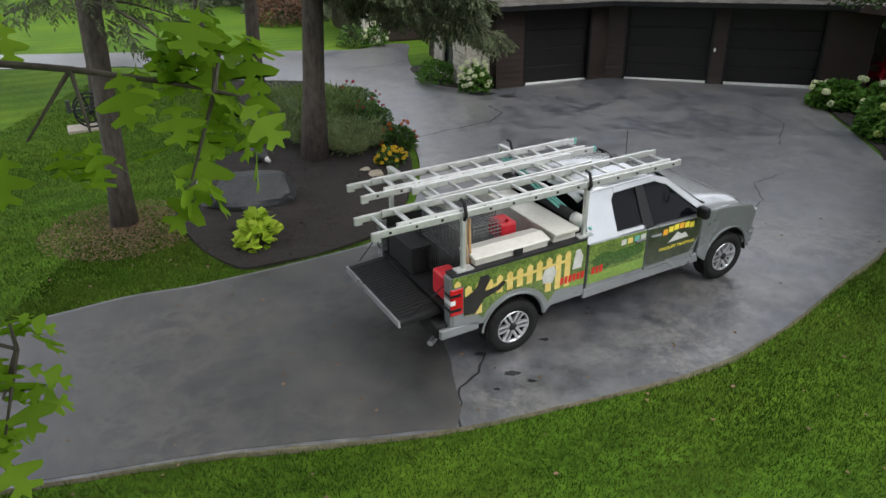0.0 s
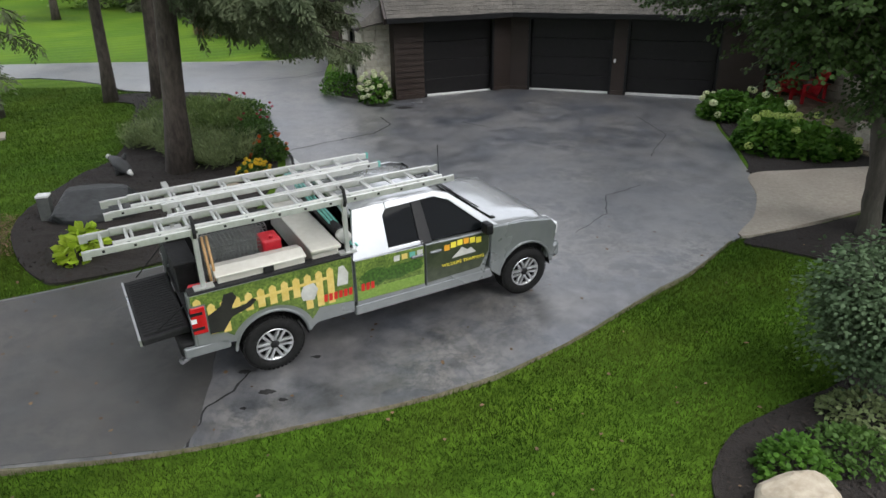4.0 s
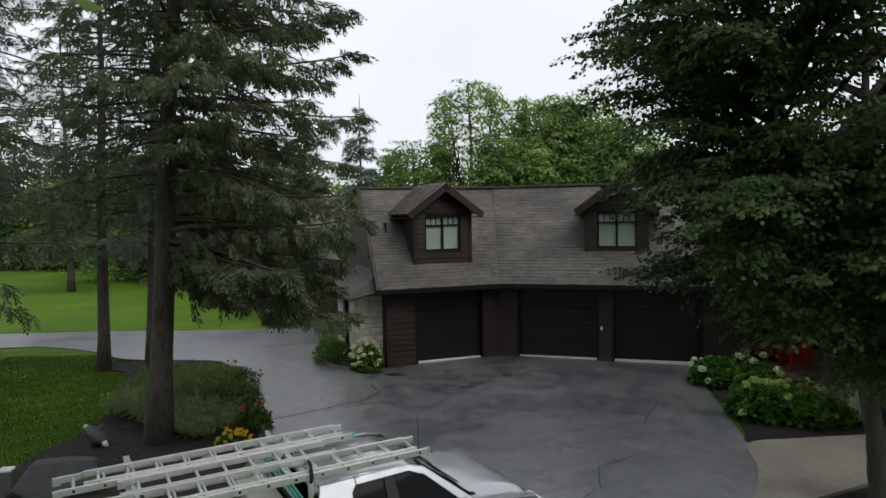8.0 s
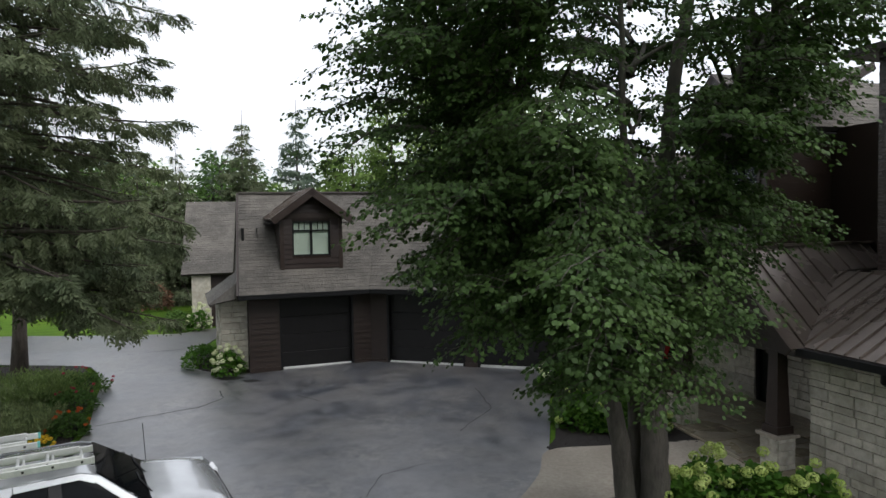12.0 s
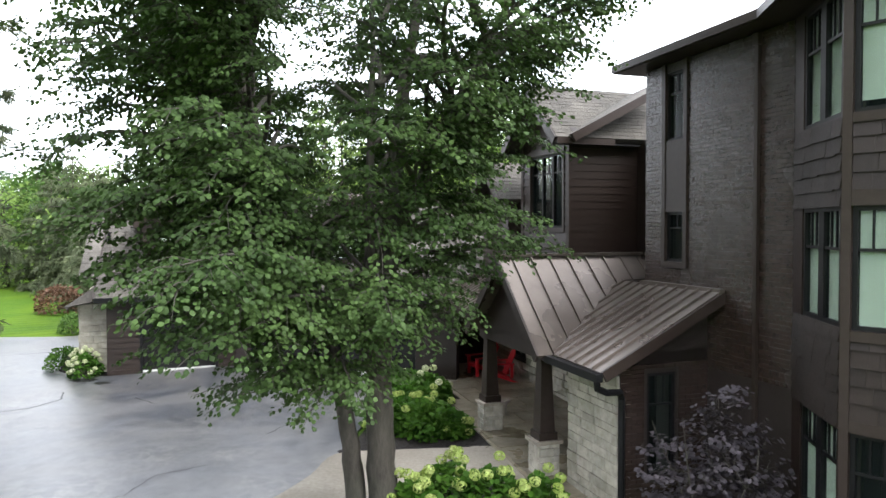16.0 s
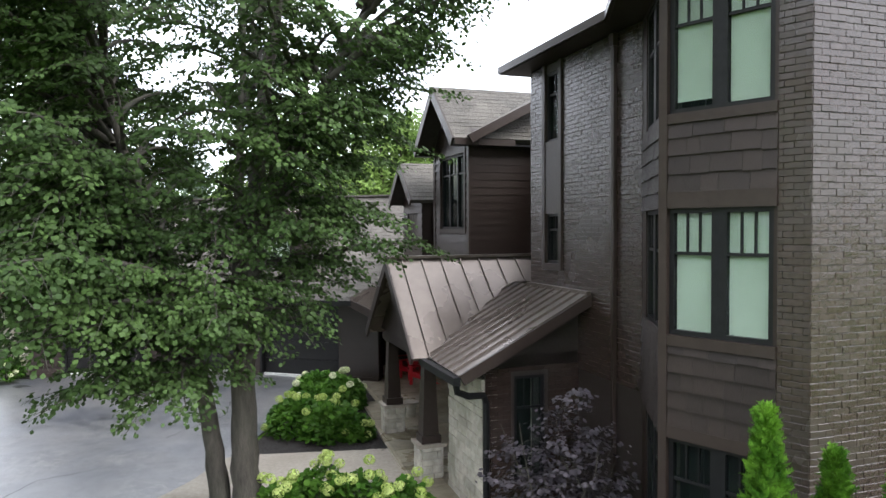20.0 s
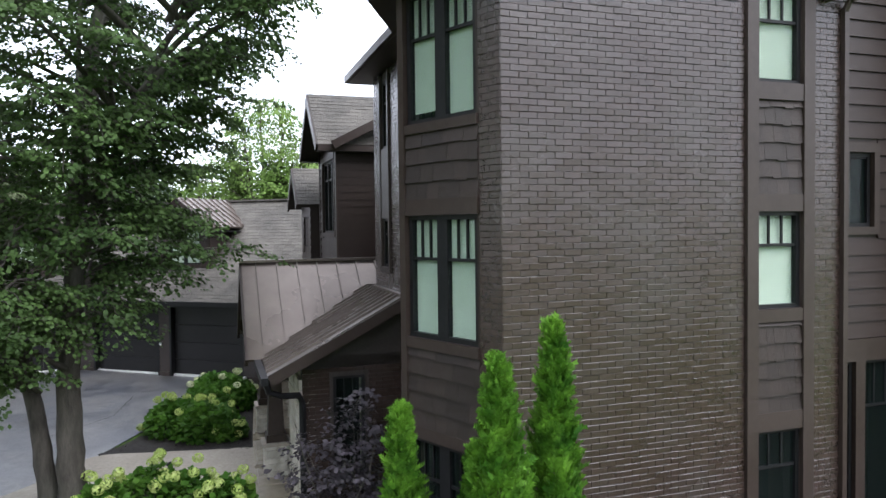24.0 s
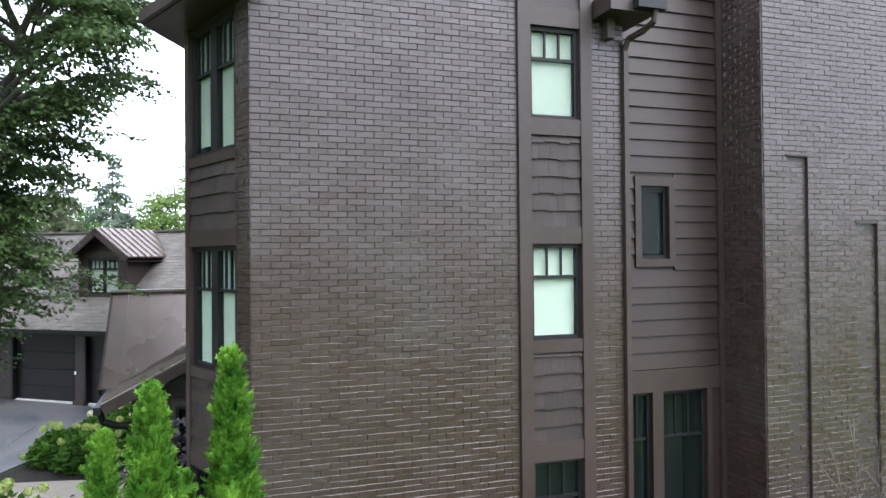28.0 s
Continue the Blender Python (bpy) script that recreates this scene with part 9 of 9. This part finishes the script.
part("slab", Geo().box(15.25, 8.1, -0.2, 16.0, 9.9, P0 - 0.06), M_FLAG, stp, bevel=0.02)
lamp = thing("path_light", "slim dark path light in the mulch", "lamp", Matrix.Translation((11.6, 12.0, ground_z(12) + 0.03)))
part("stake", Geo().tube([(0, 0, -0.05), (0, 0, 0.55)], 0.014, 7), M_BLACK, lamp)
part("hood", Geo().lathe([(0.02, 0.50), (0.085, 0.53), (0.02, 0.58), (0, 0.585)], 14), M_BLACK, lamp)
for u in (2.97 + 0.06, ):
    sc = thing("wall_sensor", "small white door sensor beside the garage door", "sensor", RIGHT @ Matrix.Translation((u + 0.08, -0.05, 1.35)))
    part("body", Geo().box(-0.03, -0.02, -0.05, 0.03, 0.01, 0.05), M_STRIP, sc, bevel=0.005)
dsp = thing("downpipe", "white downpipe shoe at the garage corner", "downpipe", RIGHT @ Matrix.Translation((6.05, -0.08, G0)))
part("shoe", Geo().box(-0.05, -0.06, 0, 0.05, 0.05, 0.16), M_STRIP, dsp, bevel=0.01)

# oak whose branch hangs in front of the lens at the start
half = [(0.10, 0.015), (0.20, 0.05), (0.24, 0.20), (0.33, 0.24), (0.33, 0.07), (0.44, 0.06), (0.52, 0.30), (0.60, 0.42), (0.68, 0.34), (0.62, 0.10), (0.74, 0.10), (0.84, 0.26), (0.92, 0.22), (0.87, 0.07), (1.0, 0.0)]
ov = [(0, 0, 0)] + [(x, y, 0.10 * y - 0.14 * x * x) for x, y in half] + [(x, -y, 0.10 * y - 0.14 * x * x) for x, y in half[:-1]]
mid = [(x, 0, -0.14 * x * x + 0.004) for x in (0.15, 0.28, 0.40, 0.57, 0.68, 0.80)]
k0 = len(ov)
ov += mid
of = []
L = list(range(1, 16))
R_ = list(range(16, 30)) + [15]
rib = [0] + list(range(k0, k0 + 6)) + [15]
owner = [0, 1, 1, 2, 2, 3, 3, 4, 4, 5, 5, 6, 6, 6, 7]
for chain, flip in ((L, False), (R_, True)):
    prev = 0
    for i, c in enumerate(chain):
        a, b = rib[owner[i]], prev
        if i and owner[i] != owner[i - 1]:
            t3 = (rib[owner[i - 1]], a, b)
            of.append(t3[::-1] if not flip else t3)
        if len({a, b, c}) == 3:
            of.append((a, b, c)[::-1] if flip else (a, b, c))
        prev = c
OAK_LEAF = Geo().add(ov, of).mesh("leaf", M_OAK, True)
oak = leaf_tree((-5.2, 1.2), [((0, 0, 0), (0.1, 0.2, 11), 0.28)], [((0, 0.3, 9.2), (3.4, 3.0, 2.6)), ((0.3, 0.5, 11.5), (2.6, 2.4, 2.2))], 420, 14, 0.16, 401, "pin oak whose lowest branch hangs over the drive", M_OAK, name="oak_tree")
OZ = Vector((-5.2, 1.2, ground_z(1.2)))


def oak_branch(pts, radii, clusters, seed):
    rr = random.Random(seed)
    b = part("branch", Geo().tube([Vector(p) - OZ for p in pts], radii, 8), M_BARK, oak, "thin bare oak branch", smooth=True)
    for (x, y, z), n, r in clusters:
        c = Vector((x, y, z)) - OZ
        for _ in range(n):
            p = c + Vector((rr.gauss(0, r), rr.gauss(0, r), rr.gauss(0, r * 0.8)))
            q = Euler((rr.uniform(-0.5, 0.5), rr.uniform(0.3, 1.5), rr.uniform(0, 6.3))).to_matrix().to_4x4()
            s = rr.uniform(0.10, 0.17)
            part("leaf", OAK_LEAF, None, b, m=Matrix.Translation(p) @ q @ Matrix.Scale(s, 4))
        part("twig", Geo().tube([min((Vector(p) - OZ for p in pts), key=lambda w: (w - c).length), c], [0.006, 0.003], 5), M_BARK, b)


oak_branch([(-5.1, 1.5, 5.6), (-3.2, 1.7, 5.0), (-1.7, 1.66, 4.58), (-1.09, 1.64, 4.48), (-0.85, 1.63, 4.46), (-0.63, 1.62, 4.43), (-0.52, 1.61, 4.41)], [0.05, 0.035, 0.016, 0.009, 0.008, 0.006, 0.003],
           [((-0.62, 1.66, 4.52), 9, 0.06), ((-0.50, 1.65, 4.52), 10, 0.06), ((-0.52, 1.63, 4.46), 7, 0.05), ((-0.46, 1.60, 4.40), 6, 0.045), ((-0.54, 1.57, 4.34), 4, 0.05), ((-0.57, 1.51, 4.23), 4, 0.035), ((-0.95, 1.56, 4.31), 4, 0.05), ((-0.80, 1.56, 4.33), 3, 0.04), ((-1.3, 1.66, 4.55), 10, 0.12)], 403)
oak_branch([(-5.1, 1.3, 4.2), (-3.0, 1.4, 4.1), (-1.6, 1.40, 3.98), (-1.15, 1.38, 3.92), (-0.98, 1.36, 3.88)], [0.04, 0.025, 0.012, 0.007, 0.004],
           [((-1.0, 1.39, 3.93), 4, 0.035), ((-1.0, 1.35, 3.84), 5, 0.035), ((-1.02, 1.32, 3.77), 5, 0.035), ((-1.01, 1.28, 3.70), 5, 0.035), ((-1.25, 1.38, 3.9), 8, 0.09)], 404)

# cracks and stains on the asphalt
def mark(name, pts, width, material, label, category, seed, blot=False):
    rr = random.Random(seed)
    g = Geo()
    z = 0.0265
    if blot:
        (x, y), r = pts, width
        ring = [(x + r * (1 + rr.uniform(-0.35, 0.35)) * math.cos(a), y + 0.6 * r * (1 + rr.uniform(-0.35, 0.35)) * math.sin(a)) for a in (2 * math.pi * k / 18 for k in range(18))]
        g.add([(a, b, ground_z(b) + z) for a, b in ring], [tuple(range(18))])
    else:
        line = []
        for (x0, y0), (x1, y1) in zip(pts, pts[1:]):
            n = max(3, int(math.hypot(x1 - x0, y1 - y0) / 0.12))
            line += [(x0 + (x1 - x0) * i / n + rr.gauss(0, 0.018), y0 + (y1 - y0) * i / n + rr.gauss(0, 0.018)) for i in range(n)]
        line.append(pts[-1])
        vs, fs = [], []
        for i, (x, y) in enumerate(line):
            qx, qy = line[min(i + 1, len(line) - 1)]
            px_, py_ = line[max(i - 1, 0)]
            d = Vector((qx - px_, qy - py_)).normalized()
            w = width * rr.uniform(0.5, 1.2) / 2
            for s in (-1, 1):
                vs.append((x - s * d.y * w, y + s * d.x * w, ground_z(y) + z))
        for i in range(len(line) - 1):
            fs.append((2 * i, 2 * i + 1, 2 * i + 3, 2 * i + 2))
        g.add(vs, fs)
    return thing(name, label, category, kind="structure", mesh=g.mesh(name, material))


mark("crack", [(-0.71, 15.97), (0.21, 16.62), (1.21, 17.27), (1.59, 18.07), (1.28, 18.73)], 0.035, M_CRACK, "dark filled crack across the asphalt", "crack", 1)
mark("crack", [(3.41, 18.2), (4.2, 17.65)], 0.03, M_CRACK, "short dark crack in the asphalt", "crack", 2)
mark("crack", [(0.16, 5.95), (0.15, 6.64), (0.43, 6.95), (0.5, 7.3)], 0.03, M_CRACK, "dark crack behind the truck", "crack", 3)
mark("crack", [(5.2, 11.2), (5.9, 12.0), (6.1, 12.9), (6.9, 13.4)], 0.018, M_CRACK, "thin crack in the asphalt", "crack", 4)
mark("crack", [(-3.2, 23.4), (-1.8, 24.0), (-1.2, 24.9)], 0.03, M_CRACK, "dark crack by the rear wing", "crack", 5)
mark("crack", [(7.6, 15.2), (8.4, 16.8), (8.1, 18.6)], 0.016, M_CRACK, "thin crack in the asphalt", "crack", 6)
for k, (x, y, r) in enumerate(((0.44, 7.3, 0.07), (1.28, 7.6, 0.06), (1.02, 6.75, 0.05), (0.8, 6.9, 0.09), (0.6, 6.6, 0.04), (1.2, 20.0, 0.35), (1.9, 19.7, 0.22))):
    mark("oil_stain" if k < 5 else "damp_stain", (x, y), r, M_OIL, "dark oily stain on the asphalt" if k < 5 else "dark damp stain by the garage bed", "stain", 20 + k, True)
